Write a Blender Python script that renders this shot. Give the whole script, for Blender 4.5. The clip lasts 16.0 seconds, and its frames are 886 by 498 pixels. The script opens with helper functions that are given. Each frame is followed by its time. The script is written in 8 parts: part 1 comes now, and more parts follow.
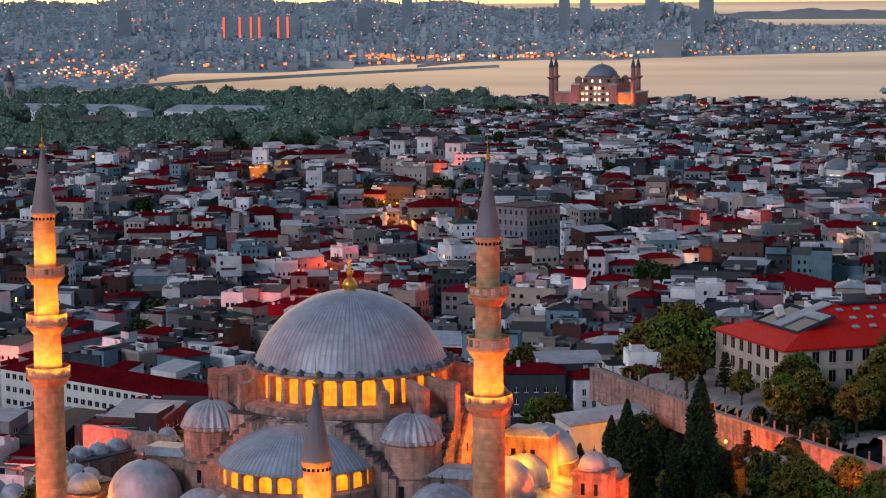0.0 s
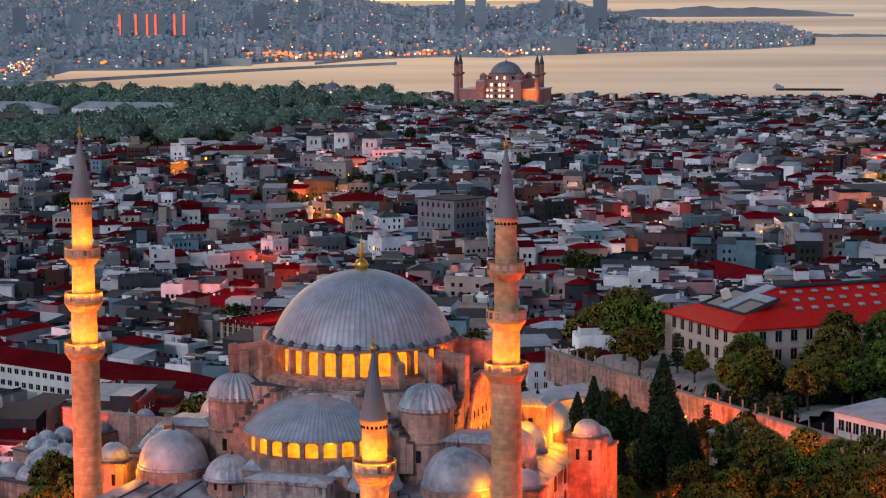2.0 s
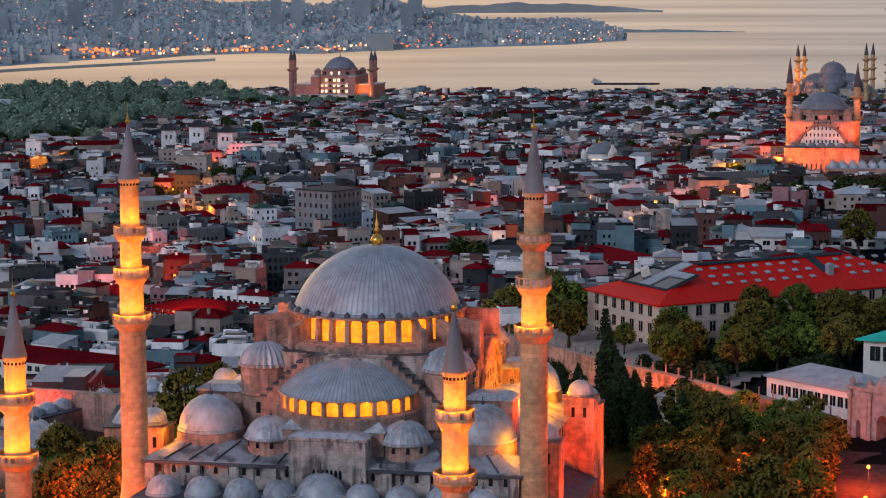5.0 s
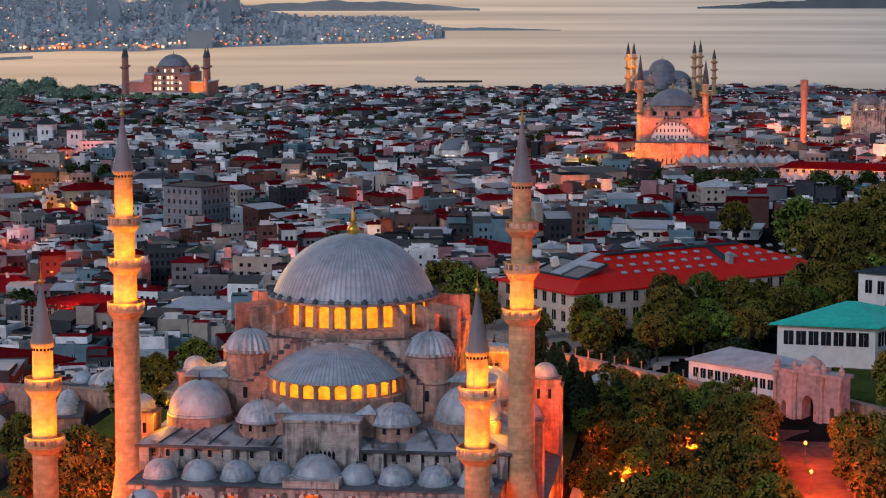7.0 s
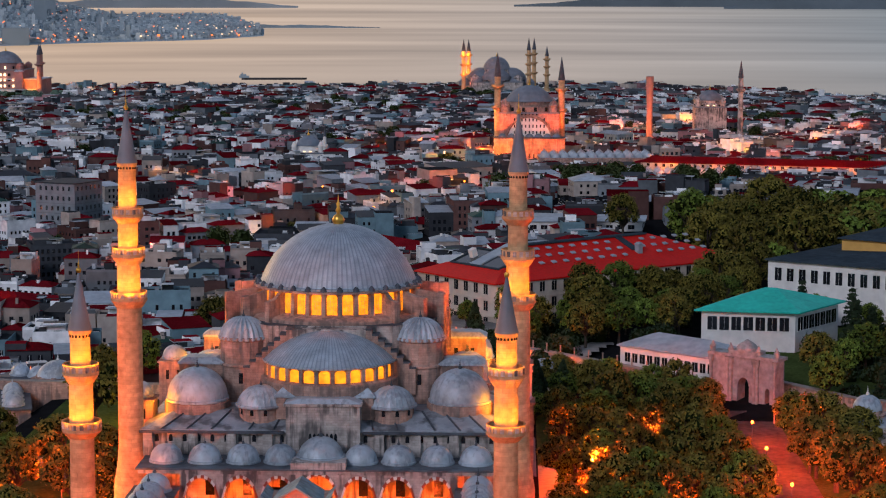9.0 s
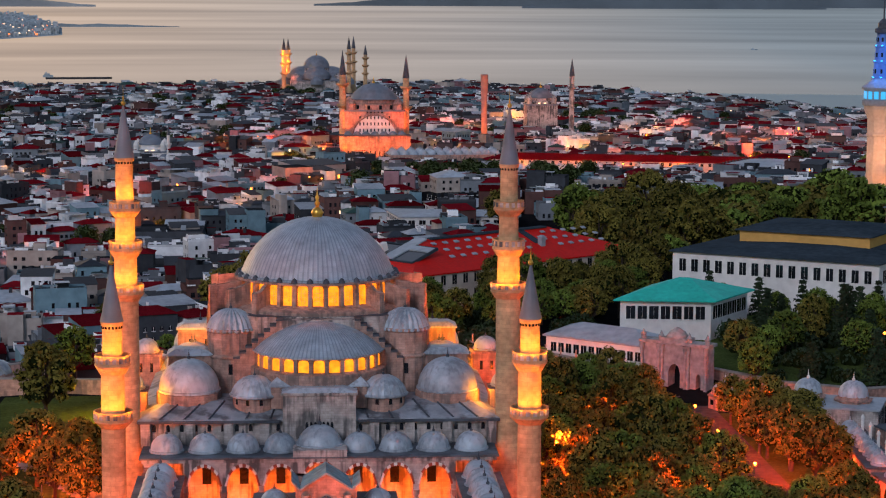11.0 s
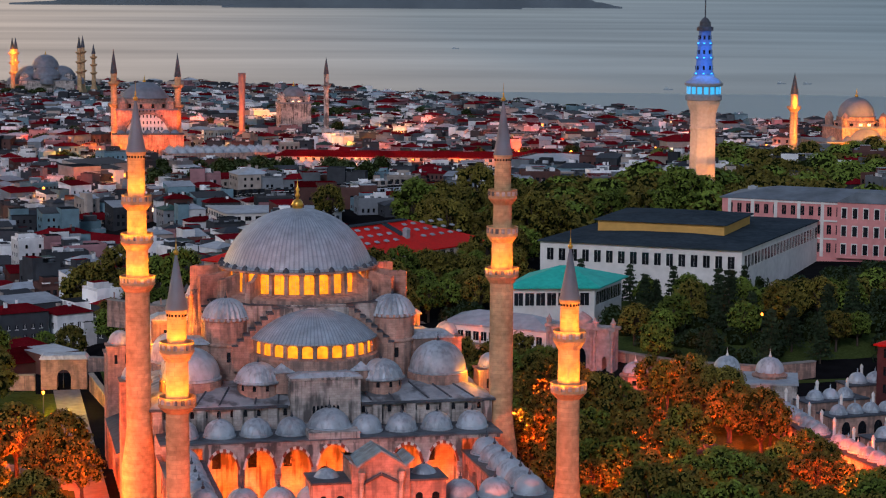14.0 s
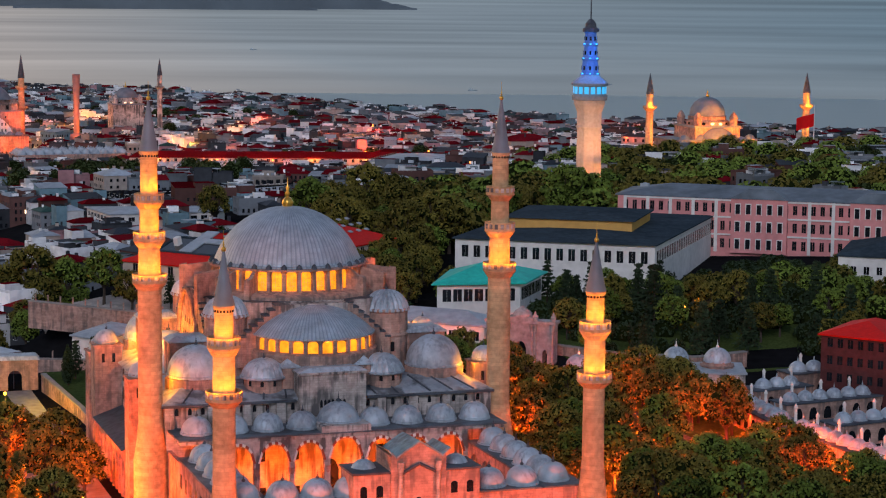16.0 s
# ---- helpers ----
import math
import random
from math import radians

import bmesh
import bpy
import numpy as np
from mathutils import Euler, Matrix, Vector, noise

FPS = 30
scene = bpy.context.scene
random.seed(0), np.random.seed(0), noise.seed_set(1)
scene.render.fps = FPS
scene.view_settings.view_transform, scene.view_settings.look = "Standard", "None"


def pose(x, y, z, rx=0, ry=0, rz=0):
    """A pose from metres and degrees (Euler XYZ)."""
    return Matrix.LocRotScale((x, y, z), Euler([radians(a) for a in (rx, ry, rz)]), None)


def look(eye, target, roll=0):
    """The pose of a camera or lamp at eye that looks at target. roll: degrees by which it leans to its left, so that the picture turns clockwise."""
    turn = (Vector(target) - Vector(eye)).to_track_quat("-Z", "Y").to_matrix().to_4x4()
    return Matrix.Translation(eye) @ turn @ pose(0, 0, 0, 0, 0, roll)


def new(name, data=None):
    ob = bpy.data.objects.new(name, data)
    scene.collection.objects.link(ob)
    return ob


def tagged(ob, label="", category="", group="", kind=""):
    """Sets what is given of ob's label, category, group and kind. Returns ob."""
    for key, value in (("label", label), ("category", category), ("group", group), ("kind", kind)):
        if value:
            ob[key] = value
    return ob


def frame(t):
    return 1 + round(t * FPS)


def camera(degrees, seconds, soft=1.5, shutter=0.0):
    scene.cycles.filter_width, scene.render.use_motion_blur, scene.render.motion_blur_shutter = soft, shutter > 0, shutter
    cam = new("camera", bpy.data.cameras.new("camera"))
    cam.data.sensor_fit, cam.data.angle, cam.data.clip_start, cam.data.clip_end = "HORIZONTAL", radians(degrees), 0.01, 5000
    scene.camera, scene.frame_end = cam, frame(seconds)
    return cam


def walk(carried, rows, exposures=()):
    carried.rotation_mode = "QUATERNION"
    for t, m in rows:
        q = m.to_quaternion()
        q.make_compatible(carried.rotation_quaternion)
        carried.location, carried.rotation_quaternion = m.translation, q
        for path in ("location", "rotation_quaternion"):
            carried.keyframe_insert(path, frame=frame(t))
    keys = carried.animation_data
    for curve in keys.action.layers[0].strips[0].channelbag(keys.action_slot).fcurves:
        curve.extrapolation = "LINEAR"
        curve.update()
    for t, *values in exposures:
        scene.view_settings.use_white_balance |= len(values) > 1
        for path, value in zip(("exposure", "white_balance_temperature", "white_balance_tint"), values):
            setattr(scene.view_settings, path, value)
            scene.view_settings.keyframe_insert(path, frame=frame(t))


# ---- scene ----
cam = camera(23.57, 16.0, soft=1.15)
walk(cam, [
    (0, look((120.17, -278.26, 95.08), (14.27, 0.28, 60.43), -0.37)),
    (0.5, look((118.19, -284.91, 95.07), (14.90, -5.40, 60.34), -0.34)),
    (1, look((115.96, -291.62, 95.03), (16.18, -10.85, 60.20), -0.32)),
    (1.5, look((113.58, -298.23, 95.13), (17.86, -16.07, 60.18), -0.29)),
    (2, look((111.03, -304.73, 95.33), (19.94, -21.05, 60.24), -0.29)),
    (2.5, look((108.01, -311.23, 95.47), (21.34, -26.19, 60.23), -0.29)),
    (3, look((104.65, -317.69, 95.55), (21.81, -31.52, 60.20), -0.29)),
    (5.5, look((80.71, -345.42, 95.33), (23.12, -53.19, 59.49), -0.26)),
    (6, look((74.52, -350.06, 95.57), (24.38, -56.47, 59.64), -0.18)),
    (6.5, look((67.95, -354.39, 95.53), (24.63, -59.72, 59.54), -0.15)),
    (7, look((60.92, -358.42, 95.40), (23.54, -62.96, 59.29), -0.13)),
    (7.5, look((53.90, -362.26, 95.41), (22.21, -66.14, 59.21), -0.09)),
    (8, look((46.62, -365.97, 95.41), (21.26, -69.25, 59.10), -0.06)),
    (8.5, look((39.20, -369.58, 95.37), (20.96, -72.36, 58.93), -0.01)),
    (9, look((31.28, -373.31, 95.34), (21.15, -75.71, 58.88), 0.07)),
    (11.5, look((-11.75, -383.83, 94.85), (15.35, -87.30, 58.35), 0.20)),
    (12, look((-20.75, -385.79, 94.73), (13.44, -89.99, 58.25), 0.20)),
    (12.5, look((-29.76, -387.51, 94.56), (11.21, -92.56, 58.13), 0.21)),
    (13, look((-39.36, -388.82, 94.46), (9.88, -95.14, 58.06), 0.25)),
    (13.5, look((-49.09, -389.72, 94.49), (8.08, -97.47, 58.08), 0.30)),
    (14, look((-58.92, -390.09, 94.59), (5.71, -99.40, 58.25), 0.37)),
    (14.5, look((-68.78, -390.01, 94.60), (3.34, -101.08, 58.30), 0.43)),
    (15, look((-78.74, -389.66, 94.48), (0.82, -102.67, 58.31), 0.45)),
    (15.5, look((-88.75, -389.00, 94.39), (-1.66, -104.19, 58.35), 0.49)),
    (16, look((-98.79, -388.14, 94.33), (-4.30, -105.68, 58.41), 0.54)),
])

# ---- world and lights ----
SUN_AZ = -34.0   # degrees from the mosque's axis, to the left: the dawn glow
world = bpy.data.worlds.new("dawn_sky")
scene.world = world
world.use_nodes = True
wn = world.node_tree.nodes
sky = wn.new("ShaderNodeTexSky")
sky.sky_type = "NISHITA"
sky.sun_disc = False
sky.sun_elevation = radians(3.5)
sky.sun_rotation = radians(SUN_AZ)
sky.altitude = 100
sky.dust_density = 2.0
sky.ozone_density = 2.0
wn["Background"].inputs[1].default_value = 0.15
# thin cloud over the whole sky, paler towards the horizon
coord, sep = wn.new("ShaderNodeTexCoord"), wn.new("ShaderNodeSeparateXYZ")
rise = wn.new("ShaderNodeMapRange")
rise.interpolation_type = "SMOOTHERSTEP"
rise.inputs["From Min"].default_value, rise.inputs["From Max"].default_value = -0.02, 0.20
cloud, veil = wn.new("ShaderNodeMix"), wn.new("ShaderNodeMix")
for mixer in (cloud, veil):
    mixer.data_type = "RGBA"
veil.blend_type = "ADD"
veil.inputs["Factor"].default_value = 1.0
cloud.inputs["A"].default_value = (1.25, 1.3, 1.36, 1)
cloud.inputs["B"].default_value = (0.27, 0.295, 0.37, 1)
wl = world.node_tree.links
wl.new(coord.outputs["Generated"], sep.inputs[0])
wl.new(sep.outputs[2], rise.inputs["Value"])
wl.new(rise.outputs[0], cloud.inputs["Factor"])
wl.new(sky.outputs[0], veil.inputs["A"])
wl.new(cloud.outputs["Result"], veil.inputs["B"])
wl.new(veil.outputs["Result"], wn["Background"].inputs[0])
scene.view_settings.exposure = 0.69
scene.view_settings.use_white_balance = True
scene.view_settings.white_balance_temperature = 6500
scene.view_settings.white_balance_tint = 20

# added fill for the facades from behind the camera; the sky's dawn glow lies ahead
fill_sun = new("fill_sun", bpy.data.lights.new("fill_sun", "SUN"))
fill_sun.data.energy, fill_sun.data.angle, fill_sun.data.color = 0.64, radians(14), (0.90, 0.92, 1.0)
fill_sun.matrix_world = look((-210, -400, 230), (0, 0, 0))


def lamp(x, y, z, watts, colour=(1.0, 0.38, 0.03), size=0.35):
    ob = new("flood_lamp", bpy.data.lights.new("flood_lamp", "POINT"))
    ob.data.energy, ob.data.color, ob.data.shadow_soft_size = watts, colour, size
    ob.location = (x, y, z)
    return ob


def flood(x, y, z, tx, ty, tz, watts, colour=(1.0, 0.22, 0.02), cone=110):
    ob = new("flood_light", bpy.data.lights.new("flood_light", "SPOT"))
    ob.data.energy, ob.data.color, ob.data.shadow_soft_size = watts, colour, 0.4
    ob.data.spot_size, ob.data.spot_blend = radians(cone), 0.6
    ob.matrix_world = look((x, y, z), (tx, ty, tz))
    return ob


# ---- materials ----
def material(name, colour, rough=0.8, metal=0.0, spread=0.25, grain=1.0, stain=0.08, bump=0.2, island=0.0, dark=None, obj=0.0, spec=0.12):
    """Base colour with a fine grain and large stains (sizes in 1/metres), a bump, and a shift of value by piece."""
    m = bpy.data.materials.new(name)
    m.use_nodes = True
    n, l = m.node_tree.nodes, m.node_tree.links
    b = n["Principled BSDF"]
    b.inputs["Roughness"].default_value, b.inputs["Metallic"].default_value = rough, metal
    b.inputs["Specular IOR Level"].default_value = spec if rough < 0.8 else 0.0
    geo = n.new("ShaderNodeNewGeometry")
    out = []
    for scale, detail in ((grain, 4), (stain, 3)):
        t = n.new("ShaderNodeTexNoise")
        t.inputs["Scale"].default_value, t.inputs["Detail"].default_value = scale, detail
        l.new(geo.outputs["Position"], t.inputs["Vector"])
        out.append(t)
    add = n.new("ShaderNodeMath")
    add.operation = "ADD"
    l.new(out[0].outputs["Fac"], add.inputs[0])
    l.new(out[1].outputs["Fac"], add.inputs[1])
    ramp = n.new("ShaderNodeMapRange")
    ramp.inputs["From Min"].default_value, ramp.inputs["From Max"].default_value = 0.65, 1.35
    l.new(add.outputs[0], ramp.inputs["Value"])
    mix = n.new("ShaderNodeMix")
    mix.data_type = "RGBA"
    lo = dark or tuple(c * (1 - spread) for c in colour)
    hi = tuple(min(1, c * (1 + spread * 0.7)) for c in colour)
    mix.inputs["A"].default_value, mix.inputs["B"].default_value = (*lo, 1), (*hi, 1)
    l.new(ramp.outputs[0], mix.inputs["Factor"])
    last = mix.outputs["Result"]
    for amount, socket in ((island, geo.outputs["Random Per Island"]), (obj, None)):
        if amount:
            if socket is None:
                socket = n.new("ShaderNodeObjectInfo").outputs["Random"]
            hsv = n.new("ShaderNodeHueSaturation")
            r = n.new("ShaderNodeMapRange")
            r.inputs["To Min"].default_value, r.inputs["To Max"].default_value = 1 - amount, 1 + amount
            l.new(socket, r.inputs["Value"])
            l.new(r.outputs[0], hsv.inputs["Value"])
            l.new(last, hsv.inputs["Color"])
            last = hsv.outputs["Color"]
    l.new(last, b.inputs["Base Color"])
    if bump:
        bp = n.new("ShaderNodeBump")
        bp.inputs["Strength"].default_value, bp.inputs["Distance"].default_value = bump, 0.3
        l.new(out[0].outputs["Fac"], bp.inputs["Height"])
        l.new(bp.outputs[0], b.inputs["Normal"])
    return m


def courses(m, height=0.55, width=1.3, strength=0.5, tint=0.75):
    """Adds ashlar courses to a material: joints along world z and round the walls."""
    n, l = m.node_tree.nodes, m.node_tree.links
    b = n["Principled BSDF"]
    geo = n.new("ShaderNodeNewGeometry")
    sep = n.new("ShaderNodeSeparateXYZ")
    l.new(geo.outputs["Position"], sep.inputs[0])
    s = n.new("ShaderNodeMath")
    s.operation = "ADD"
    l.new(sep.outputs[0], s.inputs[0])
    l.new(sep.outputs[1], s.inputs[1])
    comb = n.new("ShaderNodeCombineXYZ")
    l.new(s.outputs[0], comb.inputs[0])
    l.new(sep.outputs[2], comb.inputs[1])
    br = n.new("ShaderNodeTexBrick")
    br.inputs["Scale"].default_value = 1.0
    br.inputs["Brick Width"].default_value, br.inputs["Row Height"].default_value = width, height
    br.inputs["Mortar Size"].default_value = 0.03
    br.inputs["Color1"].default_value, br.inputs["Color2"].default_value = (1, 1, 1, 1), (tint, tint, tint, 1)
    br.inputs["Mortar"].default_value = (0.55, 0.53, 0.5, 1)
    l.new(comb.outputs[0], br.inputs["Vector"])
    mul = n.new("ShaderNodeMix")
    mul.data_type, mul.blend_type = "RGBA", "MULTIPLY"
    mul.inputs["Factor"].default_value = strength
    src = b.inputs["Base Color"].links[0].from_socket
    l.new(src, mul.inputs["A"])
    l.new(br.outputs["Color"], mul.inputs["B"])
    l.new(mul.outputs["Result"], b.inputs["Base Color"])
    return m


def lead_sheets(name, cx, cy, colour=(0.40, 0.455, 0.51)):
    """Lead laid in sheets round a dome: seams along the meridians and rows up its height."""
    m = material(name, colour, 0.5, 0.25, spread=0.3, grain=0.7, stain=0.15, bump=0.12, spec=0.5)
    n, l = m.node_tree.nodes, m.node_tree.links
    b = n["Principled BSDF"]
    geo, sep, ang, comb = n.new("ShaderNodeNewGeometry"), n.new("ShaderNodeSeparateXYZ"), n.new("ShaderNodeMath"), n.new("ShaderNodeCombineXYZ")
    off = n.new("ShaderNodeVectorMath")
    off.operation = "SUBTRACT"
    off.inputs[1].default_value = (cx, cy, 0)
    ang.operation = "ARCTAN2"
    l.new(geo.outputs["Position"], off.inputs[0])
    l.new(off.outputs[0], sep.inputs[0])
    l.new(sep.outputs[1], ang.inputs[0])
    l.new(sep.outputs[0], ang.inputs[1])
    l.new(ang.outputs[0], comb.inputs[0])
    l.new(sep.outputs[2], comb.inputs[1])
    br = n.new("ShaderNodeTexBrick")
    br.inputs["Scale"].default_value = 1.0
    br.inputs["Brick Width"].default_value, br.inputs["Row Height"].default_value = 2 * math.pi / 96, 0.95
    br.inputs["Mortar Size"].default_value = 0.012
    br.offset = 0.0
    br.inputs["Color1"].default_value, br.inputs["Color2"].default_value = (1, 1, 1, 1), (0.74, 0.75, 0.80, 1)
    br.inputs["Mortar"].default_value = (0.34, 0.35, 0.40, 1)
    l.new(comb.outputs[0], br.inputs["Vector"])
    mul = n.new("ShaderNodeMix")
    mul.data_type, mul.blend_type = "RGBA", "MULTIPLY"
    mul.inputs["Factor"].default_value = 0.5
    l.new(b.inputs["Base Color"].links[0].from_socket, mul.inputs["A"])
    l.new(br.outputs["Color"], mul.inputs["B"])
    l.new(mul.outputs["Result"], b.inputs["Base Color"])
    return m


def glow(name, colour, power, uneven=0.0):
    m = bpy.data.materials.new(name)
    m.use_nodes = True
    b = m.node_tree.nodes["Principled BSDF"]
    b.inputs["Base Color"].default_value = (*[c * 0.5 for c in colour], 1)
    b.inputs["Emission Color"].default_value = (*colour, 1)
    b.inputs["Emission Strength"].default_value = power
    if uneven:
        n, l = m.node_tree.nodes, m.node_tree.links
        geo, t, r = n.new("ShaderNodeNewGeometry"), n.new("ShaderNodeTexNoise"), n.new("ShaderNodeMapRange")
        t.inputs["Scale"].default_value, t.inputs["Detail"].default_value = 0.9, 3
        r.inputs["From Min"].default_value, r.inputs["From Max"].default_value = 0.3, 0.7
        r.inputs["To Min"].default_value, r.inputs["To Max"].default_value = power * (1 - uneven), power * (1 + uneven)
        l.new(geo.outputs["Position"], t.inputs["Vector"])
        l.new(t.outputs["Fac"], r.inputs["Value"])
        l.new(r.outputs[0], b.inputs["Emission Strength"])
    return m


def streaks(m, amount=0.75, across=1.1, down=0.10, tone=(0.10, 0.095, 0.095)):
    """Adds black rain streaks running down a wall, broken up by a coarse noise."""
    n, l = m.node_tree.nodes, m.node_tree.links
    b = n["Principled BSDF"]
    geo, mp = n.new("ShaderNodeNewGeometry"), n.new("ShaderNodeMapping")
    mp.inputs["Scale"].default_value = (across, across, down)
    l.new(geo.outputs["Position"], mp.inputs[0])
    fine, wide, mul, r = n.new("ShaderNodeTexNoise"), n.new("ShaderNodeTexNoise"), n.new("ShaderNodeMath"), n.new("ShaderNodeMapRange")
    fine.inputs["Scale"].default_value, fine.inputs["Detail"].default_value = 1.0, 5
    wide.inputs["Scale"].default_value, wide.inputs["Detail"].default_value = 0.22, 3
    l.new(mp.outputs[0], fine.inputs["Vector"])
    l.new(geo.outputs["Position"], wide.inputs["Vector"])
    mul.operation = "MULTIPLY"
    l.new(fine.outputs["Fac"], mul.inputs[0])
    l.new(wide.outputs["Fac"], mul.inputs[1])
    r.inputs["From Min"].default_value, r.inputs["From Max"].default_value = 0.24, 0.33
    r.inputs["To Max"].default_value = amount
    l.new(mul.outputs[0], r.inputs["Value"])
    mix = n.new("ShaderNodeMix")
    mix.data_type = "RGBA"
    l.new(r.outputs[0], mix.inputs["Factor"])
    l.new(b.inputs["Base Color"].links[0].from_socket, mix.inputs["A"])
    mix.inputs["B"].default_value = (*tone, 1)
    l.new(mix.outputs["Result"], b.inputs["Base Color"])
    return m


STONE = streaks(courses(material("limestone", (0.47, 0.30, 0.245), 0.85, spread=0.5, grain=0.9, stain=0.14, bump=0.5), 0.42, 0.95, 0.5, 0.66), 0.6)
STONE_DARK = streaks(courses(material("weathered_limestone", (0.53, 0.475, 0.445), 0.9, spread=0.45, grain=0.7, stain=0.18, bump=0.4), 0.42, 0.95, 0.55, 0.62), 0.92)
SHAFT = courses(material("minaret_limestone", (0.60, 0.40, 0.225), 0.8, spread=0.4, grain=1.0, stain=0.16, bump=0.3), 0.7, 1.4, 0.55, 0.62)
LEAD = streaks(material("lead_sheet", (0.40, 0.46, 0.52), 0.5, 0.15, spread=0.35, grain=0.7, stain=0.12, bump=0.15, spec=0.5), 0.45, 1.6, 0.5, (0.13, 0.14, 0.16))
LEAD_DARK = material("dark_lead_sheet", (0.085, 0.096, 0.115), 0.6, 0.2, spread=0.5, grain=0.7, stain=0.12, bump=0.15)
LEAD_ROOF = streaks(material("flat_lead_roof", (0.15, 0.17, 0.19), 0.6, 0.2, spread=0.5, grain=0.5, stain=0.2, bump=0.2), 0.7, 0.5, 0.5, (0.05, 0.052, 0.06))
GOLD = material("gilded_copper", (0.75, 0.42, 0.08), 0.3, 0.9, bump=0.0)
DARK_GLASS = material("dark_window_glass", (0.012, 0.014, 0.018), 0.12, 0.0, bump=0.0, spec=0.5)
LIT_WINDOW = glow("lit_window_glass", (1.0, 0.27, 0.006), 0.95, 0.45)
LIT_WHITE = glow("lit_white_window", (1.0, 0.72, 0.40), 1.5)
BLUE_LED = glow("blue_led_light", (0.03, 0.45, 1.0), 2.0)
CYAN_LED = glow("cyan_led_light", (0.03, 0.42, 0.80), 0.7)
RED_LED = glow("red_led_strip", (1.0, 0.13, 0.06), 0.8)
STREET_GLOW = glow("sodium_street_lamp", (1.0, 0.24, 0.02), 6.0)
PAVING = material("stone_paving", (0.30, 0.275, 0.255), 0.85, spread=0.3, grain=0.6, stain=0.05)
ASPHALT = material("worn_asphalt", (0.10, 0.085, 0.08), 0.85, spread=0.45, grain=0.8, stain=0.12)
# near-black: the shade in the gaps between houses is put into this colour
EARTH = material("shade_dark_city_ground", (0.013, 0.013, 0.014), 0.95, spread=0.4, grain=0.3, stain=0.02)
GRASS = material("lawn_grass", (0.06, 0.085, 0.025), 0.95, spread=0.5, grain=1.5, stain=0.1, bump=0.5)
LEAF = material("green_leaves", (0.115, 0.165, 0.026), 0.7, spread=0.4, grain=0.5, stain=0.1, bump=0.0, island=0.28, obj=0.35)
LEAF_DARK = material("dark_conifer_leaves", (0.030, 0.050, 0.024), 0.75, spread=0.4, grain=0.5, stain=0.1, bump=0.0, island=0.3, obj=0.3)
LEAF_STREET = material("dark_street_tree_leaves", (0.045, 0.066, 0.022), 0.75, spread=0.5, grain=0.3, stain=0.05, bump=0.0, island=0.3)
LEAF_OLIVE = material("olive_brown_leaves", (0.145, 0.122, 0.022), 0.7, spread=0.4, grain=0.5, stain=0.1, bump=0.0, island=0.28, obj=0.3)
# crown cores: shade of the gaps between leaves is put into this near-black green
LEAF_CORE = material("painted_shade_leaves", (0.014, 0.020, 0.006), 0.9, spread=0.4, grain=0.6, stain=0.1, bump=0.0)
FAR_LEAD = material("aged_lead_roof", (0.19, 0.22, 0.26), 0.6, 0.2, spread=0.3, grain=0.3, stain=0.05, bump=0.0)
# park leaves: bluish haze put into the colour, cores darkened as inner shade
LEAF_FAR = material("haze_tinted_woodland_leaves", (0.20, 0.30, 0.22), 0.85, spread=0.45, grain=0.05, stain=0.012, bump=0.0, island=0.22)
LEAF_FAR_CORE = material("haze_tinted_shade_leaves", (0.10, 0.15, 0.11), 0.9, spread=0.4, grain=0.2, stain=0.03, bump=0.0)
BARK = material("bark", (0.07, 0.055, 0.045), 0.9, spread=0.4, grain=3.0, stain=0.4)
RED_TILE = material("red_roof_tiles", (0.135, 0.007, 0.011), 0.9, spread=0.45, grain=1.6, stain=0.1, island=0.45, obj=0.35)
BRIGHT_RED = material("bright_red_roof_sheet", (0.66, 0.012, 0.006), 0.6, spread=0.2, grain=1.2, stain=0.08)
TEAL = material("turquoise_copper_roof", (0.008, 0.50, 0.40), 0.5, spread=0.25, grain=0.8, stain=0.15)
SLATE = material("slate_grey_roof", (0.030, 0.036, 0.045), 0.6, spread=0.3, grain=0.8, stain=0.08, island=0.3)
ZINC = material("zinc_sheet_roof", (0.044, 0.062, 0.076), 0.8, 0.0, spread=0.35, grain=0.6, stain=0.08)
PALE_ROOF = material("pale_grey_roof_sheet", (0.34, 0.38, 0.42), 0.55, spread=0.3, grain=0.5, stain=0.1, island=0.25)
GREEN_ROOF = material("green_roof_sheet", (0.025, 0.065, 0.055), 0.7, spread=0.3, grain=0.6, stain=0.1, island=0.3)
WHITE_WALL = material("white_plaster", (0.74, 0.715, 0.68), 0.85, spread=0.18, grain=0.5, stain=0.08)
OCHRE_WALL = material("ochre_plaster", (0.62, 0.36, 0.11), 0.85, spread=0.15, grain=0.5, stain=0.1)
PINK_WALL = material("pink_plaster", (0.70, 0.29, 0.28), 0.85, spread=0.2, grain=0.5, stain=0.1)
BRICK_RED = material("dark_red_brick", (0.10, 0.035, 0.035), 0.85, spread=0.3, grain=1.0, stain=0.1)
CITY_WALLS = [material("plaster_" + n, c, 0.88, spread=0.32, grain=0.35, stain=0.05, bump=0.0, island=0.30, obj=0.22) for n, c in (
    ("grey", (0.17, 0.19, 0.21)), ("white", (0.80, 0.81, 0.83)), ("cream", (0.37, 0.32, 0.285)), ("rose", (0.35, 0.19, 0.205)),
    ("concrete", (0.050, 0.055, 0.063)), ("bluish", (0.15, 0.25, 0.295)), ("umber", (0.11, 0.058, 0.052)))]
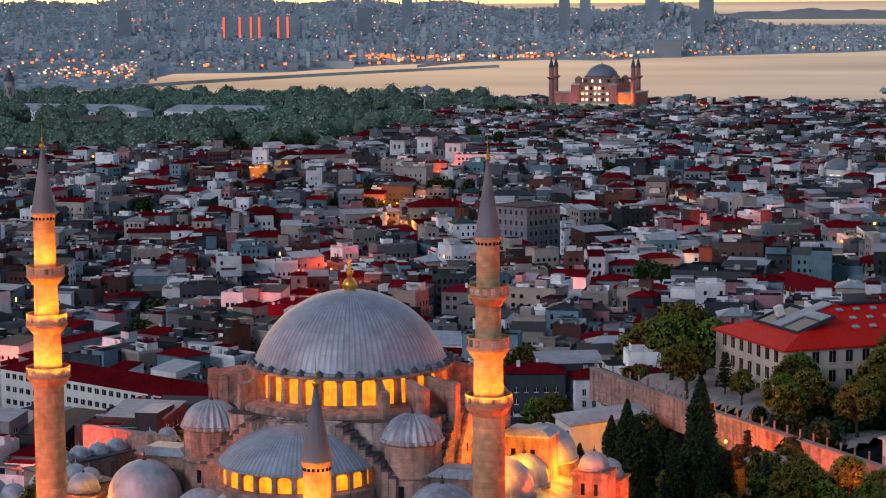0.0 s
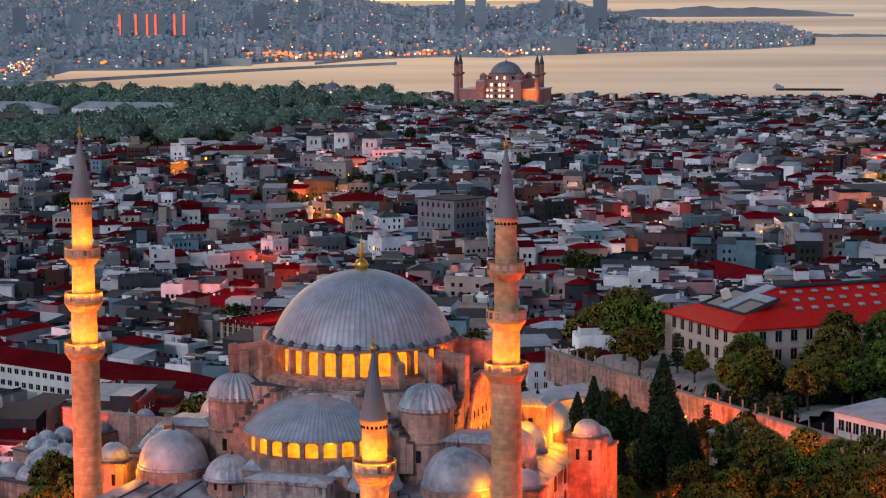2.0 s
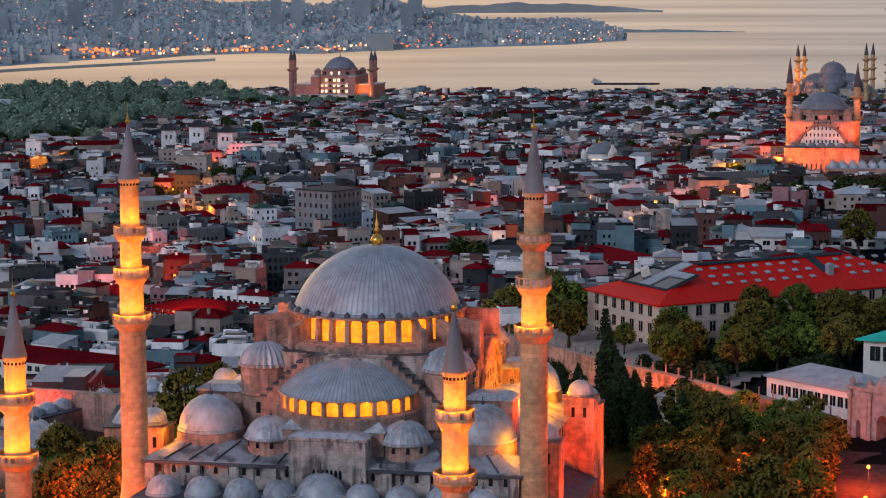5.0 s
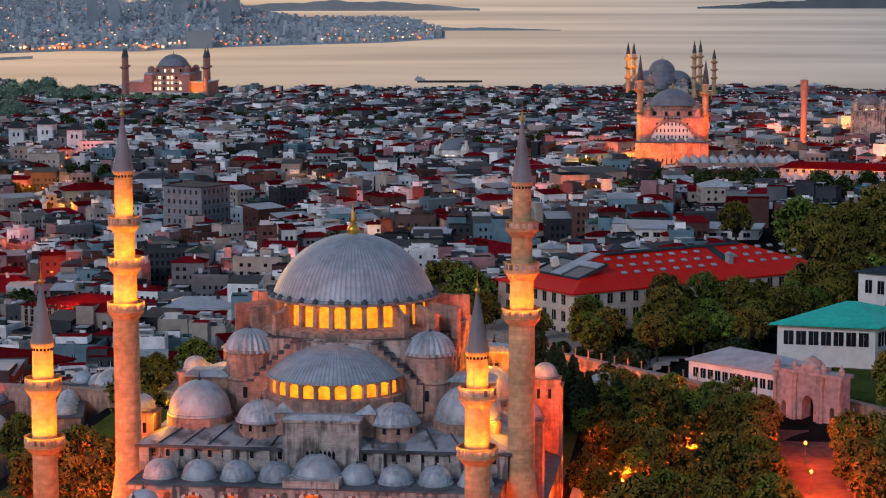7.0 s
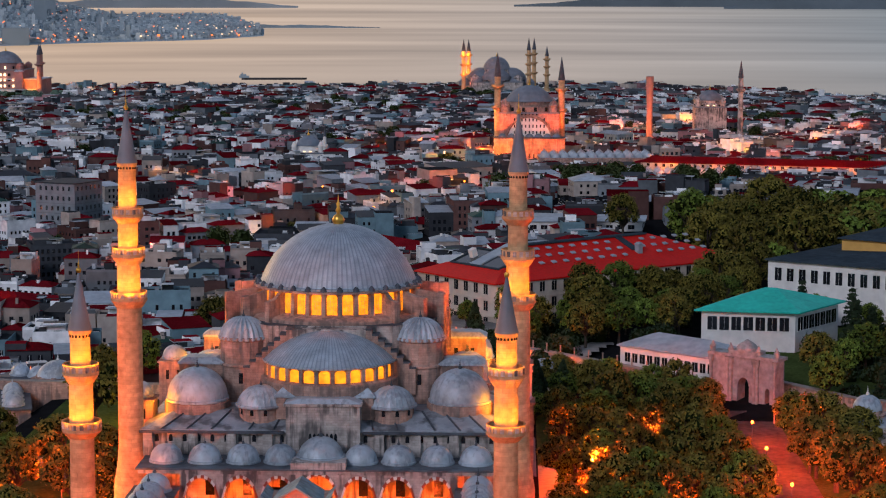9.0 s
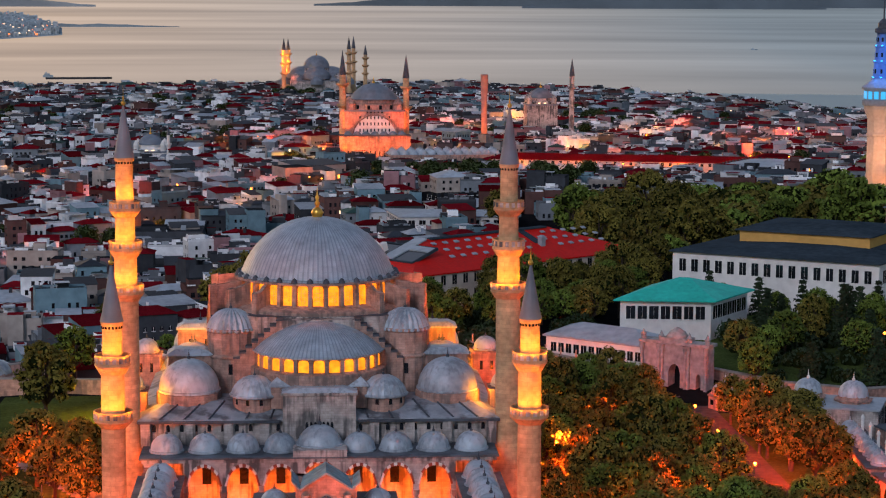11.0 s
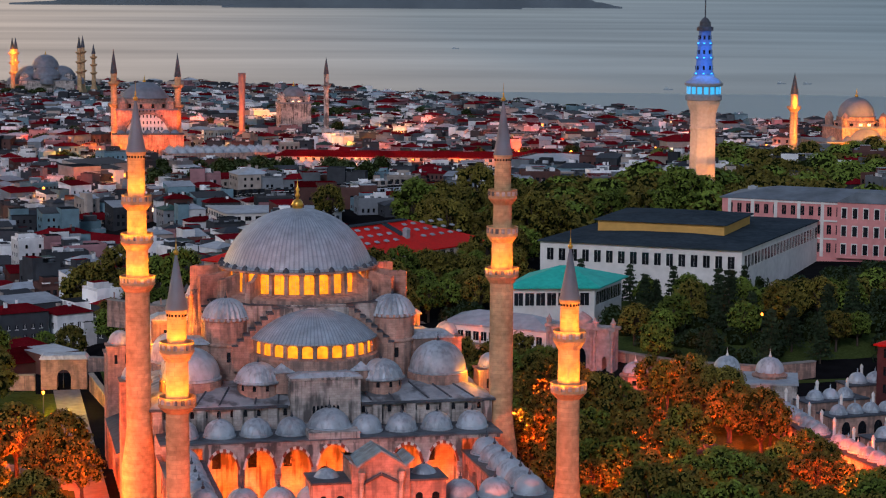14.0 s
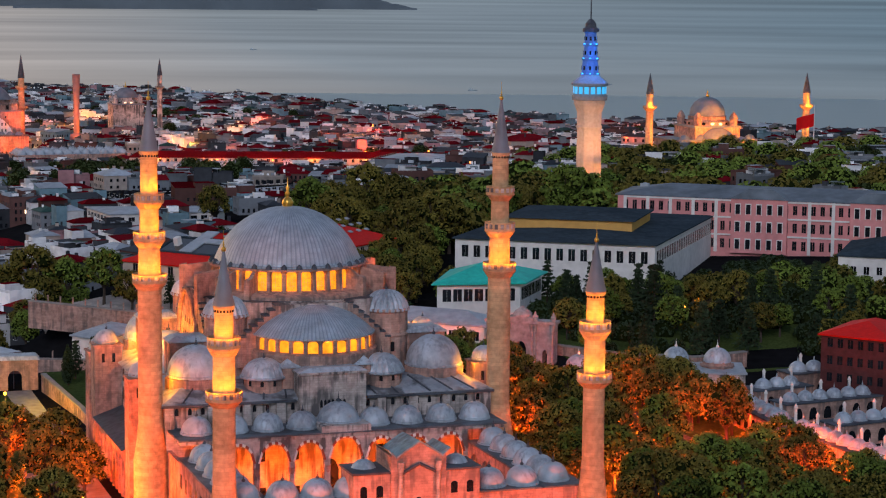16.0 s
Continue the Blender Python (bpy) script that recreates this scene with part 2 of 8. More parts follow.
ROOF_FLAT = material("flat_roof_felt", (0.027, 0.030, 0.034), 0.9, spread=0.4, grain=0.4, stain=0.08, bump=0.0, island=0.5, obj=0.4)
HOUSE_MATS = CITY_WALLS + [RED_TILE, SLATE, PALE_ROOF, GREEN_ROOF, ROOF_FLAT, DARK_GLASS, LIT_WHITE, STREET_GLOW]


# ---- mesh tools ----
class Build:
    """Gathers faces of one mesh."""

    def __init__(self):
        self.v, self.f, self.m = [], [], []

    def face(self, pts, m=0):
        k = len(self.v)
        self.v += [tuple(p) for p in pts]
        self.f.append(tuple(range(k, k + len(pts))))
        self.m.append(m)

    def prism(self, base, z0, z1, m=0, top=None, cap=0.0):
        """A solid over a polygon (counter-clockwise); cap draws its top in or out."""
        k, n = len(self.v), len(base)
        cx, cy = sum(p[0] for p in base) / n, sum(p[1] for p in base) / n
        self.v += [(p[0], p[1], z0) for p in base]
        self.v += [(p[0] + (cx - p[0]) * cap, p[1] + (cy - p[1]) * cap, z1) for p in base]
        for i in range(n):
            j = (i + 1) % n
            self.f.append((k + i, k + j, k + n + j, k + n + i))
            self.m.append(m)
        self.f.append(tuple(range(k + n, k + 2 * n)))
        self.m.append(m if top is None else top)
        self.f.append(tuple(range(k + n - 1, k - 1, -1)))
        self.m.append(m)

    def box(self, x0, y0, z0, x1, y1, z1, m=0, top=None, turn=0.0, pivot=None, bevel=0.0):
        base = [(x0, y0), (x1, y0), (x1, y1), (x0, y1)]
        if turn:
            px, py = pivot or ((x0 + x1) / 2, (y0 + y1) / 2)
            c, s = math.cos(turn), math.sin(turn)
            base = [(px + (x - px) * c - (y - py) * s, py + (x - px) * s + (y - py) * c) for x, y in base]
        self.prism(base, z0, z1, m, top)

    def lathe(self, profile, n=32, x=0.0, y=0.0, a0=0.0, a1=360.0, m=0, ribs=0, rib=0.0):
        """Turns (radius, height) pairs round a vertical axis; ribs swell every few segments."""
        full = abs(a1 - a0) >= 359.9
        cols = n if full else n + 1
        k = len(self.v)
        for i in range(cols):
            a = radians(a0 + (a1 - a0) * i / n)
            g = rib if ribs and i % ribs == 0 else 0.0
            for r, z in profile:
                rr = r + (g if r > 0.3 else 0.0)
                self.v.append((x + rr * math.cos(a), y + rr * math.sin(a), z))
        p = len(profile)
        for i in range(n):
            j = (i + 1) % cols
            for q in range(p - 1):
                self.f.append((k + i * p + q, k + j * p + q, k + j * p + q + 1, k + i * p + q + 1))
                self.m.append(m)

    def tube(self, a, b, ra, rb, n=6, m=0):
        a, b = Vector(a), Vector(b)
        d = (b - a).normalized()
        u = d.orthogonal().normalized()
        w = d.cross(u)
        k = len(self.v)
        for c, r in ((a, ra), (b, rb)):
            for i in range(n):
                t = 2 * math.pi * i / n
                self.v.append(tuple(c + (u * math.cos(t) + w * math.sin(t)) * r))
        for i in range(n):
            j = (i + 1) % n
            self.f.append((k + i, k + j, k + n + j, k + n + i))
            self.m.append(m)

    def data(self, name, mats, smooth=0.0):
        me = bpy.data.meshes.new(name)
        me.from_pydata(self.v, [], self.f)
        for x in mats if isinstance(mats, (list, tuple)) else [mats]:
            me.materials.append(x)
        me.polygons.foreach_set("material_index", self.m)
        if smooth:
            me.polygons.foreach_set("use_smooth", [True] * len(self.f))
            bm = bmesh.new()
            bm.from_mesh(me)
            bmesh.ops.remove_doubles(bm, verts=bm.verts, dist=0.0005)
            for e in bm.edges:
                if len(e.link_faces) == 2 and e.calc_face_angle(0.0) > radians(smooth):
                    e.smooth = False
            bm.to_mesh(me)
            bm.free()
        me.update()
        return me


def part(name, b, mats, parent=None, label="", smooth=0.0, at=None):
    """One mesh object from a Build, or from ready mesh data, under a thing or a part."""
    ob = new(name, b.data(name, mats, smooth) if isinstance(b, Build) else b)
    if at is not None:
        ob.matrix_basis = at
    if parent is not None:
        ob.parent = parent
    if label:
        ob["label"] = label
    return ob


def thing(name, x, y, z, label, category, group="", turn=0.0):
    ob = new(name)
    ob.matrix_basis = pose(x, y, z, 0, 0, turn)
    return tagged(ob, label, category, group)


def cap_profile(r, z0, z1, n=14, tip=0.02, power=1.0):
    """A dome from its rim to its top: part of a sphere."""
    h = z1 - z0
    R = (r * r + h * h) / (2 * h)
    a = math.asin(min(1, r / R)) if h <= r else math.pi - math.asin(min(1, r / R))
    return [(max(tip, R * math.sin(a * (1 - i / n))), z1 - R + R * math.cos(a * (1 - i / n))) for i in range(n + 1)]


def smoothstep(x, a, b):
    t = min(1.0, max(0.0, (x - a) / (b - a)))
    return t * t * (3 - 2 * t)


# ---- the ground ----
SEA = -50.0


def shore_y(x):
    """The coast: a straight front that draws nearer to the right."""
    if x < 190:
        return 2010 + 50 * math.sin(x * 0.004)
    return max(620.0, 2030 - 1.33 * (x - 190)) + 25 * math.sin(x * 0.02)


def ground_z(x, y):
    near = -30 + 16 * smoothstep(x, -270, -70) + 21 * smoothstep(x, -70, 70) + 9 * smoothstep(x, 90, 330)
    far = -13 - 9 * smoothstep(x, 250, 620) - 8 * smoothstep(-x, 500, 1100)
    g = near + (far - near) * smoothstep(y, 480, 950)
    # terrace of the mosque, and of the tombs beside it
    d = math.hypot(max(0, abs(x + 2) - 66), max(0, abs(y - 5) - 112))
    d = min(d, math.hypot(max(0, abs(x - 95) - 70), max(0, abs(y + 20) - 92)))
    g = g + (3.0 - g) * (1 - smoothstep(d, 0, 36))
    # plateau behind the retaining wall
    off, run = (x + 23) * 0.72 + (y - 197) * 0.69, (x + 23) * 0.69 - (y - 197) * 0.72
    level = smoothstep(off, 2, 12) * (1 - smoothstep(off, 95, 140)) * smoothstep(run, -14, 8) * (1 - smoothstep(run, 110, 150))
    g = max(g, g + (7.8 - g) * level)
    shore = shore_y(x)
    if y > shore - 150:
        g += (SEA - 6 - g) * smoothstep(y, shore - 150, shore + 40)
    return g


b = Build()
xs = [-2600, -2100, -1700, -1400] + list(range(-1200, -240, 60)) + list(range(-240, 330, 15)) + list(range(330, 1300, 60)) + [1400, 1700, 2100, 2600]
ys = [-2500, -1500, -900, -600, -400, -250] + list(range(-180, 420, 15)) + list(range(420, 2280, 60))
for yy in ys:
    for xx in xs:
        b.v.append((xx, yy, ground_z(xx, yy)))
w = len(xs)
for j in range(len(ys) - 1):
    for i in range(w - 1):
        b.f.append((j * w + i, j * w + i + 1, (j + 1) * w + i + 1, (j + 1) * w + i))
        b.m.append(0)
tagged(part("ground", b, EARTH, smooth=60), "sloping city ground of asphalt and earth, near-black for the shade between houses", "ground", kind="structure")

# The sea, and all past 2.8 km, keep their direction from the middle of the camera's way but are drawn together to stay under 4.9 km.
EYE = (10.0, -360.0, 95.0)


def reach(d):
    return d if d < 2800 else 2800 + 2050 * (1 - math.exp(-(d - 2800) / 2050))


def far_point(azimuth, d, h, near=1.0):
    """A far place: degrees to the right of the axis, distance, height over the sea."""
    k = reach(d) / d * near
    a = radians(azimuth)
    return (EYE[0] + math.sin(a) * d * k, EYE[1] + math.cos(a) * d * k, EYE[2] + (SEA + h - EYE[2]) * k)


water = bpy.data.materials.new("sea_water")
water.use_nodes = True
n, l = water.node_tree.nodes, water.node_tree.links
wb = n["Principled BSDF"]
wb.inputs["Base Color"].default_value = (0.17, 0.25, 0.28, 1)
wb.inputs["Roughness"].default_value = 0.34
wb.inputs["IOR"].default_value = 1.33
wgeo = n.new("ShaderNodeNewGeometry")
mp = n.new("ShaderNodeMapping")
mp.inputs["Scale"].default_value = (0.010, 0.045, 0.02)
wt = n.new("ShaderNodeTexNoise")
wt.inputs["Scale"].default_value, wt.inputs["Detail"].default_value = 1.0, 6
wbump = n.new("ShaderNodeBump")
wbump.inputs["Strength"].default_value, wbump.inputs["Distance"].default_value = 0.10, 4.0
l.new(wgeo.outputs["Position"], mp.inputs[0])
l.new(mp.outputs[0], wt.inputs["Vector"])
l.new(wt.outputs["Fac"], wbump.inputs["Height"])
up = n.new("ShaderNodeCombineXYZ")
up.inputs[2].default_value = 1.0
l.new(up.outputs[0], wbump.inputs["Normal"])
l.new(wbump.outputs[0], wb.inputs["Normal"])
def sea_ring(rings):
    b = Build()
    for d in rings:
        for i in range(180):
            b.v.append(far_point(i * 2.0, d, 0))
    for j in range(len(rings) - 1):
        for i in range(180):
            k = (i + 1) % 180
            b.f.append((j * 180 + k, j * 180 + i, (j + 1) * 180 + i, (j + 1) * 180 + k))
            b.m.append(0)
    return b


tagged(part("water", sea_ring([1100, 1500, 1800, 2100, 2500, 2900, 3000]), water, smooth=80), "calm sea with faint wind streaks reflecting the dawn sky", "sea", kind="structure")
# the open sea past 3 km: a plain glowing backdrop, sky reflection and haze put into its emission, warm under the dawn
# and grey away from it
haze = bpy.data.materials.new("glowing_sea_backdrop")
haze.use_nodes = True
n, l = haze.node_tree.nodes, haze.node_tree.links
hb = n["Principled BSDF"]
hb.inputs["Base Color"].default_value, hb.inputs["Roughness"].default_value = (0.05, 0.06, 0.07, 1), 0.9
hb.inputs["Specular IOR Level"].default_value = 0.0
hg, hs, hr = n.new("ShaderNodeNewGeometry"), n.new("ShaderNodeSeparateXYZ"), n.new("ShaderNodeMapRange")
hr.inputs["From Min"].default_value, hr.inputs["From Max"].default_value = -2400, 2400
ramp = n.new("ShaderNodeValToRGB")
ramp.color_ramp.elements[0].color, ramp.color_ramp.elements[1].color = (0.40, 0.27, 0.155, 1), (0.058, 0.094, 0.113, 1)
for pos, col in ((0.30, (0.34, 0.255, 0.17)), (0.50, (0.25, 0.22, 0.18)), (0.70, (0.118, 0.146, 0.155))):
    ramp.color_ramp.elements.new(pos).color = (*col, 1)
# wind streaks are bands of weaker and stronger glow
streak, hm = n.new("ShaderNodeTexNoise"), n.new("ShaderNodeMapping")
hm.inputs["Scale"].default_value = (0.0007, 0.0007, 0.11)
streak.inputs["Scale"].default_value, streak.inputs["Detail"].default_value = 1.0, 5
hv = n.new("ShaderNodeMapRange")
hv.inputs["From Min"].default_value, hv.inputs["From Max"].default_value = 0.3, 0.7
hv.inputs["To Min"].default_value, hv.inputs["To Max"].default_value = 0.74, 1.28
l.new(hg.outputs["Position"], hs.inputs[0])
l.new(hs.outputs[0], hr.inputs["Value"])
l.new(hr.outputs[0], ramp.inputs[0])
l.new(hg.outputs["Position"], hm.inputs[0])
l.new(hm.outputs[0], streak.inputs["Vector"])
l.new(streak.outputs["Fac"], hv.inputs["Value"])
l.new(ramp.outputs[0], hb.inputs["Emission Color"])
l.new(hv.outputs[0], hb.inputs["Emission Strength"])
tagged(part("backdrop", sea_ring([3000, 3300, 3800, 4300, 4900, 5600, 6500, 7600, 9000, 11000, 14000, 20000, 40000, 200000]), haze, smooth=80), "open sea as a glowing backdrop with dawn haze in its colour", "sea", kind="structure")

# ---- the mosque ----
G = 3.0
mosque = thing("mosque", 0, 0, G, "large limestone mosque with grey lead domes and lit yellow windows", "mosque")
mosque_inv = pose(0, 0, -G)


def mpart(name, b, mats, parent=None, label="", smooth=0.0):
    """A part of the mosque, built in world coordinates."""
    if parent is None:
        ob = part(name, b, mats, mosque, label, smooth)
        ob.matrix_basis = mosque_inv
        return ob
    return part(name, b, mats, parent, label, smooth)


def finial(b, x, y, z, s=1.0, m=0):
    b.lathe([(0.55 * s, z - 0.1), (0.75 * s, z + 0.5 * s), (0.5 * s, z + 0.95 * s), (0.18 * s, z + 1.2 * s), (0.32 * s, z + 1.6 * s),
             (0.14 * s, z + 1.95 * s), (0.24 * s, z + 2.3 * s), (0.08 * s, z + 2.6 * s), (0.02, z + 3.6 * s)], 10, x, y, m=m)


def lead_dome(name, x, y, r, z0, z1, n=48, ribs=3, rib=0.05, parent=None, eave=0.25, a0=0, a1=360, mat=None, top=0.5, label=""):
    b = Build()
    prof = [(r + eave * 0.4, z0 - 0.5), (r + eave, z0 - 0.35), (r + eave, z0 - 0.05), (r, z0 + 0.02)] + cap_profile(r, z0, z1)[1:]
    b.lathe(prof, n, x, y, a0, a1, ribs=ribs, rib=rib)
    ob = mpart(name, b, mat or LEAD, parent, label, smooth=35)
    if top:
        c = Build()
        finial(c, x, y, z1, top)
        mpart("finial", c, GOLD if top > 1 else LEAD_DARK, ob, smooth=50)
    return ob


def arch_points(x0, x1, z0, zs, zt, n=10):
    """Outline of a pointed arch opening."""
    w = (x1 - x0) / 2
    c = (x0 + x1) / 2
    h = zt - zs
    pts = [(x0, z0), (x0, zs)]
    for i in range(1, n):
        t = i / n
        u = -1 + 2 * t
        pts.append((c + u * w, zs + h * (1 - abs(u) ** 2.2) ** 0.62))
    return pts + [(x1, zs), (x1, z0)]


def arcade_wall(b, fx, x0, x1, z0, z1, openings, thick, m=0, soffit=0):
    """A wall along a line with arched openings through it. fx(s, off, z) gives a world point; openings: (s0, s1, spring, top)."""
    for side, off in ((0, 0.0), (1, thick)):
        s = x0
        for s0, s1, zs, zt in openings:
            pts = arch_points(s0, s1, z0, zs, zt)
            q = [fx(s, off, z0), fx(s0, off, z0), fx(s0, off, z1), fx(s, off, z1)]
            b.face(q if side == 0 else q[::-1], m)
            for a, c in zip(pts[1:-2], pts[2:-1]):
                q = [fx(a[0], off, a[1]), fx(c[0], off, c[1]), fx(c[0], off, z1), fx(a[0], off, z1)]
                b.face(q if side == 0 else q[::-1], m)
            if side == 0:
                for a, c in zip(pts[:-1], pts[1:]):
                    b.face([fx(a[0], 0, a[1]), fx(a[0], thick, a[1]), fx(c[0], thick, c[1]), fx(c[0], 0, c[1])], soffit)
            s = s1
        q = [fx(s, off, z0), fx(x1, off, z0), fx(x1, off, z1), fx(s, off, z1)]
        b.face(q if side == 0 else q[::-1], m)
    b.face([fx(x0, 0, z1), fx(x1, 0, z1), fx(x1, thick, z1), fx(x0, thick, z1)], m)
    b.face([fx(x0, 0, z0), fx(x0, 0, z1), fx(x0, thick, z1), fx(x0, thick, z0)], m)
    b.face([fx(x1, 0, z0), fx(x1, thick, z0), fx(x1, thick, z1), fx(x1, 0, z1)], m)


# main dome, its drum and windows
main_dome = lead_dome("main_dome", 0, 0, 13.75, 44.2, 54.1, n=288, ribs=3, rib=0.05, top=0, eave=0.55, mat=lead_sheets("main_dome_lead", 0, 0))
b = Build()
finial(b, 0, 0, 54.0, 1.55)
mpart("finial", b, GOLD, main_dome, "gilded crescent finial", smooth=50)
for i in range(32):
    a = 2 * math.pi * (i + 0.5) / 32
    b = Build()
    b.lathe([(0.62, 43.45), (0.66, 43.7), (0.5, 44.2), (0.25, 44.55), (0.02, 44.7)], 10, 14.25 * math.cos(a), 14.25 * math.sin(a))
    mpart("lead_hood", b, LEAD_DARK, main_dome, "dark lead hood at the dome's rim", smooth=50)
b = Build()
b.lathe([(13.6, 38.4), (13.6, 43.8)], 96)
b.lathe([(14.0, 43.35), (15.0, 43.4), (15.0, 43.75), (13.8, 43.85)], 96)
b.lathe([(17.2, 38.2), (17.2, 38.9), (16.6, 39.3), (13.5, 39.75)], 96)
drum = mpart("drum", b, STONE, smooth=40)
for i in range(32):
    a = 2 * math.pi * i / 32
    c, s = math.cos(a), math.sin(a)
    b = Build()
    for k in range(2):
        half = (math.pi / 32) * 0.32
        p = [(14.5, a + math.pi / 32 - half * 0.75), (14.5, a + math.pi / 32 + half * 0.75), (13.5, a + math.pi / 32 + half), (13.5, a + math.pi / 32 - half)]
    k = len(b.v)
    b.prism([(r * math.cos(t), r * math.sin(t)) for r, t in p], 39.0, 43.4)
    for j in (0, 1):
        b.v[k + j] = (b.v[k + j][0] * 1.02, b.v[k + j][1] * 1.02, 39.0)
    mpart("pier", b, STONE, drum)
    # window: a pale arched pane set in a frame
    b = Build()
    t = Vector((-s, c, 0))
    o = Vector((c, s, 0)) * 13.72
    pts = arch_points(-0.92, 0.92, 39.6, 42.8, 43.4, 8)
    b.face([tuple(o + t * u + Vector((0, 0, z))) for u, z in pts][::-1])
    win = mpart("window", b, LIT_WINDOW, drum, "lit yellow arched window")
    b = Build()
    for u in (-0.24, 0.24):
        q = o + Vector((c, s, 0)) * 0.04
        b.tube(q + t * u + Vector((0, 0, 39.9)), q + t * u + Vector((0, 0, 43.1)), 0.024, 0.024, 4)
    for z in (40.6, 41.3, 42.0, 42.7):
        b.tube(q + t * -0.66 + Vector((0, 0, z)), q + t * 0.66 + Vector((0, 0, z)), 0.022, 0.022, 4)
    mpart("grille", b, STONE_DARK, win)

# flying buttresses round the drum
for sx in (-1, 1):
    for sy in (-1, 1):
        for ang, r1, zt in ((39.0, 17.8, 42.0), (56.0, 19.2, 42.3), (69.0, 20.6, 42.7)):
            a = math.atan2(sy * math.cos(radians(ang)), sx * math.sin(radians(ang)))
            b = Build()
            c, s = math.cos(a), math.sin(a)
            for r0, r2, za, zb, w in ((14.6, r1 - 1.3, 43.3, zt, 0.42), (r1 - 1.3, r1, zt + 0.25, zt, 0.55)):
                lo = 33.5
                v = []
                for r, z in ((r0, za), (r2, zb)):
                    for q in (-w, w):
                        v.append((r * c - q * s, r * s + q * c, z))
                base = [(r0 * c + w * s, r0 * s - w * c), (r2 * c + w * s, r2 * s - w * c), (r2 * c - w * s, r2 * s + w * c), (r0 * c - w * s, r0 * s + w * c)]
                k = len(b.v)
                b.prism(base, lo if r2 > r1 - 0.1 else 38.5, za)
                for idx, z in ((4, za), (5, zb), (6, zb), (7, za)):
                    x, y, _ = b.v[k + idx]
                    b.v[k + idx] = (x, y, z)
            mpart("buttress", b, STONE)

# square base of the drum with stepped shoulders
b = Build()
b.prism([(-17.4, -10.5), (-10.5, -17.2), (10.5, -17.2), (17.4, -10.5), (17.4, 10.5), (10.5, 17.2), (-10.5, 17.2), (-17.4, 10.5)], 24, 38.4, 0, 1)
base = mpart("dome_base", b, [STONE_DARK, LEAD_DARK])
for sy in (-1, 1):
    for sx in (-1, 1):
        for k in range(8):
            b = Build()
            x0 = 6.2 + k * 1.05
            y0, y1 = sorted((sy * 16.8, sy * (19.8 - 0.1 * k)))
            b.box(*sorted((sx * x0, sx * (x0 + 1.05)))[:1], y0, 27, sorted((sx * x0, sx * (x0 + 1.05)))[1], y1, 38.1 - k * 0.95, 0)
            b.box(min(sx * x0, sx * (x0 + 1.15)), y0 - 0.12, 38.1 - k * 0.95, max(sx * x0, sx * (x0 + 1.15)), y1 + 0.12, 38.4 - k * 0.95, 1)
            mpart("stepped_shoulder", b, [STONE, LEAD_DARK])
    b = Build()
    b.box(-6.2, min(sy * 16.8, sy * 19.9), 30, 6.2, max(sy * 16.8, sy * 19.9), 38.2)
    mpart("arch_crown", b, STONE_DARK)

# semi-domes at front and back, with their lit windows
for sy in (-1, 1):
    cy = sy * 18.0
    a0, a1 = (180, 360) if sy < 0 else (0, 180)
    b = Build()
    prof = [(11.0, 32.75), (11.4, 32.9), (11.4, 33.2)] + cap_profile(11.1, 33.2, 38.2)
    b.lathe(prof, 96, 0, cy, a0, a1, ribs=4, rib=0.06)
    semi = mpart("semi_dome", b, lead_sheets("semi_dome_lead", 0, cy), smooth=35)
    b = Build()
    b.lathe([(10.7, 27), (10.7, 32.9)], 64, 0, cy, a0, a1)
    b.lathe([(11.8, 27), (11.8, 30.2), (11.3, 30.5), (10.6, 30.55)], 64, 0, cy, a0, a1)
    mpart("semi_drum", b, STONE, semi, smooth=40)
    for i in range(13):
        a = radians(a0 + 180 * (i + 0.5) / 13)
        c, s = math.cos(a), math.sin(a)
        t = Vector((-s, c, 0))
        o = Vector((c * 10.85, s * 10.85 + cy, 0))
        b = Build()
        b.face([tuple(o + t * u + Vector((0, 0, z))) for u, z in arch_points(-0.92, 0.92, 30.6, 32.3, 32.75, 8)][::-1])
        win = mpart("window", b, LIT_WINDOW, semi, "lit yellow arched window")
        d = a + math.pi / 26
        if i < 12:
            b = Build()
            p = [(11.3, d - 0.028), (11.3, d + 0.028), (10.6, d + 0.036), (10.6, d - 0.036)]
            b.prism([(r * math.cos(q), r * math.sin(q) + cy) for r, q in p], 30.5, 32.85)
            mpart("pier", b, STONE, semi)

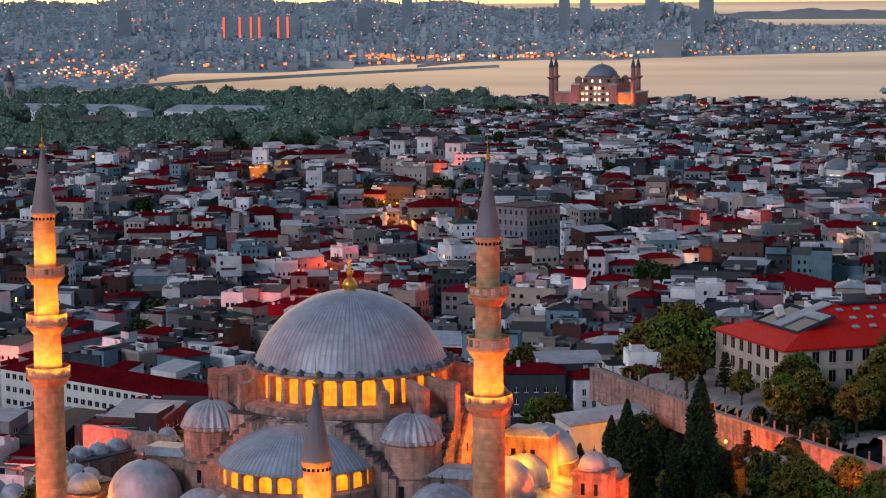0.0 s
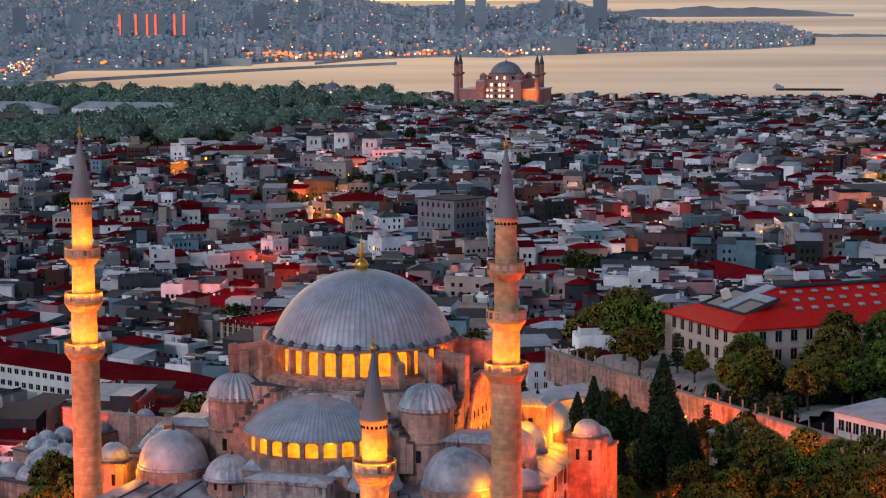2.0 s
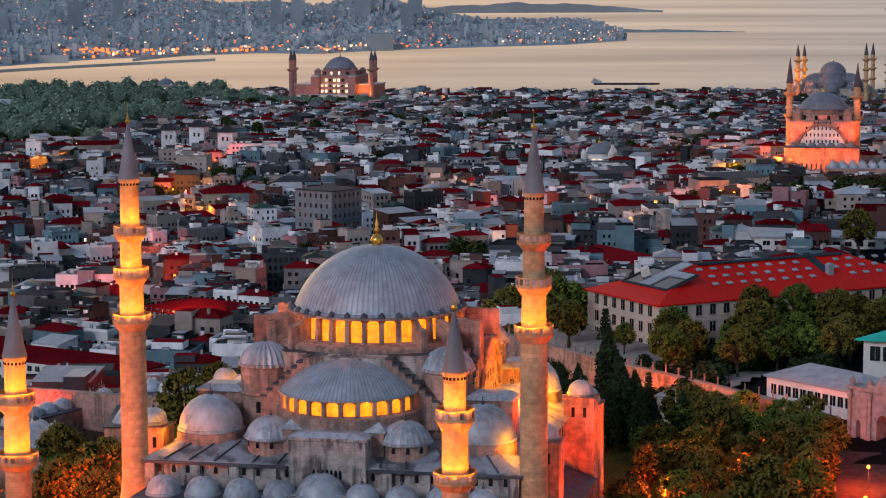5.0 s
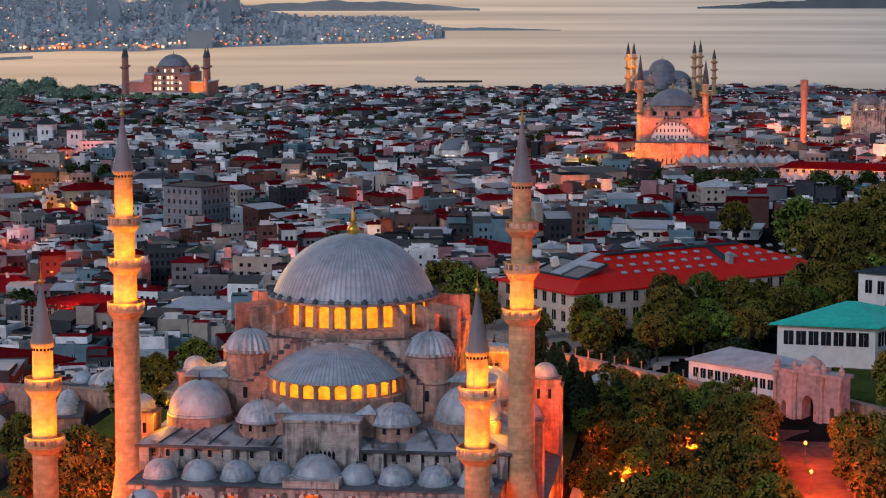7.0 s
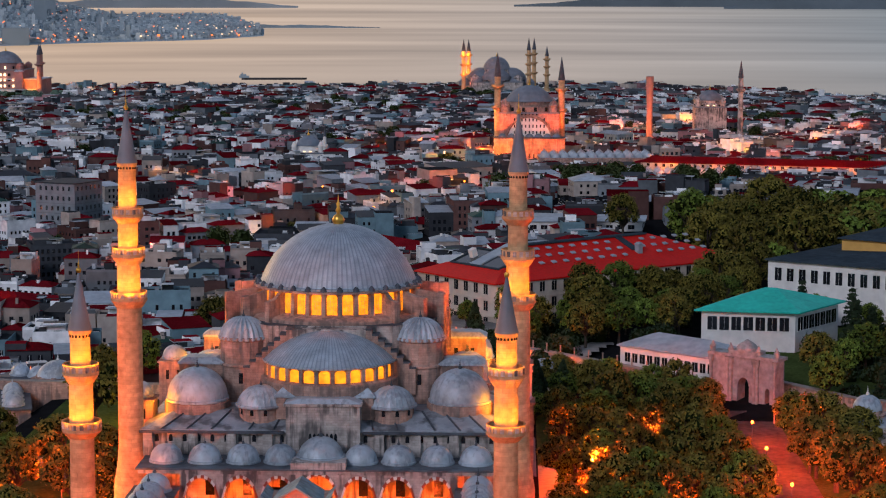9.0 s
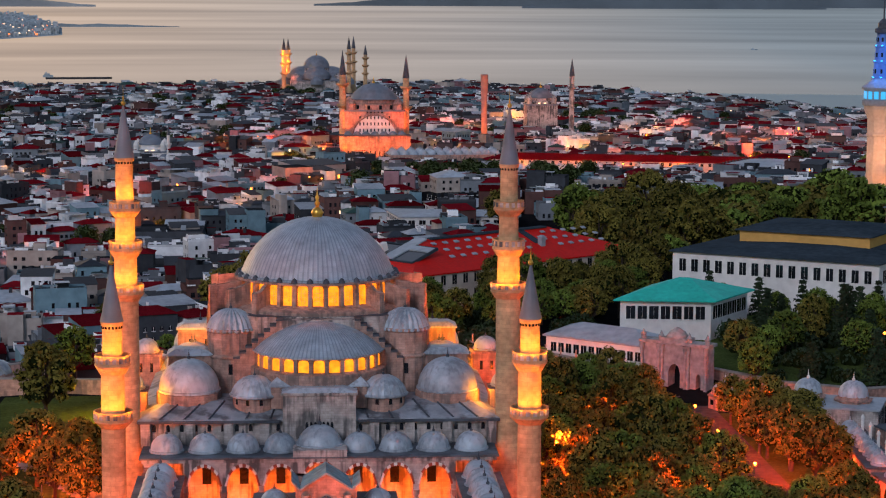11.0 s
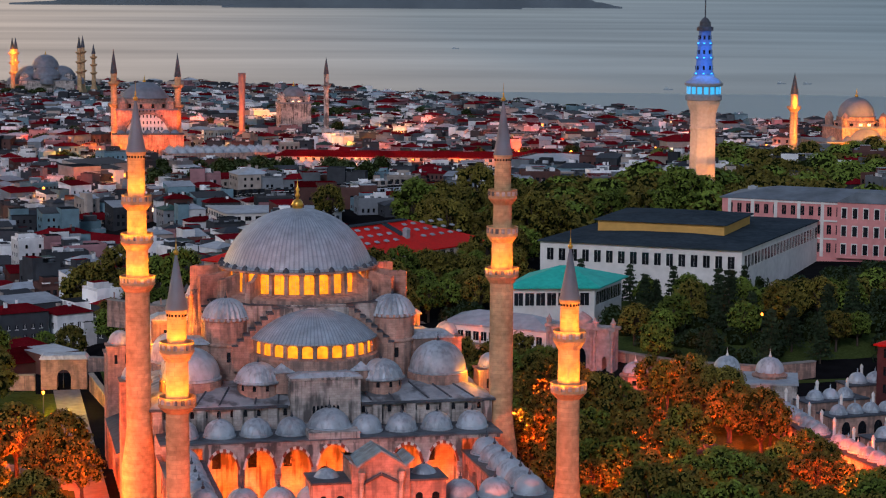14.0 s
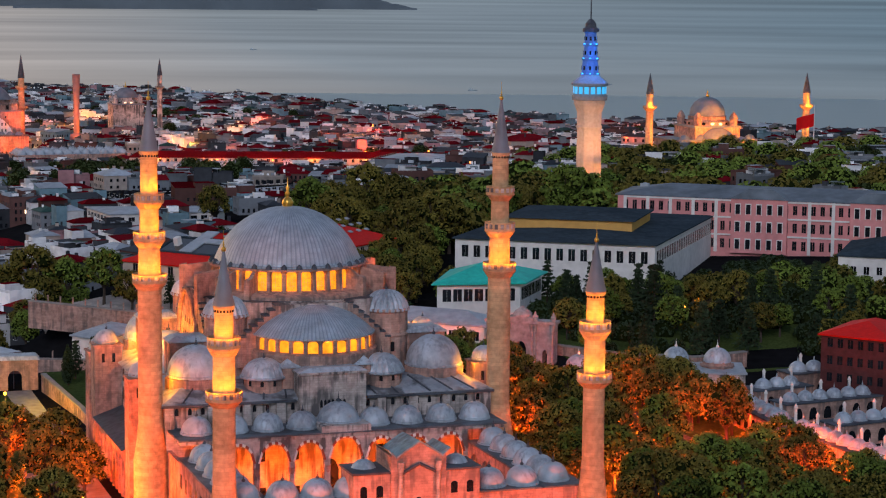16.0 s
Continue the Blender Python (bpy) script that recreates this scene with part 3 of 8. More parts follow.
# weight turrets with fluted caps
for sx in (-1, 1):
    for sy in (-1, 1):
        x, y = sx * 15.2, sy * 14.4
        b = Build()
        b.lathe([(4.15, 24), (4.15, 31.2), (4.4, 31.4), (4.4, 31.7), (4.0, 31.9), (4.0, 35.6), (4.3, 35.9), (4.3, 36.3), (3.8, 36.4)], 16, x, y)
        turret = mpart("turret", b, STONE, smooth=20)
        b = Build()
        b.box(x - 0.35, y - 4.2, 28.6, x + 0.35, y - 3.9, 30.4)
        mpart("window", b, DARK_GLASS, turret, "dark slit window")
        x0, x1 = sorted((sx * 18.6, sx * 26.0))
        b = Build()
        b.box(x0, y - 2.2, 24, x1, y + 2.6, 31.6)
        wing = mpart("turret_wing", b, STONE, turret)
        b = Build()
        b.prism([(x0 - 0.3, y - 2.6), (x1 + 0.3, y - 2.6), (x1 + 0.3, y + 3.0), (x0 - 0.3, y + 3.0)], 31.6, 31.9)
        b.prism([(x0 - 0.3, y - 2.6), (x1 + 0.3, y - 2.6), (x1 + 0.3, y + 3.0), (x0 - 0.3, y + 3.0)], 31.9, 32.7, cap=0.35)
        part("wing_roof", b, LEAD, wing, "low grey lead roof")
        for u in (20.6, 23.6):
            b = Build()
            b.box(sx * u - 0.35, y - 2.26, 28.0, sx * u + 0.35, y - 2.1, 29.8)
            part("window", b, DARK_GLASS, wing, "dark slit window")
        lead_dome("fluted_dome", x, y, 3.95, 36.3, 39.6, n=48, ribs=2, rib=0.30, parent=turret, eave=0.2, top=0.4)

# corner and side domes of the aisles
for sx in (-1, 1):
    for x, y, r, z0, z1 in ((22.2, -21.5, 5.1, 26.9, 32.0), (22.8, -9.5, 3.6, 25.6, 29.6), (22.8, 0.5, 4.6, 26.3, 31.2), (22.8, 10.5, 3.6, 25.6, 29.6), (22.2, 21.5, 5.1, 26.9, 32.0)):
        b = Build()
        b.lathe([(r + 0.5, 23.6), (r + 0.5, z0 - 0.6), (r + 0.15, z0 - 0.35)], 12, sx * x, y)
        ring = mpart("dome_drum", b, STONE, smooth=15)
        lead_dome("aisle_dome", sx * x, y, r, z0, z1, n=64, ribs=4, rib=0.05, parent=ring, top=0.45)
for sx in (-1, 1):
    for sy in (-1, 1):
        x, y = sx * 10.9, sy * 25.8
        b = Build()
        b.lathe([(3.7, 23.6), (3.7, 26.4), (3.9, 26.6), (3.4, 26.8)], 16, x, y)
        ring = mpart("exedra_drum", b, STONE, smooth=15)
        for i in range(10):
            a = radians(i * 36)
            b = Build()
            o = Vector((x + 3.71 * math.cos(a), y + 3.71 * math.sin(a), 0))
            t = Vector((-math.sin(a), math.cos(a), 0))
            b.face([tuple(o + t * u + Vector((0, 0, z))) for u, z in arch_points(-0.3, 0.3, 25.2, 25.9, 26.2, 6)][::-1])
            mpart("window", b, DARK_GLASS, ring)
        lead_dome("exedra_dome", x, y, 3.9, 26.8, 29.8, n=48, ribs=2, rib=0.16, parent=ring, top=0.35)
        x = sx * 6.6
        y0 = y + sy * 1.2
        b = Build()
        b.box(x - 1.5, y0 - 1.5, 24.5, x + 1.5, y0 + 1.5, 28.2)
        pier = mpart("buttress_block", b, STONE)
        b = Build()
        b.box(x - 1.8, y0 - 1.8, 28.2, x + 1.8, y0 + 1.8, 28.45)
        b.prism([(x - 1.75, y0 - 1.75), (x + 1.75, y0 - 1.75), (x + 1.75, y0 + 1.75), (x - 1.75, y0 + 1.75)], 28.45, 29.9, cap=0.8)
        mpart("lead_cap", b, LEAD, pier, "sloping grey lead cap")

# body of the prayer hall
b = Build()
b.box(-29.5, -30.9, G, 29.5, 30.9, 23.5)
hall = mpart("hall_wall", b, STONE_DARK)
b = Build()
for (x0, y0, x1, y1) in ((-30.3, -31.5, 30.3, -25.2), (-30.3, 25.2, 30.3, 31.5)):
    outer, inner = (y0, y1) if y0 < 0 else (y1, y0)
    p = [(x0, outer, 23.3), (x1, outer, 23.3), (x1 - 5, inner, 25.3), (x0 + 5, inner, 25.3)]
    b.face(p if y0 < 0 else p[::-1])
    q = [(x0, outer, 22.9), (x1, outer, 22.9), (x1, outer, 23.3), (x0, outer, 23.3)]
    b.face(q if y0 < 0 else q[::-1])
for sx in (-1, 1):
    p = [(sx * 30.3, -31.5, 23.3), (sx * 30.3, 31.5, 23.3), (sx * 25.3, 25.2, 25.3), (sx * 25.3, -25.2, 25.3)]
    b.face(p if sx > 0 else p[::-1])
b.face([(-25.3, -25.2, 25.3), (25.3, -25.2, 25.3), (25.3, 25.2, 25.3), (-25.3, 25.2, 25.3)])
roof = mpart("hall_roof", b, streaks(material("hall_roof_lead", (0.34, 0.37, 0.41), 0.55, 0.2, spread=0.4, grain=0.5, stain=0.2, bump=0.2, spec=0.4), 0.8, 0.4, 0.4, (0.06, 0.063, 0.07)), hall, "grey lead roof with dark standing seams")
for k in (-13, -11, -9, -6, -4, 4, 6, 9, 11, 13):
    b = Build()
    b.tube((k * 2.05, -31.45, 23.42), (k * 1.78, -25.3, 25.4), 0.16, 0.16, 6)
    mpart("lead_seam", b, LEAD_DARK, hall)
for x0, x1 in ((-30.4, -6.5), (6.5, 30.4)):
    b = Build()
    b.box(x0, -32.0, 22.75, x1, -31.2, 23.15)
    mpart("eave", b, LEAD_DARK, hall, "dark lead eave over the front wall")
# small niches along the front wall over the portico: flat faces, recess shade put into dark colour
for k in range(-12, 13):
    if abs(k) > 2:
        b = Build()
        x = k * 2.3
        b.face([(x + u, -30.94, z) for u, z in arch_points(-0.32, 0.32, 21.2, 22.0, 22.4, 6)])
        mpart("niche", b, DARK_GLASS, hall)
# buttress strips in pairs on the front wall
for x in (-29.0, -21.5, -15.2, -9.2, 9.2, 15.2, 21.5, 29.0):
    b = Build()
    b.box(x - 0.8, -31.75, 18.8, x + 0.8, -30.8, 22.95)
    mpart("wall_strip", b, STONE_DARK, hall)
# tall block over the main door
b = Build()
b.box(-6.1, -32.4, 18.6, 6.1, -27.0, 27.5)
block_wall = mpart("door_block", b, STONE_DARK)
b = Build()
b.box(-6.45, -32.75, 27.5, 6.45, -26.7, 27.9)
mpart("cornice", b, STONE_DARK, block_wall)
b = Build()
b.prism([(-6.3, -32.5), (6.3, -32.5), (6.3, -27), (-6.3, -27)], 27.9, 28.6, cap=0.35)
mpart("block_roof", b, LEAD, block_wall, "low grey lead roof")
# niches of the door block, again flat dark faces in place of shaded recesses
for k in range(7):
    x = -2.1 + k * 0.7
    b = Build()
    b.face([(x + u, -32.44, z) for u, z in arch_points(-0.24, 0.24, 21.6, 22.5, 23.0, 6)])
    mpart("niche", b, DARK_GLASS, block_wall)

# side arches (lit yellow) and stair towers on both flanks
for sx in (-1, 1):
    b = Build()
    pts = arch_points(-8.2, 8.2, 24.5, 30.0, 38.8, 14)
    b.face([(sx * 19.0, u, z) for u, z in pts][::sx])
    arch = mpart("side_arch", b, STONE)
    for sy in (-1, 1):
        for k in range(8):
            y0, y1 = sorted((sy * (6.2 + k * 1.05), sy * (7.25 + k * 1.05)))
            x0, x1 = sorted((sx * 16.6, sx * 18.95))
            b = Build()
            b.box(x0, y0, 24.5, x1, y1, 38.1 - k * 0.95, 0)
            b.box(x0, y0 - 0.06, 38.1 - k * 0.95, x1 + 0.1, y1 + 0.06, 38.4 - k * 0.95, 1)
            mpart("stepped_shoulder", b, [STONE, LEAD_DARK])
    b = Build()
    b.box(*sorted((sx * 16.6, sx * 18.95))[:1], -6.2, 24.5, sorted((sx * 16.6, sx * 18.95))[1], 6.2, 38.3)
    mpart("arch_crown", b, STONE, arch)
    b = Build()
    for k in range(14):
        (u0, z0), (u1, z1) = pts[k + 1], pts[k + 2]
        b.tube((sx * 19.3, u0, z0), (sx * 19.3, u1, z1), 0.5, 0.5, 6)
    mpart("arch_rib", b, STONE, arch, smooth=50)
    for row, count, zz in ((0, 6, 29.6), (1, 4, 32.4)):
        for k in range(count):
            u = (k - (count - 1) / 2) * 2.1
            b = Build()
            b.face([(sx * 19.06, u + q, z) for q, z in arch_points(-0.28, 0.28, zz, zz + 0.9, zz + 1.2, 6)][::sx])
            mpart("window", b, DARK_GLASS, arch, "small dark arched window")
    for y in (-21.5, 15.5, 22.5):
        b = Build()
        x0, x1 = sorted((sx * 29.4, sx * 34.6))
        h = 26.4 if y < 20 else 24.0
        b.box(x0, y - 2.4, G, x1, y + 2.4, h)
        b.box(x0 - 0.25, y - 2.65, h, x1 + 0.25, y + 2.65, h + 0.35)
        b.lathe([(2.25, h), (2.25, h + 0.7), (2.5, h + 0.85), (2.2, h + 1.0)], 8, (x0 + x1) / 2, y)
        tower = mpart("stair_tower", b, STONE)
        lead_dome("tower_dome", (x0 + x1) / 2, y, 2.2, h + 1.0, h + 3.1, n=24, ribs=2, rib=0.05, parent=tower, eave=0.15, top=0.3)
        for q in (-1.0, 1.0):
            b = Build()
            b.box((x0 + x1) / 2 + q - 0.28, y - 2.46, h - 3.0, (x0 + x1) / 2 + q + 0.28, y - 2.38, h - 1.3)
            mpart("window", b, DARK_GLASS, tower, "small dark window")
    # side gallery with its own roof between the towers
    b = Build()
    fx = lambda s, off, z: (sx * (34.0 - off), s, z)
    ops = [(-17.6 + k * 3.1, -15.4 + k * 3.1, 9.0, 10.6) for k in range(10)]
    arcade_wall(b, fx, -18.8, 13.0, G, 13.0, ops, 0.8)
    gallery = mpart("side_gallery", b, STONE)
    b = Build()
    p = [(sx * 35.2, -18.9, 12.9), (sx * 35.2, 13.1, 12.9), (sx * 29.4, 13.1, 15.0), (sx * 29.4, -18.9, 15.0)]
    b.face(p[::sx])
    mpart("gallery_roof", b, LEAD_DARK, gallery)
    for y in (-13, -7, -1, 5, 11):
        for zz in (6.0, 16.5, 20.0):
            b = Build()
            b.face([(sx * 29.54, y + q, z) for q, z in arch_points(-0.8, 0.8, zz, zz + 1.8, zz + 2.5, 6)][::sx])
            mpart("window", b, DARK_GLASS, hall)

# portico of nine domes along the hall front
PORT = -41.0
b = Build()
b.box(-29.0, PORT - 0.2, 18.1, 29.0, -30.9, 18.75, 0)
b.box(-29.4, PORT - 0.5, 18.75, 29.4, -30.9, 19.0, 1)
portico = mpart("portico_roof", b, [STONE_DARK, LEAD_ROOF])
xs_p = [-25.2, -18.9, -12.65, -6.5, 0.0, 6.5, 12.65, 18.9, 25.2]
for x in xs_p:
    if x:
        lead_dome("portico_dome", x, -36.0, 2.65, 19.4, 22.0, n=36, ribs=3, rib=0.03, parent=portico, eave=0.2, top=0.35)
b = Build()
b.box(-4.4, PORT - 0.45, 18.7, 4.4, -31.6, 20.1)
mpart("raised_bay", b, STONE_DARK, portico)
lead_dome("portico_dome", 0, -36.0, 3.7, 20.3, 23.3, n=48, ribs=3, rib=0.03, parent=portico, eave=0.35, top=0.5)
b = Build()
fx = lambda s, off, z: (s, PORT + off, z)
ops = [(x - 2.6, x + 2.6, 14.2, 17.35) if x else (x - 2.8, x + 2.8, 14.4, 17.9) for x in xs_p[1:-1]]
arcade_wall(b, fx, -22.3, 22.3, 8.0, 18.1, ops, 0.9)
screen = mpart("portico_arcade", b, STONE_DARK, label="arcade of pointed arches in two-tone stone")
RED_STONE = material("red_marble", (0.30, 0.075, 0.05), 0.7, spread=0.3, grain=1.5, stain=0.2, bump=0.1)
for x0, x1, zs, zt in ops:
    pts = arch_points(x0, x1, 8.0, zs, zt, 10)[1:-1]
    cx = (x0 + x1) / 2
    for i, (a, c) in enumerate(zip(pts[:-1], pts[1:])):
        grow = lambda p: (cx + (p[0] - cx) * 1.13, zs - 0.2 + (p[1] - zs + 0.2) * 1.16)
        A, C = grow(a), grow(c)
        b = Build()
        b.v += [(a[0], PORT - 0.1, a[1]), (c[0], PORT - 0.1, c[1]), (C[0], PORT - 0.1, C[1]), (A[0], PORT - 0.1, A[1]),
                (a[0], PORT + 0.02, a[1]), (c[0], PORT + 0.02, c[1]), (C[0], PORT + 0.02, C[1]), (A[0], PORT + 0.02, A[1])]
        for f in ((0, 1, 2, 3), (0, 4, 5, 1), (2, 6, 7, 3), (1, 5, 6, 2), (3, 7, 4, 0)):
            b.f.append(f)
            b.m.append(0)
        mpart("voussoir", b, RED_STONE if i % 2 else WHITE_WALL, screen)
for x in [(p + q) / 2 for p, q in zip(xs_p[:-1], xs_p[1:])]:
    b = Build()
    b.lathe([(0.6, G), (0.62, G + 0.5), (0.42, G + 0.7), (0.38, 11.6), (0.62, 12.5), (0.66, 13.2)], 12, x, PORT + 0.45)
    mpart("column", b, STONE, screen, smooth=40)
for x in xs_p[1:-1]:
    b = Build()
    w = 0.75 if x else 1.5
    b.face([(x + u, -30.97, z) for u, z in arch_points(-w, w, 12.2 if x else G, 15.0 if x else 10, 15.6 if x else 12, 6)])
    mpart("window", b, DARK_GLASS, screen)
    if x:
        b = Build()
        b.face([(x + u, -30.97, z) for u, z in ((-0.9, G + 1), (0.9, G + 1), (0.9, G + 4.5), (-0.9, G + 4.5))])
        mpart("window", b, DARK_GLASS, screen)

# courtyard: side arcades, front wing and the gate block
CY0 = -78.0
for sx in (-1, 1):
    b = Build()
    b.box(*sorted((sx * 22.3, sx * 29.3))[:1], CY0, 15.2, sorted((sx * 22.3, sx * 29.3))[1], PORT, 15.9)
    b.box(sorted((sx * 22.0, sx * 29.6))[0], CY0 - 0.3, 15.9, sorted((sx * 22.0, sx * 29.6))[1], PORT, 16.15, 1)
    wing = mpart("court_wing", b, [STONE, LEAD_ROOF])
    b = Build()
    b.box(*sorted((sx * 28.5, sx * 29.3))[:1], CY0, G, sorted((sx * 28.5, sx * 29.3))[1], PORT + 10, 15.2)
    mpart("court_wall", b, STONE, wing)
    for k in range(9):
        y = -75 + k * 4.0
        for zz in (6.0, 11.2):
            b = Build()
            b.face([(sx * 29.34, y + q, z) for q, z in ((-0.7, zz), (0.7, zz), (0.7, zz + 2.4), (-0.7, zz + 2.4))][::sx])
            mpart("window", b, DARK_GLASS, wing)
    for k in range(6):
        y = -44.6 - k * 5.75
        lead_dome("court_dome", sx * 25.7, y, 2.5, 16.4, 19.0, n=36, ribs=3, rib=0.03, parent=wing, eave=0.25, top=0.4)
    b = Build()
    fx = (lambda s, off, z: (22.3 + off, -s, z)) if sx > 0 else (lambda s, off, z: (-22.3 - off, s, z))
    ops = [(47.4 + k * 5.75 - 5.2, 47.4 + k * 5.75 - 0.55, 10.8, 14.3) for k in range(5)]
    if sx < 0:
        ops = [(-q1, -q0, zs, zt) for q0, q1, zs, zt in ops[::-1]]
        arcade_wall(b, fx, -72, -41, 7.5, 15.2, ops, 0.7)
    else:
        arcade_wall(b, fx, 41, 72, 7.5, 15.2, ops, 0.7)
    mpart("court_arcade", b, STONE, wing)
b = Build()
b.box(-22.3, CY0, 15.2, 22.3, -71.5, 15.9)
b.box(-22.3, CY0 - 0.3, 15.9, 22.3, -71.2, 16.15, 1)
b.box(-29.3, CY0, G, 29.3, CY0 + 0.9, 15.2)
front = mpart("front_wing", b, [STONE, LEAD_ROOF])
for x in (-19.8, -14.2, -9.0, 14.2, 19.8):
    lead_dome("court_dome", x, -74.6, 2.6, 16.4, 19.1, n=36, ribs=3, rib=0.03, parent=front, eave=0.25, top=0.4)
b = Build()
b.box(-9.8, CY0 - 1.8, G, 10.8, -72.5, 20.3)
b.box(-10.1, CY0 - 2.1, 20.3, 11.1, -72.3, 20.6, 1)
b.box(-3.9, CY0 - 2.4, G, 5.0, -72.0, 23.0)
gate = mpart("gate_block", b, [STONE, LEAD_DARK], front, "stone portal block over the courtyard gate")
GABLES = [(-4.5, 24.2), (-3.2, 23.1), (-2.0, 23.9), (0.55, 25.5), (3.1, 23.9), (4.3, 23.1), (5.6, 24.2)]
BLUE_LEAD = streaks(material("blue_green_lead", (0.22, 0.33, 0.37), 0.5, 0.1, spread=0.5, grain=0.8, stain=0.3, bump=0.2), 0.5, 1.0, 0.5, (0.06, 0.07, 0.08))
b = Build()
y0, y1 = CY0 - 2.9, -71.8
for (xa, za), (xb, zb) in zip(GABLES[:-1], GABLES[1:]):
    b.face([(xa, y0, za), (xb, y0, zb), (xb, y1, zb - 0.4), (xa, y1, za - 0.4)])
    b.face([(xa, y0, za - 0.3), (xb, y0, zb - 0.3), (xb, y0, zb), (xa, y0, za)])
mpart("gable_roof", b, BLUE_LEAD, gate, "three folded blue-green lead gables")
b = Build()
b.face([(-3.9, CY0 - 2.42, 22.4), (5.0, CY0 - 2.42, 22.4)] + [(max(-3.9, min(5.0, x)), CY0 - 2.42, z - 0.32) for x, z in GABLES[::-1]])
mpart("gable_wall", b, STONE, gate)
b = Build()
b.face([(-3.9, -72.0, 22.4)] + [(max(-3.9, min(5.0, x)), -72.0, z - 0.72) for x, z in GABLES] + [(5.0, -72.0, 22.4)])
mpart("gable_wall", b, STONE, gate)
for x in (-2.5, 3.6):
    b = Build()
    b.lathe([(0.5, G + 2), (0.5, 12), (0.36, 12.4), (0.34, 20.4), (0.6, 21.2), (0.62, 22.2)], 10, x, CY0 - 2.8)
    mpart("pilaster", b, STONE_DARK, gate, smooth=40)
for x0, z0, x1, z1 in ((-2.6, 20.2, 0.55, 21.8), (0.55, 21.8, 3.7, 20.2)):
    b = Build()
    b.tube((x0, CY0 - 2.6, z0), (x1, CY0 - 2.6, z1), 0.28, 0.28, 6)
    mpart("pediment_rail", b, LEAD_DARK, gate, "dark raking moulding")
# flat face on the portal; the niche's deep shade is put into its colour
b = Build()
b.face([(0.55 + u, CY0 - 2.45, z) for u, z in arch_points(-1.3, 1.3, G, 13, 16.5, 8)])
mpart("portal_niche", b, DARK_GLASS, gate, "flat dark face standing for the shade of the portal niche")
lead_dome("court_dome", -7.0, -75.5, 1.9, 20.6, 21.9, n=24, ribs=2, rib=0.03, parent=front, eave=0.2, top=0.3)
lead_dome("court_dome", 8.2, -75.5, 1.9, 20.6, 21.9, n=24, ribs=2, rib=0.03, parent=front, eave=0.2, top=0.3)
for x in (-8.2, -5.6, 6.6, 9.2):
    for zz in (8, 12.5, 16.6):
        b = Build()
        b.face([(x + u, CY0 - 1.84, z) for u, z in arch_points(-0.55, 0.55, zz, zz + 1.6, zz + 1.9, 4)])
        mpart("window", b, DARK_GLASS, gate)
b = Build()
b.box(-22.3, -72, G - 0.02, 22.3, PORT, G + 0.06)
tagged(part("courtyard_floor", b, PAVING), "pale marble paving of the courtyard", "paving", kind="structure")


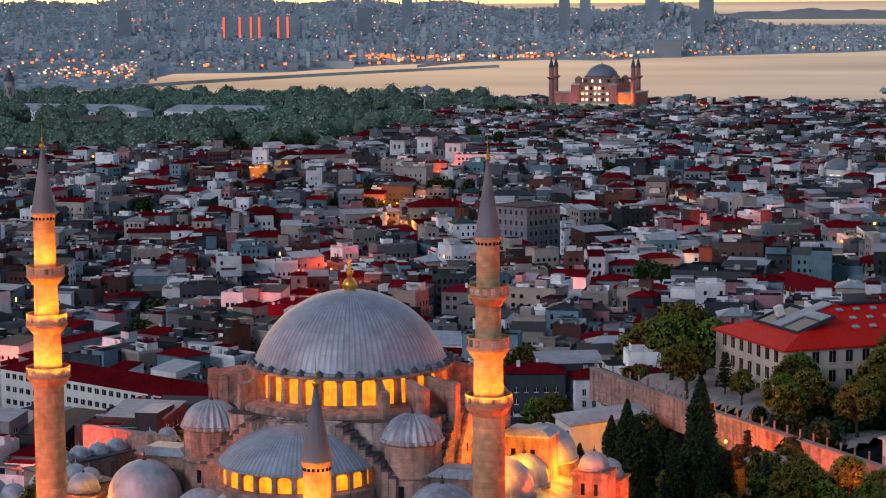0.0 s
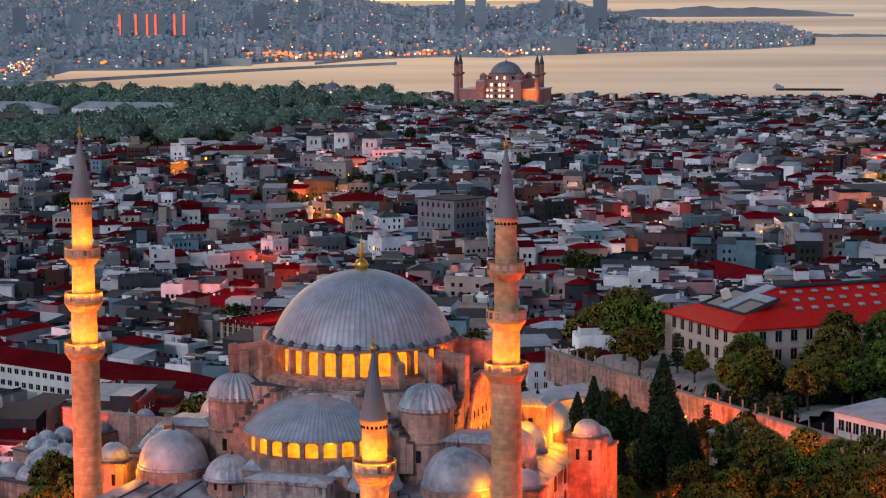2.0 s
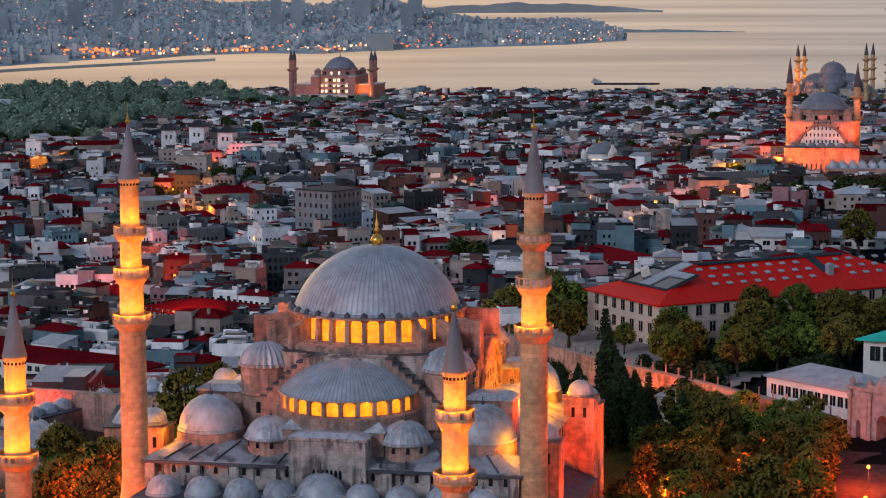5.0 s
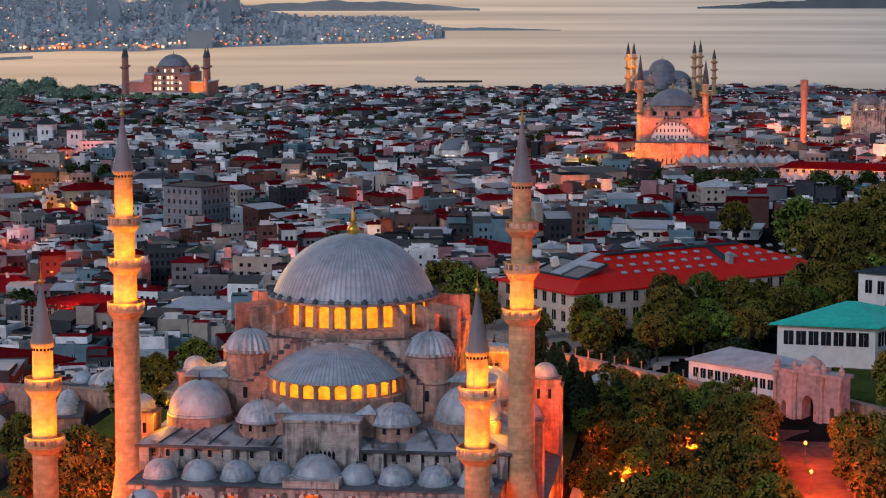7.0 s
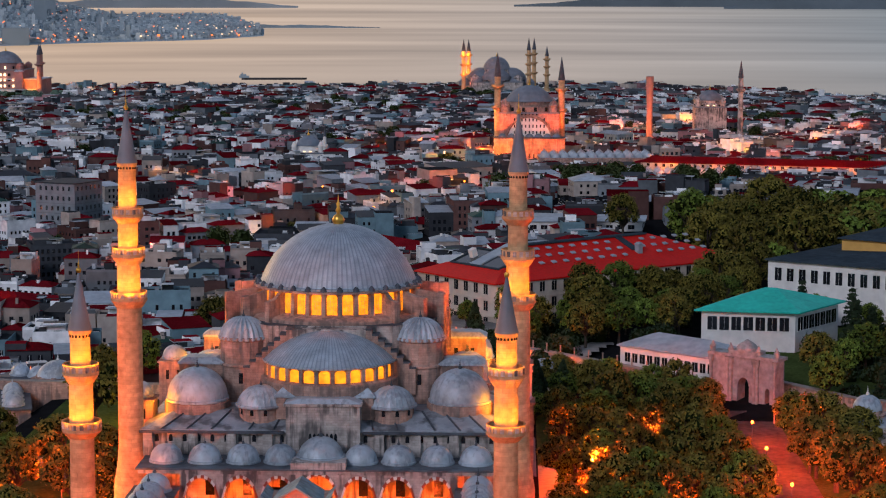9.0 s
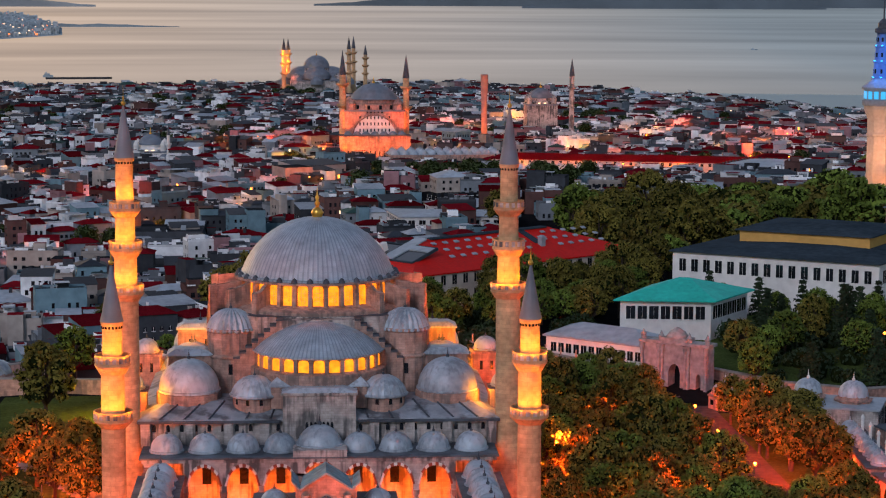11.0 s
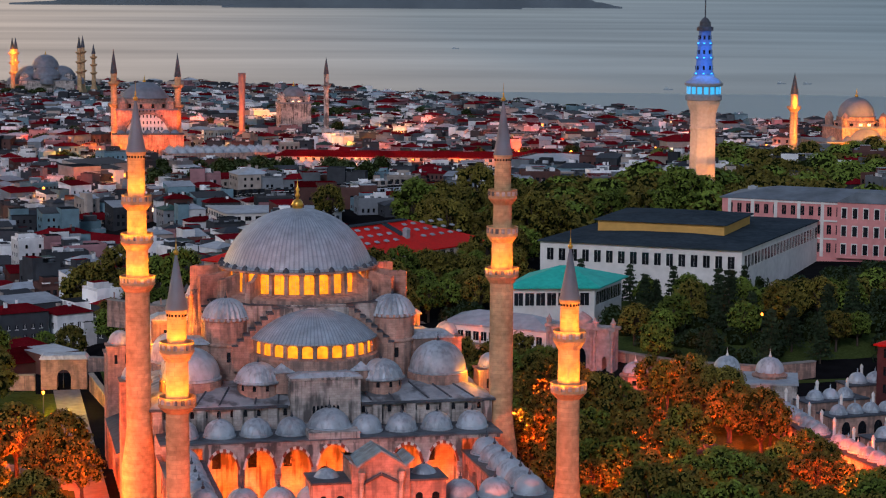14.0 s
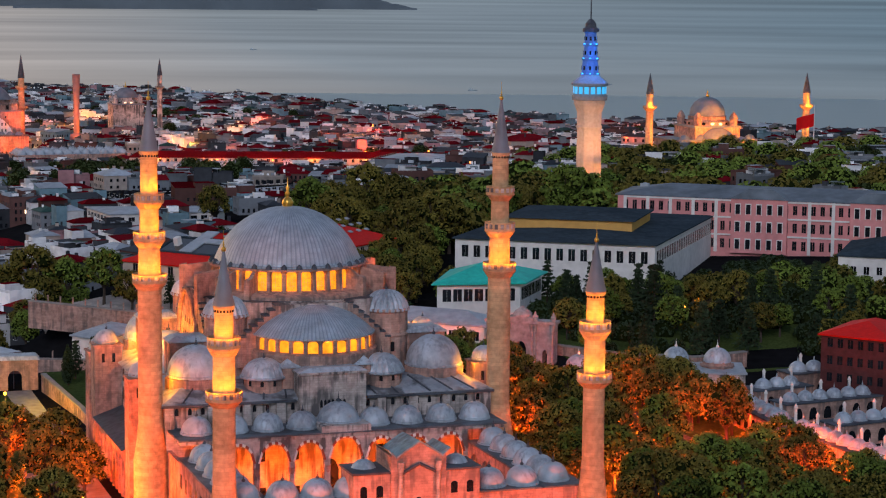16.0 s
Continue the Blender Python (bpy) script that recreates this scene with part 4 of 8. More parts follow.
# ---- minarets ----
def minaret(x, y, rims, cone, tip, radii, label, lit):
    """rims: (bottom of corbel, floor, top of parapet) of each balcony from above; radii of the shaft from the cone down."""
    m = thing("minaret", x, y, G, label, "minaret", "minarets of the mosque")
    top = cone
    for i, (bottom, floor, rail) in enumerate(rims + [(G, G, G)]):
        r = radii[i]
        b = Build()
        if i < len(rims):
            b.lathe([(r * 1.04, floor - G), (r, floor - G + 0.8), (r * 0.97, top - G)], 24)
        else:
            b.lathe([(r * 1.42, 0), (r * 1.42, 10.5), (r * 1.36, 11.3), (r * 1.12, 14.5), (r * 1.04, 16.5), (r, 17), (r * 0.97, top - G)], 20)
        part("shaft", b, SHAFT, m, smooth=25)
        if i == len(rims):
            break
        R = r + 1.05
        rn = radii[i + 1]
        b = Build()
        prof = [(rn, bottom - G)]
        steps = 4
        for k in range(steps):
            q = rn + (R - rn) * (k + 1) / steps
            z = bottom + (floor - 0.2 - bottom) * (k + 0.55) / steps
            prof += [(q - 0.12, z - G), (q, z - G + 0.12)]
        prof += [(R, floor - G - 0.1), (R, floor - G + 0.02), (r, floor - G + 0.02)]
        b.lathe(prof, 24, ribs=2, rib=0.10)
        bal = part("balcony", b, SHAFT, m, "corbelled stone balcony", smooth=20)
        b = Build()
        b.lathe([(R - 0.02, floor - G), (R + 0.04, floor - G + 0.12), (R - 0.02, floor - G + 0.2), (R - 0.02, rail - G - 0.18), (R + 0.06, rail - G - 0.12),
                 (R + 0.06, rail - G), (R - 0.16, rail - G), (R - 0.16, floor - G)], 24)
        part("parapet", b, SHAFT, bal, smooth=20)
        for k in range(16):
            a = 2 * math.pi * (k + 0.5) / 16
            b = Build()
            b.box(math.cos(a) * R - 0.28, math.sin(a) * R - 0.05, floor - G + 0.3, math.cos(a) * R + 0.28, math.sin(a) * R + 0.05, rail - G - 0.25, turn=a + math.pi / 2)
            part("parapet_panel", b, STONE_DARK, bal)
        top = bottom
    b = Build()
    r0 = radii[0]
    b.lathe([(r0 * 0.97, cone - G - 1.0), (r0 * 1.12, cone - G - 0.3), (r0 * 1.12, cone - G)], 24)
    collar = part("collar", b, SHAFT, m)
    for k in range(18):
        a = 2 * math.pi * k / 18
        b = Build()
        b.box(math.cos(a) * r0 - 0.14, math.sin(a) * r0 - 0.06, cone - G - 1.0, math.cos(a) * r0 + 0.14, math.sin(a) * r0 + 0.06, cone - G - 0.45, turn=a + math.pi / 2)
        part("opening", b, DARK_GLASS, collar)
    b = Build()
    h = tip - 2.6 - cone
    b.lathe([(r0 * 1.16, cone - G), (r0 * 0.97, cone - G + h * 0.12), (r0 * 0.55, cone - G + h * 0.5), (0.06, cone - G + h)], 24, ribs=2, rib=0.03)
    part("cone_roof", b, FAR_LEAD, m, "grey lead cone", smooth=25)
    b = Build()
    finial(b, 0, 0, cone - G + h - 0.5, 0.55)
    b.lathe([(0.05, cone - G + h), (0.03, tip - G)], 6)
    part("finial", b, GOLD, m, "gilded finial", smooth=50)
    for i in lit:
        floor = rims[i][1]
        upper = cone if i == 0 else rims[i - 1][0]
        R = radii[i] + 3.0
        for a in (-170, -125, -80, -35, 10):
            c, q = math.cos(radians(a)), math.sin(radians(a))
            flood(x + R * c, y + R * q, rims[i][2] - 0.3, x, y, rims[i][2] * 0.42 + upper * 0.58, 1350, (1.0, 0.265, 0.0005), 84)
    return m


TALL = [(57.3, 58.6, 59.9), (50.6, 52.0, 53.4), (43.4, 44.8, 46.1)]
SHORT = [(39.9, 41.4, 42.8), (32.1, 33.3, 34.6)]
R_TALL, R_SHORT = (1.48, 1.66, 1.9, 2.12), (1.45, 1.72, 1.78)
minaret(-32.0, -30.0, TALL, 67.2, 79.0, R_TALL, "tall stone minaret lit yellow between three balconies", (0, 1, 2))
minaret(31.8, -30.0, TALL, 66.0, 78.6, R_TALL, "tall pinkish stone minaret, lit only above the lowest balcony", (2,))
minaret(-30.0, -79.2, SHORT, 47.6, 58.9, R_SHORT, "short stone minaret lit yellow above two balconies", (0, 1))
minaret(30.2, -79.2, SHORT, 47.6, 58.6, R_SHORT, "short stone minaret lit yellow above two balconies", (0, 1))

# floodlights round the mosque
WARM = (1.0, 0.125, 0.003)
YELLOW = (1.0, 0.31, 0.006)
for sx in (-1, 1):
    flood(sx * 56, -36, 4, sx * 32, -28, 26, 46000 if sx > 0 else 74000, WARM)
    flood(sx * 48, 0, 4, sx * 30, 4, 20, 46000, WARM)
    flood(sx * 42, -86, 4, sx * 30, -72, 16, 9000, WARM)
    for y in (-5.2, 5.8):
        lamp(sx * 23.6, y, 31.4, 2600, YELLOW)
    lamp(sx * 27.5, 16.0, 26.8, 1300, YELLOW)
    lamp(sx * 28.3, -25.0, 26.4, 700, YELLOW)
for k in range(17):
    a = radians(-180 + k * 11.25)
    lamp(14.75 * math.cos(a), 14.75 * math.sin(a), 42.6, 34, (1.0, 0.22, 0.01), 0.1)
for k in range(7):
    a = radians(-180 + 180 * (2 * k + 0.5) / 13)
    lamp(11.12 * math.cos(a), -18 + 11.12 * math.sin(a), 32.6, 20, (1.0, 0.22, 0.01), 0.03)
for x in (-18.9, -12.65, -6.5, 0, 6.5, 12.65, 18.9):
    lamp(x, -36.5, 9.0, 2700, (1.0, 0.115, 0.002))
for x in (-17, 0, 17):
    lamp(x, -66, 5.0, 1300, (1.0, 0.10, 0.012))
flood(-20, -102, 3.5, -8, -78, 16, 36000, (1.0, 0.11, 0.002))
flood(20, -102, 3.5, 8, -78, 16, 36000, (1.0, 0.11, 0.002))
flood(-54, -62, 4, -30, -56, 12, 22000, (1.0, 0.22, 0.003))
flood(-41, -62, 19, -32, -30, 27, 22000, (1.0, 0.13, 0.002), 60)
flood(-44, -100, 4, -30, -79, 22, 16000, (1.0, 0.11, 0.003), 70)

# ---- the city ----
rng = random.Random(7)
ZONES = []   # kept free of the scattered houses: (x0, y0, x1, y1)


def keep_free(x0, y0, x1, y1):
    ZONES.append((x0, y0, x1, y1))


def is_free(x, y, r=6):
    return not any(a - r < x < c + r and b - r < y < d + r for a, b, c, d in ZONES)


keep_free(-72, -400, 70, 118)
keep_free(40, -400, 400, 250)
keep_free(70, 200, 270, 412)
keep_free(26, 398, 84, 440)
keep_free(-6, 176, 100, 285)
keep_free(-34, 110, 45, 224)
keep_free(-128, 40, -70, 142)


def house_mesh(b, x, y, z, w, d, h, turn, wall, roof, kind, rnd=rng, deep=3.0):
    """A house into b: walls, roof of the given kind, windows on the faces towards the mosque and the sides."""
    c, s = math.cos(turn), math.sin(turn)
    P = lambda u, v, q: (x + u * c - v * s, y + u * s + v * c, q)
    hw, hd = w / 2, d / 2
    pieces = []

    def crate(name, u, v, half, deep_half, z0, z1, m, top):
        """A box on the roof: chimney, tank, stair hut, unit."""
        k = len(b.f)
        p = P(u, v, 0)
        b.box(p[0] - half, p[1] - deep_half, z0, p[0] + half, p[1] + deep_half, z1, m, top, turn=turn)
        pieces.append((name, k, len(b.f)))
    base = [P(-hw, -hd, 0)[:2], P(hw, -hd, 0)[:2], P(hw, hd, 0)[:2], P(-hw, hd, 0)[:2]]
    b.prism(base, z - deep, z + h, wall, 11)
    if kind == "hip":
        o, rh = 0.5, min(w, d) * 0.15 + 0.4
        if w >= d:
            r0, r1 = (-hw + hd * 0.8, 0), (hw - hd * 0.8, 0)
        else:
            r0, r1 = (0, -hd + hw * 0.8), (0, hd - hw * 0.8)
        e = [P(-hw - o, -hd - o, z + h), P(hw + o, -hd - o, z + h), P(hw + o, hd + o, z + h), P(-hw - o, hd + o, z + h)]
        t0, t1 = P(r0[0], r0[1], z + h + rh), P(r1[0], r1[1], z + h + rh)
        if w >= d:
            for q in ([e[0], e[1], t1, t0], [e[1], e[2], t1], [e[2], e[3], t0, t1], [e[3], e[0], t0]):
                b.face(q, roof)
        else:
            for q in ([e[0], e[1], t0], [e[1], e[2], t1, t0], [e[2], e[3], t1], [e[3], e[0], t0, t1]):
                b.face(q, roof)
        for _ in range(rnd.randint(1, 3)):
            q = rnd.uniform(0.3, 0.6)
            crate("chimney", rnd.uniform(-hw, hw) * 0.6, rnd.uniform(-hd, hd) * 0.6, q, q, z + h, z + h + rh + rnd.uniform(0.4, 1.0), rnd.choice((1, 4, 2)), 11)
    elif kind == "shed":
        o = 0.3
        b.face([P(-hw - o, -hd - o, z + h + 0.1), P(hw + o, -hd - o, z + h + 0.1), P(hw + o, hd + o, z + h + 1.6), P(-hw - o, hd + o, z + h + 1.6)], roof)
        b.face([P(hw, -hd, z + h), P(hw, hd, z + h), P(hw, hd, z + h + 1.6)], wall)
        b.face([P(-hw, hd, z + h), P(-hw, -hd, z + h), P(-hw, hd, z + h + 1.6)], wall)
    else:
        t = 0.3
        for u0, v0, u1, v1 in ((-hw, -hd, hw, -hd + t), (-hw, hd - t, hw, hd), (-hw, -hd, -hw + t, hd), (hw - t, -hd, hw, hd)):
            q = [P(u0, v0, 0)[:2], P(u1, v0, 0)[:2], P(u1, v1, 0)[:2], P(u0, v1, 0)[:2]]
            b.prism(q, z + h, z + h + 0.8, wall)
        # stair hut, then small units, tanks and chimneys, some of them white
        q = min(hw, hd) * rnd.uniform(0.28, 0.5)
        crate("stair_hut", rnd.uniform(-0.4, 0.4) * hw, rnd.uniform(-0.1, 0.5) * hd, q * rnd.uniform(1.0, 1.6), q, z + h, z + h + rnd.uniform(2.0, 2.9), rnd.choice((wall, wall, 1, 4)), rnd.choice((7, 7, 8, 9, 11)))
        for _ in range(rnd.randint(3, 8) if w * d > 90 else rnd.randint(2, 5)):
            q = rnd.uniform(0.3, 1.0)
            crate("roof_unit", rnd.uniform(-0.8, 0.8) * hw, rnd.uniform(-0.8, 0.8) * hd, q * rnd.uniform(0.8, 2.0), q * 0.7, z + h, z + h + rnd.uniform(0.7, 1.9), rnd.choice((1, 1, 4, 0, 9)), rnd.choice((9, 9, 1, 11)))
        if rnd.random() < 0.35:
            crate("terrace_roof", rnd.uniform(-0.3, 0.3) * hw, -hd * rnd.uniform(0.2, 0.5), hw * rnd.uniform(0.3, 0.6), hd * 0.4, z + h + 2.2, z + h + 2.4, 9, rnd.choice((9, 9, 10, 7)))
    if rnd.random() < 0.45 and deep > 1:
        # a lower or higher wing built on
        u, e = rnd.choice((-1, 1)) * hw * rnd.uniform(0.5, 0.9), rnd.uniform(0.35, 0.75)
        p = P(u, -hd * rnd.uniform(0.3, 0.9), 0)
        k = len(b.f)
        q, g = w * rnd.uniform(0.18, 0.3), d * rnd.uniform(0.25, 0.45)
        hh = h * e if rnd.random() < 0.6 else h + rnd.uniform(1.5, 3.0)
        b.box(p[0] - q, p[1] - g, z - deep, p[0] + q, p[1] + g, z + hh, wall if rnd.random() < 0.5 else rnd.randrange(7), rnd.choice((7, 9, 11, 11)), turn=turn)
        pieces.append(("side_wing", k, len(b.f)))
    return wall_windows(w, d, h, rnd), pieces


def wall_windows(w, d, h, rnd):
    """Places of windows (face, along, height) on the front and the two sides."""
    out = []
    floors = max(1, int((h - 0.6) / 3.0))
    step = rnd.choice((2.1, 2.5, 3.0))
    for face, length in ((0, w), (1, d), (3, d)):
        n = int((length - 1.0) / step)
        for i in range(n):
            for k in range(floors):
                out.append((face, (i - (n - 1) / 2) * step, 0.9 + k * 3.0))
    return out


def window_frame(face, w, d):
    return ((0, -1, -d / 2), (1, 0, w / 2), (0, 1, d / 2), (-1, 0, -w / 2))[face]


def city_seed():
    """Plots of the city: x, y, turn, width, depth, height, wall, roof, kind."""
    rows = []
    y = 128.0
    while y < 1960:
        pitch = 12.0 + 2.5 * smoothstep(y, 500, 1500)
        x = 100 - (y + 290) * 0.66
        xr = -80 + (y + 390) * 0.60
        while x < xr:
            w = rng.choice((rng.uniform(6.5, 12), rng.uniform(9, 18)))
            x += w * 0.5
            # rows bend and break with the lie of the streets
            yy = y + 16 * math.sin(x * 0.013 + y * 0.002) + 7 * math.sin(x * 0.045 + y * 0.01) + rng.uniform(-3.5, 3.5)
            turn = 0.5 * math.sin(x * 0.006 + y * 0.004) + 0.4 * math.sin(y * 0.011 - x * 0.005) + rng.gauss(0, 0.1)
            gap = abs(((x + yy * 0.35) % 85) - 42) > 39.5
            if is_free(x, yy, 5) and not gap and yy < shore_y(x) - 70 and rng.random() < 0.96:
                h = rng.choice((4, 6, 7, 9, 9, 9, 12, 12, 15)) + rng.uniform(-1.2, 1.2)
                if yy > 1000:
                    h *= 0.75
                if x > -20 and yy < 640:
                    h *= 0.66
                if 30 < x < 345 and 540 < yy < 800:
                    h *= 0.62
                big = rng.random() < 0.07
                kind = rng.choices(("hip", "flat", "shed"), (0.27, 0.53, 0.20))[0]
                roof = rng.choices((7, 8, 9, 10), (0.62, 0.20, 0.12, 0.06))[0] if kind == "hip" else rng.choices((7, 8, 9), (0.22, 0.45, 0.33))[0]
                wall = rng.choices(range(7), (0.18, 0.20, 0.14, 0.05, 0.22, 0.11, 0.10))[0]
                k = 1.7 if big else 1.0
                rows.append((x, yy, turn, w * rng.uniform(0.85, 1.08) * k, pitch * rng.uniform(0.65, 1.0) * k, h, wall, roof, kind))
            x += w * 0.5 + rng.uniform(-0.3, 1.0)
        y += pitch * 0.93
    return rows

# ---- other landmarks ----
def simple_minaret(name, x, y, z, tip, r, balconies, label, lit=True, mat=None, cone=None, group="far minarets"):
    m = thing(name, x, y, z, label, "minaret", group)
    h = tip - z
    ch = cone or h * 0.2
    b = Build()
    b.lathe([(r * 1.7, -4), (r * 1.7, h * 0.10), (r * 1.05, h * 0.18), (r, h * 0.2), (r * 0.86, h - ch)], 14)
    part("shaft", b, mat or SHAFT, m, smooth=30)
    for q in balconies:
        b = Build()
        zz = h * q
        b.lathe([(r * 0.9, zz - 1.6), (r * 1.5, zz - 0.4), (r * 1.75, zz), (r * 1.75, zz + 1.0), (r * 1.6, zz + 1.0), (r * 1.6, zz + 0.1), (r * 0.9, zz + 0.1)], 14)
        part("balcony", b, mat or SHAFT, m, smooth=25)
        if lit:
            lamp(x - r * 0.5, y - r - 2.2, z + zz + 2.0, lit * 900, (1.0, 0.24, 0.006), 0.2)
    b = Build()
    b.lathe([(r * 1.02, h - ch), (r * 0.6, h - ch * 0.55), (0.05, h)], 14)
    part("cone_roof", b, LEAD_DARK, m, smooth=30)
    return m


def far_mosque(x, y, z, half, wall, drum_r, drum_z, dome_z, label, mats, wings=True, arch=0.0, podium=0.0, turn=0.0, semis=()):
    m = thing("mosque", x, y, z, label, "mosque", turn=turn)
    W = STONE if mats is None else mats
    b = Build()
    b.box(-half, -half, -6, half, half, wall)
    b.box(-half - 0.6, -half - 0.6, wall, half + 0.6, half + 0.6, wall + 0.8, 1)
    part("wall", b, [W, FAR_LEAD], m)
    b = Build()
    b.lathe([(drum_r * 1.25, wall), (drum_r * 1.25, drum_z - 2.5), (drum_r * 1.08, drum_z - 1.8), (drum_r * 1.08, drum_z)], 24)
    drum = part("drum", b, W, m, smooth=20)
    for i in range(16):
        a = 2 * math.pi * (i + 0.5) / 16
        b = Build()
        c, s = math.cos(a) * drum_r * 1.27, math.sin(a) * drum_r * 1.27
        b.box(c - 0.8, s - 0.15, wall + 1.2, c + 0.8, s + 0.15, drum_z - 3, turn=a + math.pi / 2)
        part("window", b, LIT_WHITE if i in (9, 11, 12) and not arch else DARK_GLASS, drum)
    b = Build()
    b.lathe([(drum_r * 1.13, drum_z)] + cap_profile(drum_r, drum_z + 0.3, dome_z), 48, ribs=3, rib=0.08)
    dome = part("dome", b, FAR_LEAD, m, smooth=35)
    b = Build()
    finial(b, 0, 0, dome_z, 1.2)
    part("finial", b, GOLD, dome, smooth=50)
    for sx, sy in ((-1, -1), (1, -1), (1, 1), (-1, 1)):
        b = Build()
        q = half * 0.8
        b.lathe([(half * 0.16, wall), (half * 0.16, wall + 4.0), (half * 0.18, wall + 4.4), (half * 0.15, wall + 5.2), (half * 0.09, wall + 6.6), (0.05, wall + 7.6)], 12, sx * q, sy * q)
        part("corner_turret", b, W, m, smooth=30)
    if arch:
        b = Build()
        pts = arch_points(-arch, arch, podium, wall * 0.55, wall - 1.5, 14)
        b.face([(u, -half - 0.1, q) for u, q in pts])
        ty = part("tympanum", b, WHITE_WALL, m, "pale arched wall full of windows")
        b = Build()
        for (u0, z0), (u1, z1) in zip(pts[:-1], pts[1:]):
            b.tube((u0, -half - 0.3, z0), (u1, -half - 0.3, z1), 0.8, 0.8, 6)
        part("arch_rib", b, W, ty, smooth=50)
        for row in range(4):
            for k in range(-4, 5):
                zz = podium + 2.0 + row * 3.6
                if abs(k) * 2.1 < arch * (1 - row * 0.16) - 1:
                    b = Build()
                    b.box(k * 2.1 - 0.35, -half - 0.25, zz, k * 2.1 + 0.35, -half - 0.05, zz + 1.7)
                    part("window", b, DARK_GLASS, ty)
    if podium:
        b = Build()
        b.box(-half * 1.18, -half - 9, -6, half * 1.18, -half + 1, podium)
        b.box(-half * 1.2, -half - 9.5, podium, half * 1.2, -half - 0.5, podium + 0.6, 1)
        part("podium", b, [W, LEAD_DARK], m)
        for k in range(-7, 8):
            b = Build()
            b.box(k * half * 0.15 - 0.3, -half - 9.2, podium * 0.5, k * half * 0.15 + 0.3, -half - 8.95, podium * 0.62)
            part("window", b, DARK_GLASS, m)
        for k in range(-3, 4):
            b = Build()
            b.lathe([(2.6, podium + 0.4)] + cap_profile(2.4, podium + 0.6, podium + 2.6, 6), 16, k * half * 0.3, -half - 5)
            part("small_dome", b, FAR_LEAD, m, smooth=40)
    for ang, r, off, zz in semis:
        b = Build()
        c, s = math.cos(radians(ang)) * off, math.sin(radians(ang)) * off
        b.lathe([(r * 1.05, zz - 4), (r * 1.05, zz)] + cap_profile(r, zz, zz + r * 0.6), 32, c, s, ribs=2, rib=0.05)
        part("semi_dome", b, FAR_LEAD, m, smooth=35)
    return m


# the mosque with one great dome and two minarets, lit orange
nz = ground_z(39, 850)
far_mosque(39.2, 852, nz, 17, 25 - nz, 13.6, 31.5 - nz, 40.5 - nz, "baroque mosque with one great lead dome, floodlit orange", STONE, arch=14, podium=11.5 - nz)
for px, tip in ((21.0, 60.0), (57.5, 57.5)):
    simple_minaret("minaret", px, 842, nz, tip, 2.0, (0.55, 0.72), "slender stone minaret floodlit orange", 0.0)
for px in (22, 39, 56):
    flood(px, 806, nz + 16, px, 826, nz + 10, 22000, (1.0, 0.16, 0.006), 100)
flood(20, 826, 14, 22, 842, 40, 26000, (1.0, 0.12, 0.02))
flood(60, 826, 14, 57, 842, 40, 26000, (1.0, 0.12, 0.02))
lamp(23, 826, nz + 16, 4000, (1.0, 0.3, 0.01))

# the six-minaret mosque behind it
bz = ground_z(12, 1722)
far_mosque(12.5, 1725, bz, 26, 5 - bz, 13, 17 - bz, 29.5 - bz, "great mosque with cascading lead domes", STONE_DARK, semis=((270, 13, 15, 11 - bz), (180, 13, 15, 11 - bz), (0, 13, 15, 11 - bz), (225, 6, 27, 7 - bz), (315, 6, 27, 7 - bz), (270, 6, 28, 6 - bz), (180, 6, 31, 5 - bz), (0, 6, 31, 5 - bz)))
for px, py, tip, lit in ((-19.5, 1705, 47, 1), (-15.5, 1745, 46, 1), (44, 1705, 48.5, 0), (49.5, 1745, 48, 0), (63, 1800, 38, 0)):
    simple_minaret("minaret", px, py, bz, tip, 2.1, (0.42, 0.58, 0.73), "far pencil minaret of grey stone", 3.0 * lit)
flood(-22, 1680, 0, -18, 1706, 30, 16000, (1.0, 0.13, 0.03))

# the old basilica with its wide dome and two pairs of minarets
hz = ground_z(-476, 1734)
PINK_STONE = material("pink_plastered_stone", (0.33, 0.19, 0.175), 0.85, spread=0.25, grain=0.3, stain=0.06)
basilica = far_mosque(-477, 1736, hz, 23, 15 - hz, 16, 22.0 - hz, 33.5 - hz, "old pink basilica with a wide lead dome, lit inside at dawn", PINK_STONE)
b = Build()
b.box(-40, -24, -6, 40, 24, 6 - hz)
b.box(-41, -25, 6 - hz, 41, 25, 7 - hz, 1)
part("aisle", b, [PINK_STONE, LEAD], basilica)
b = Build()
b.box(-38, -29, -6, 36, -24.5, -4 - hz)
b.box(-38.5, -29.5, -4 - hz, 36.5, -24.4, -3.2 - hz, 1)
part("outer_wall", b, [WHITE_WALL, LEAD], basilica)
for sx in (-1, 1):
    b = Build()
    b.box(sx * 19 - 4, -29, -6, sx * 19 + 4, -22, 14 - hz)
    b.prism([(sx * 19 - 4.4, -29.4), (sx * 19 + 4.4, -29.4), (sx * 19 + 4.4, -22), (sx * 19 - 4.4, -22)], 14 - hz, 15.5 - hz, 1, cap=0.3)
    part("great_buttress", b, [PINK_STONE, LEAD], basilica)
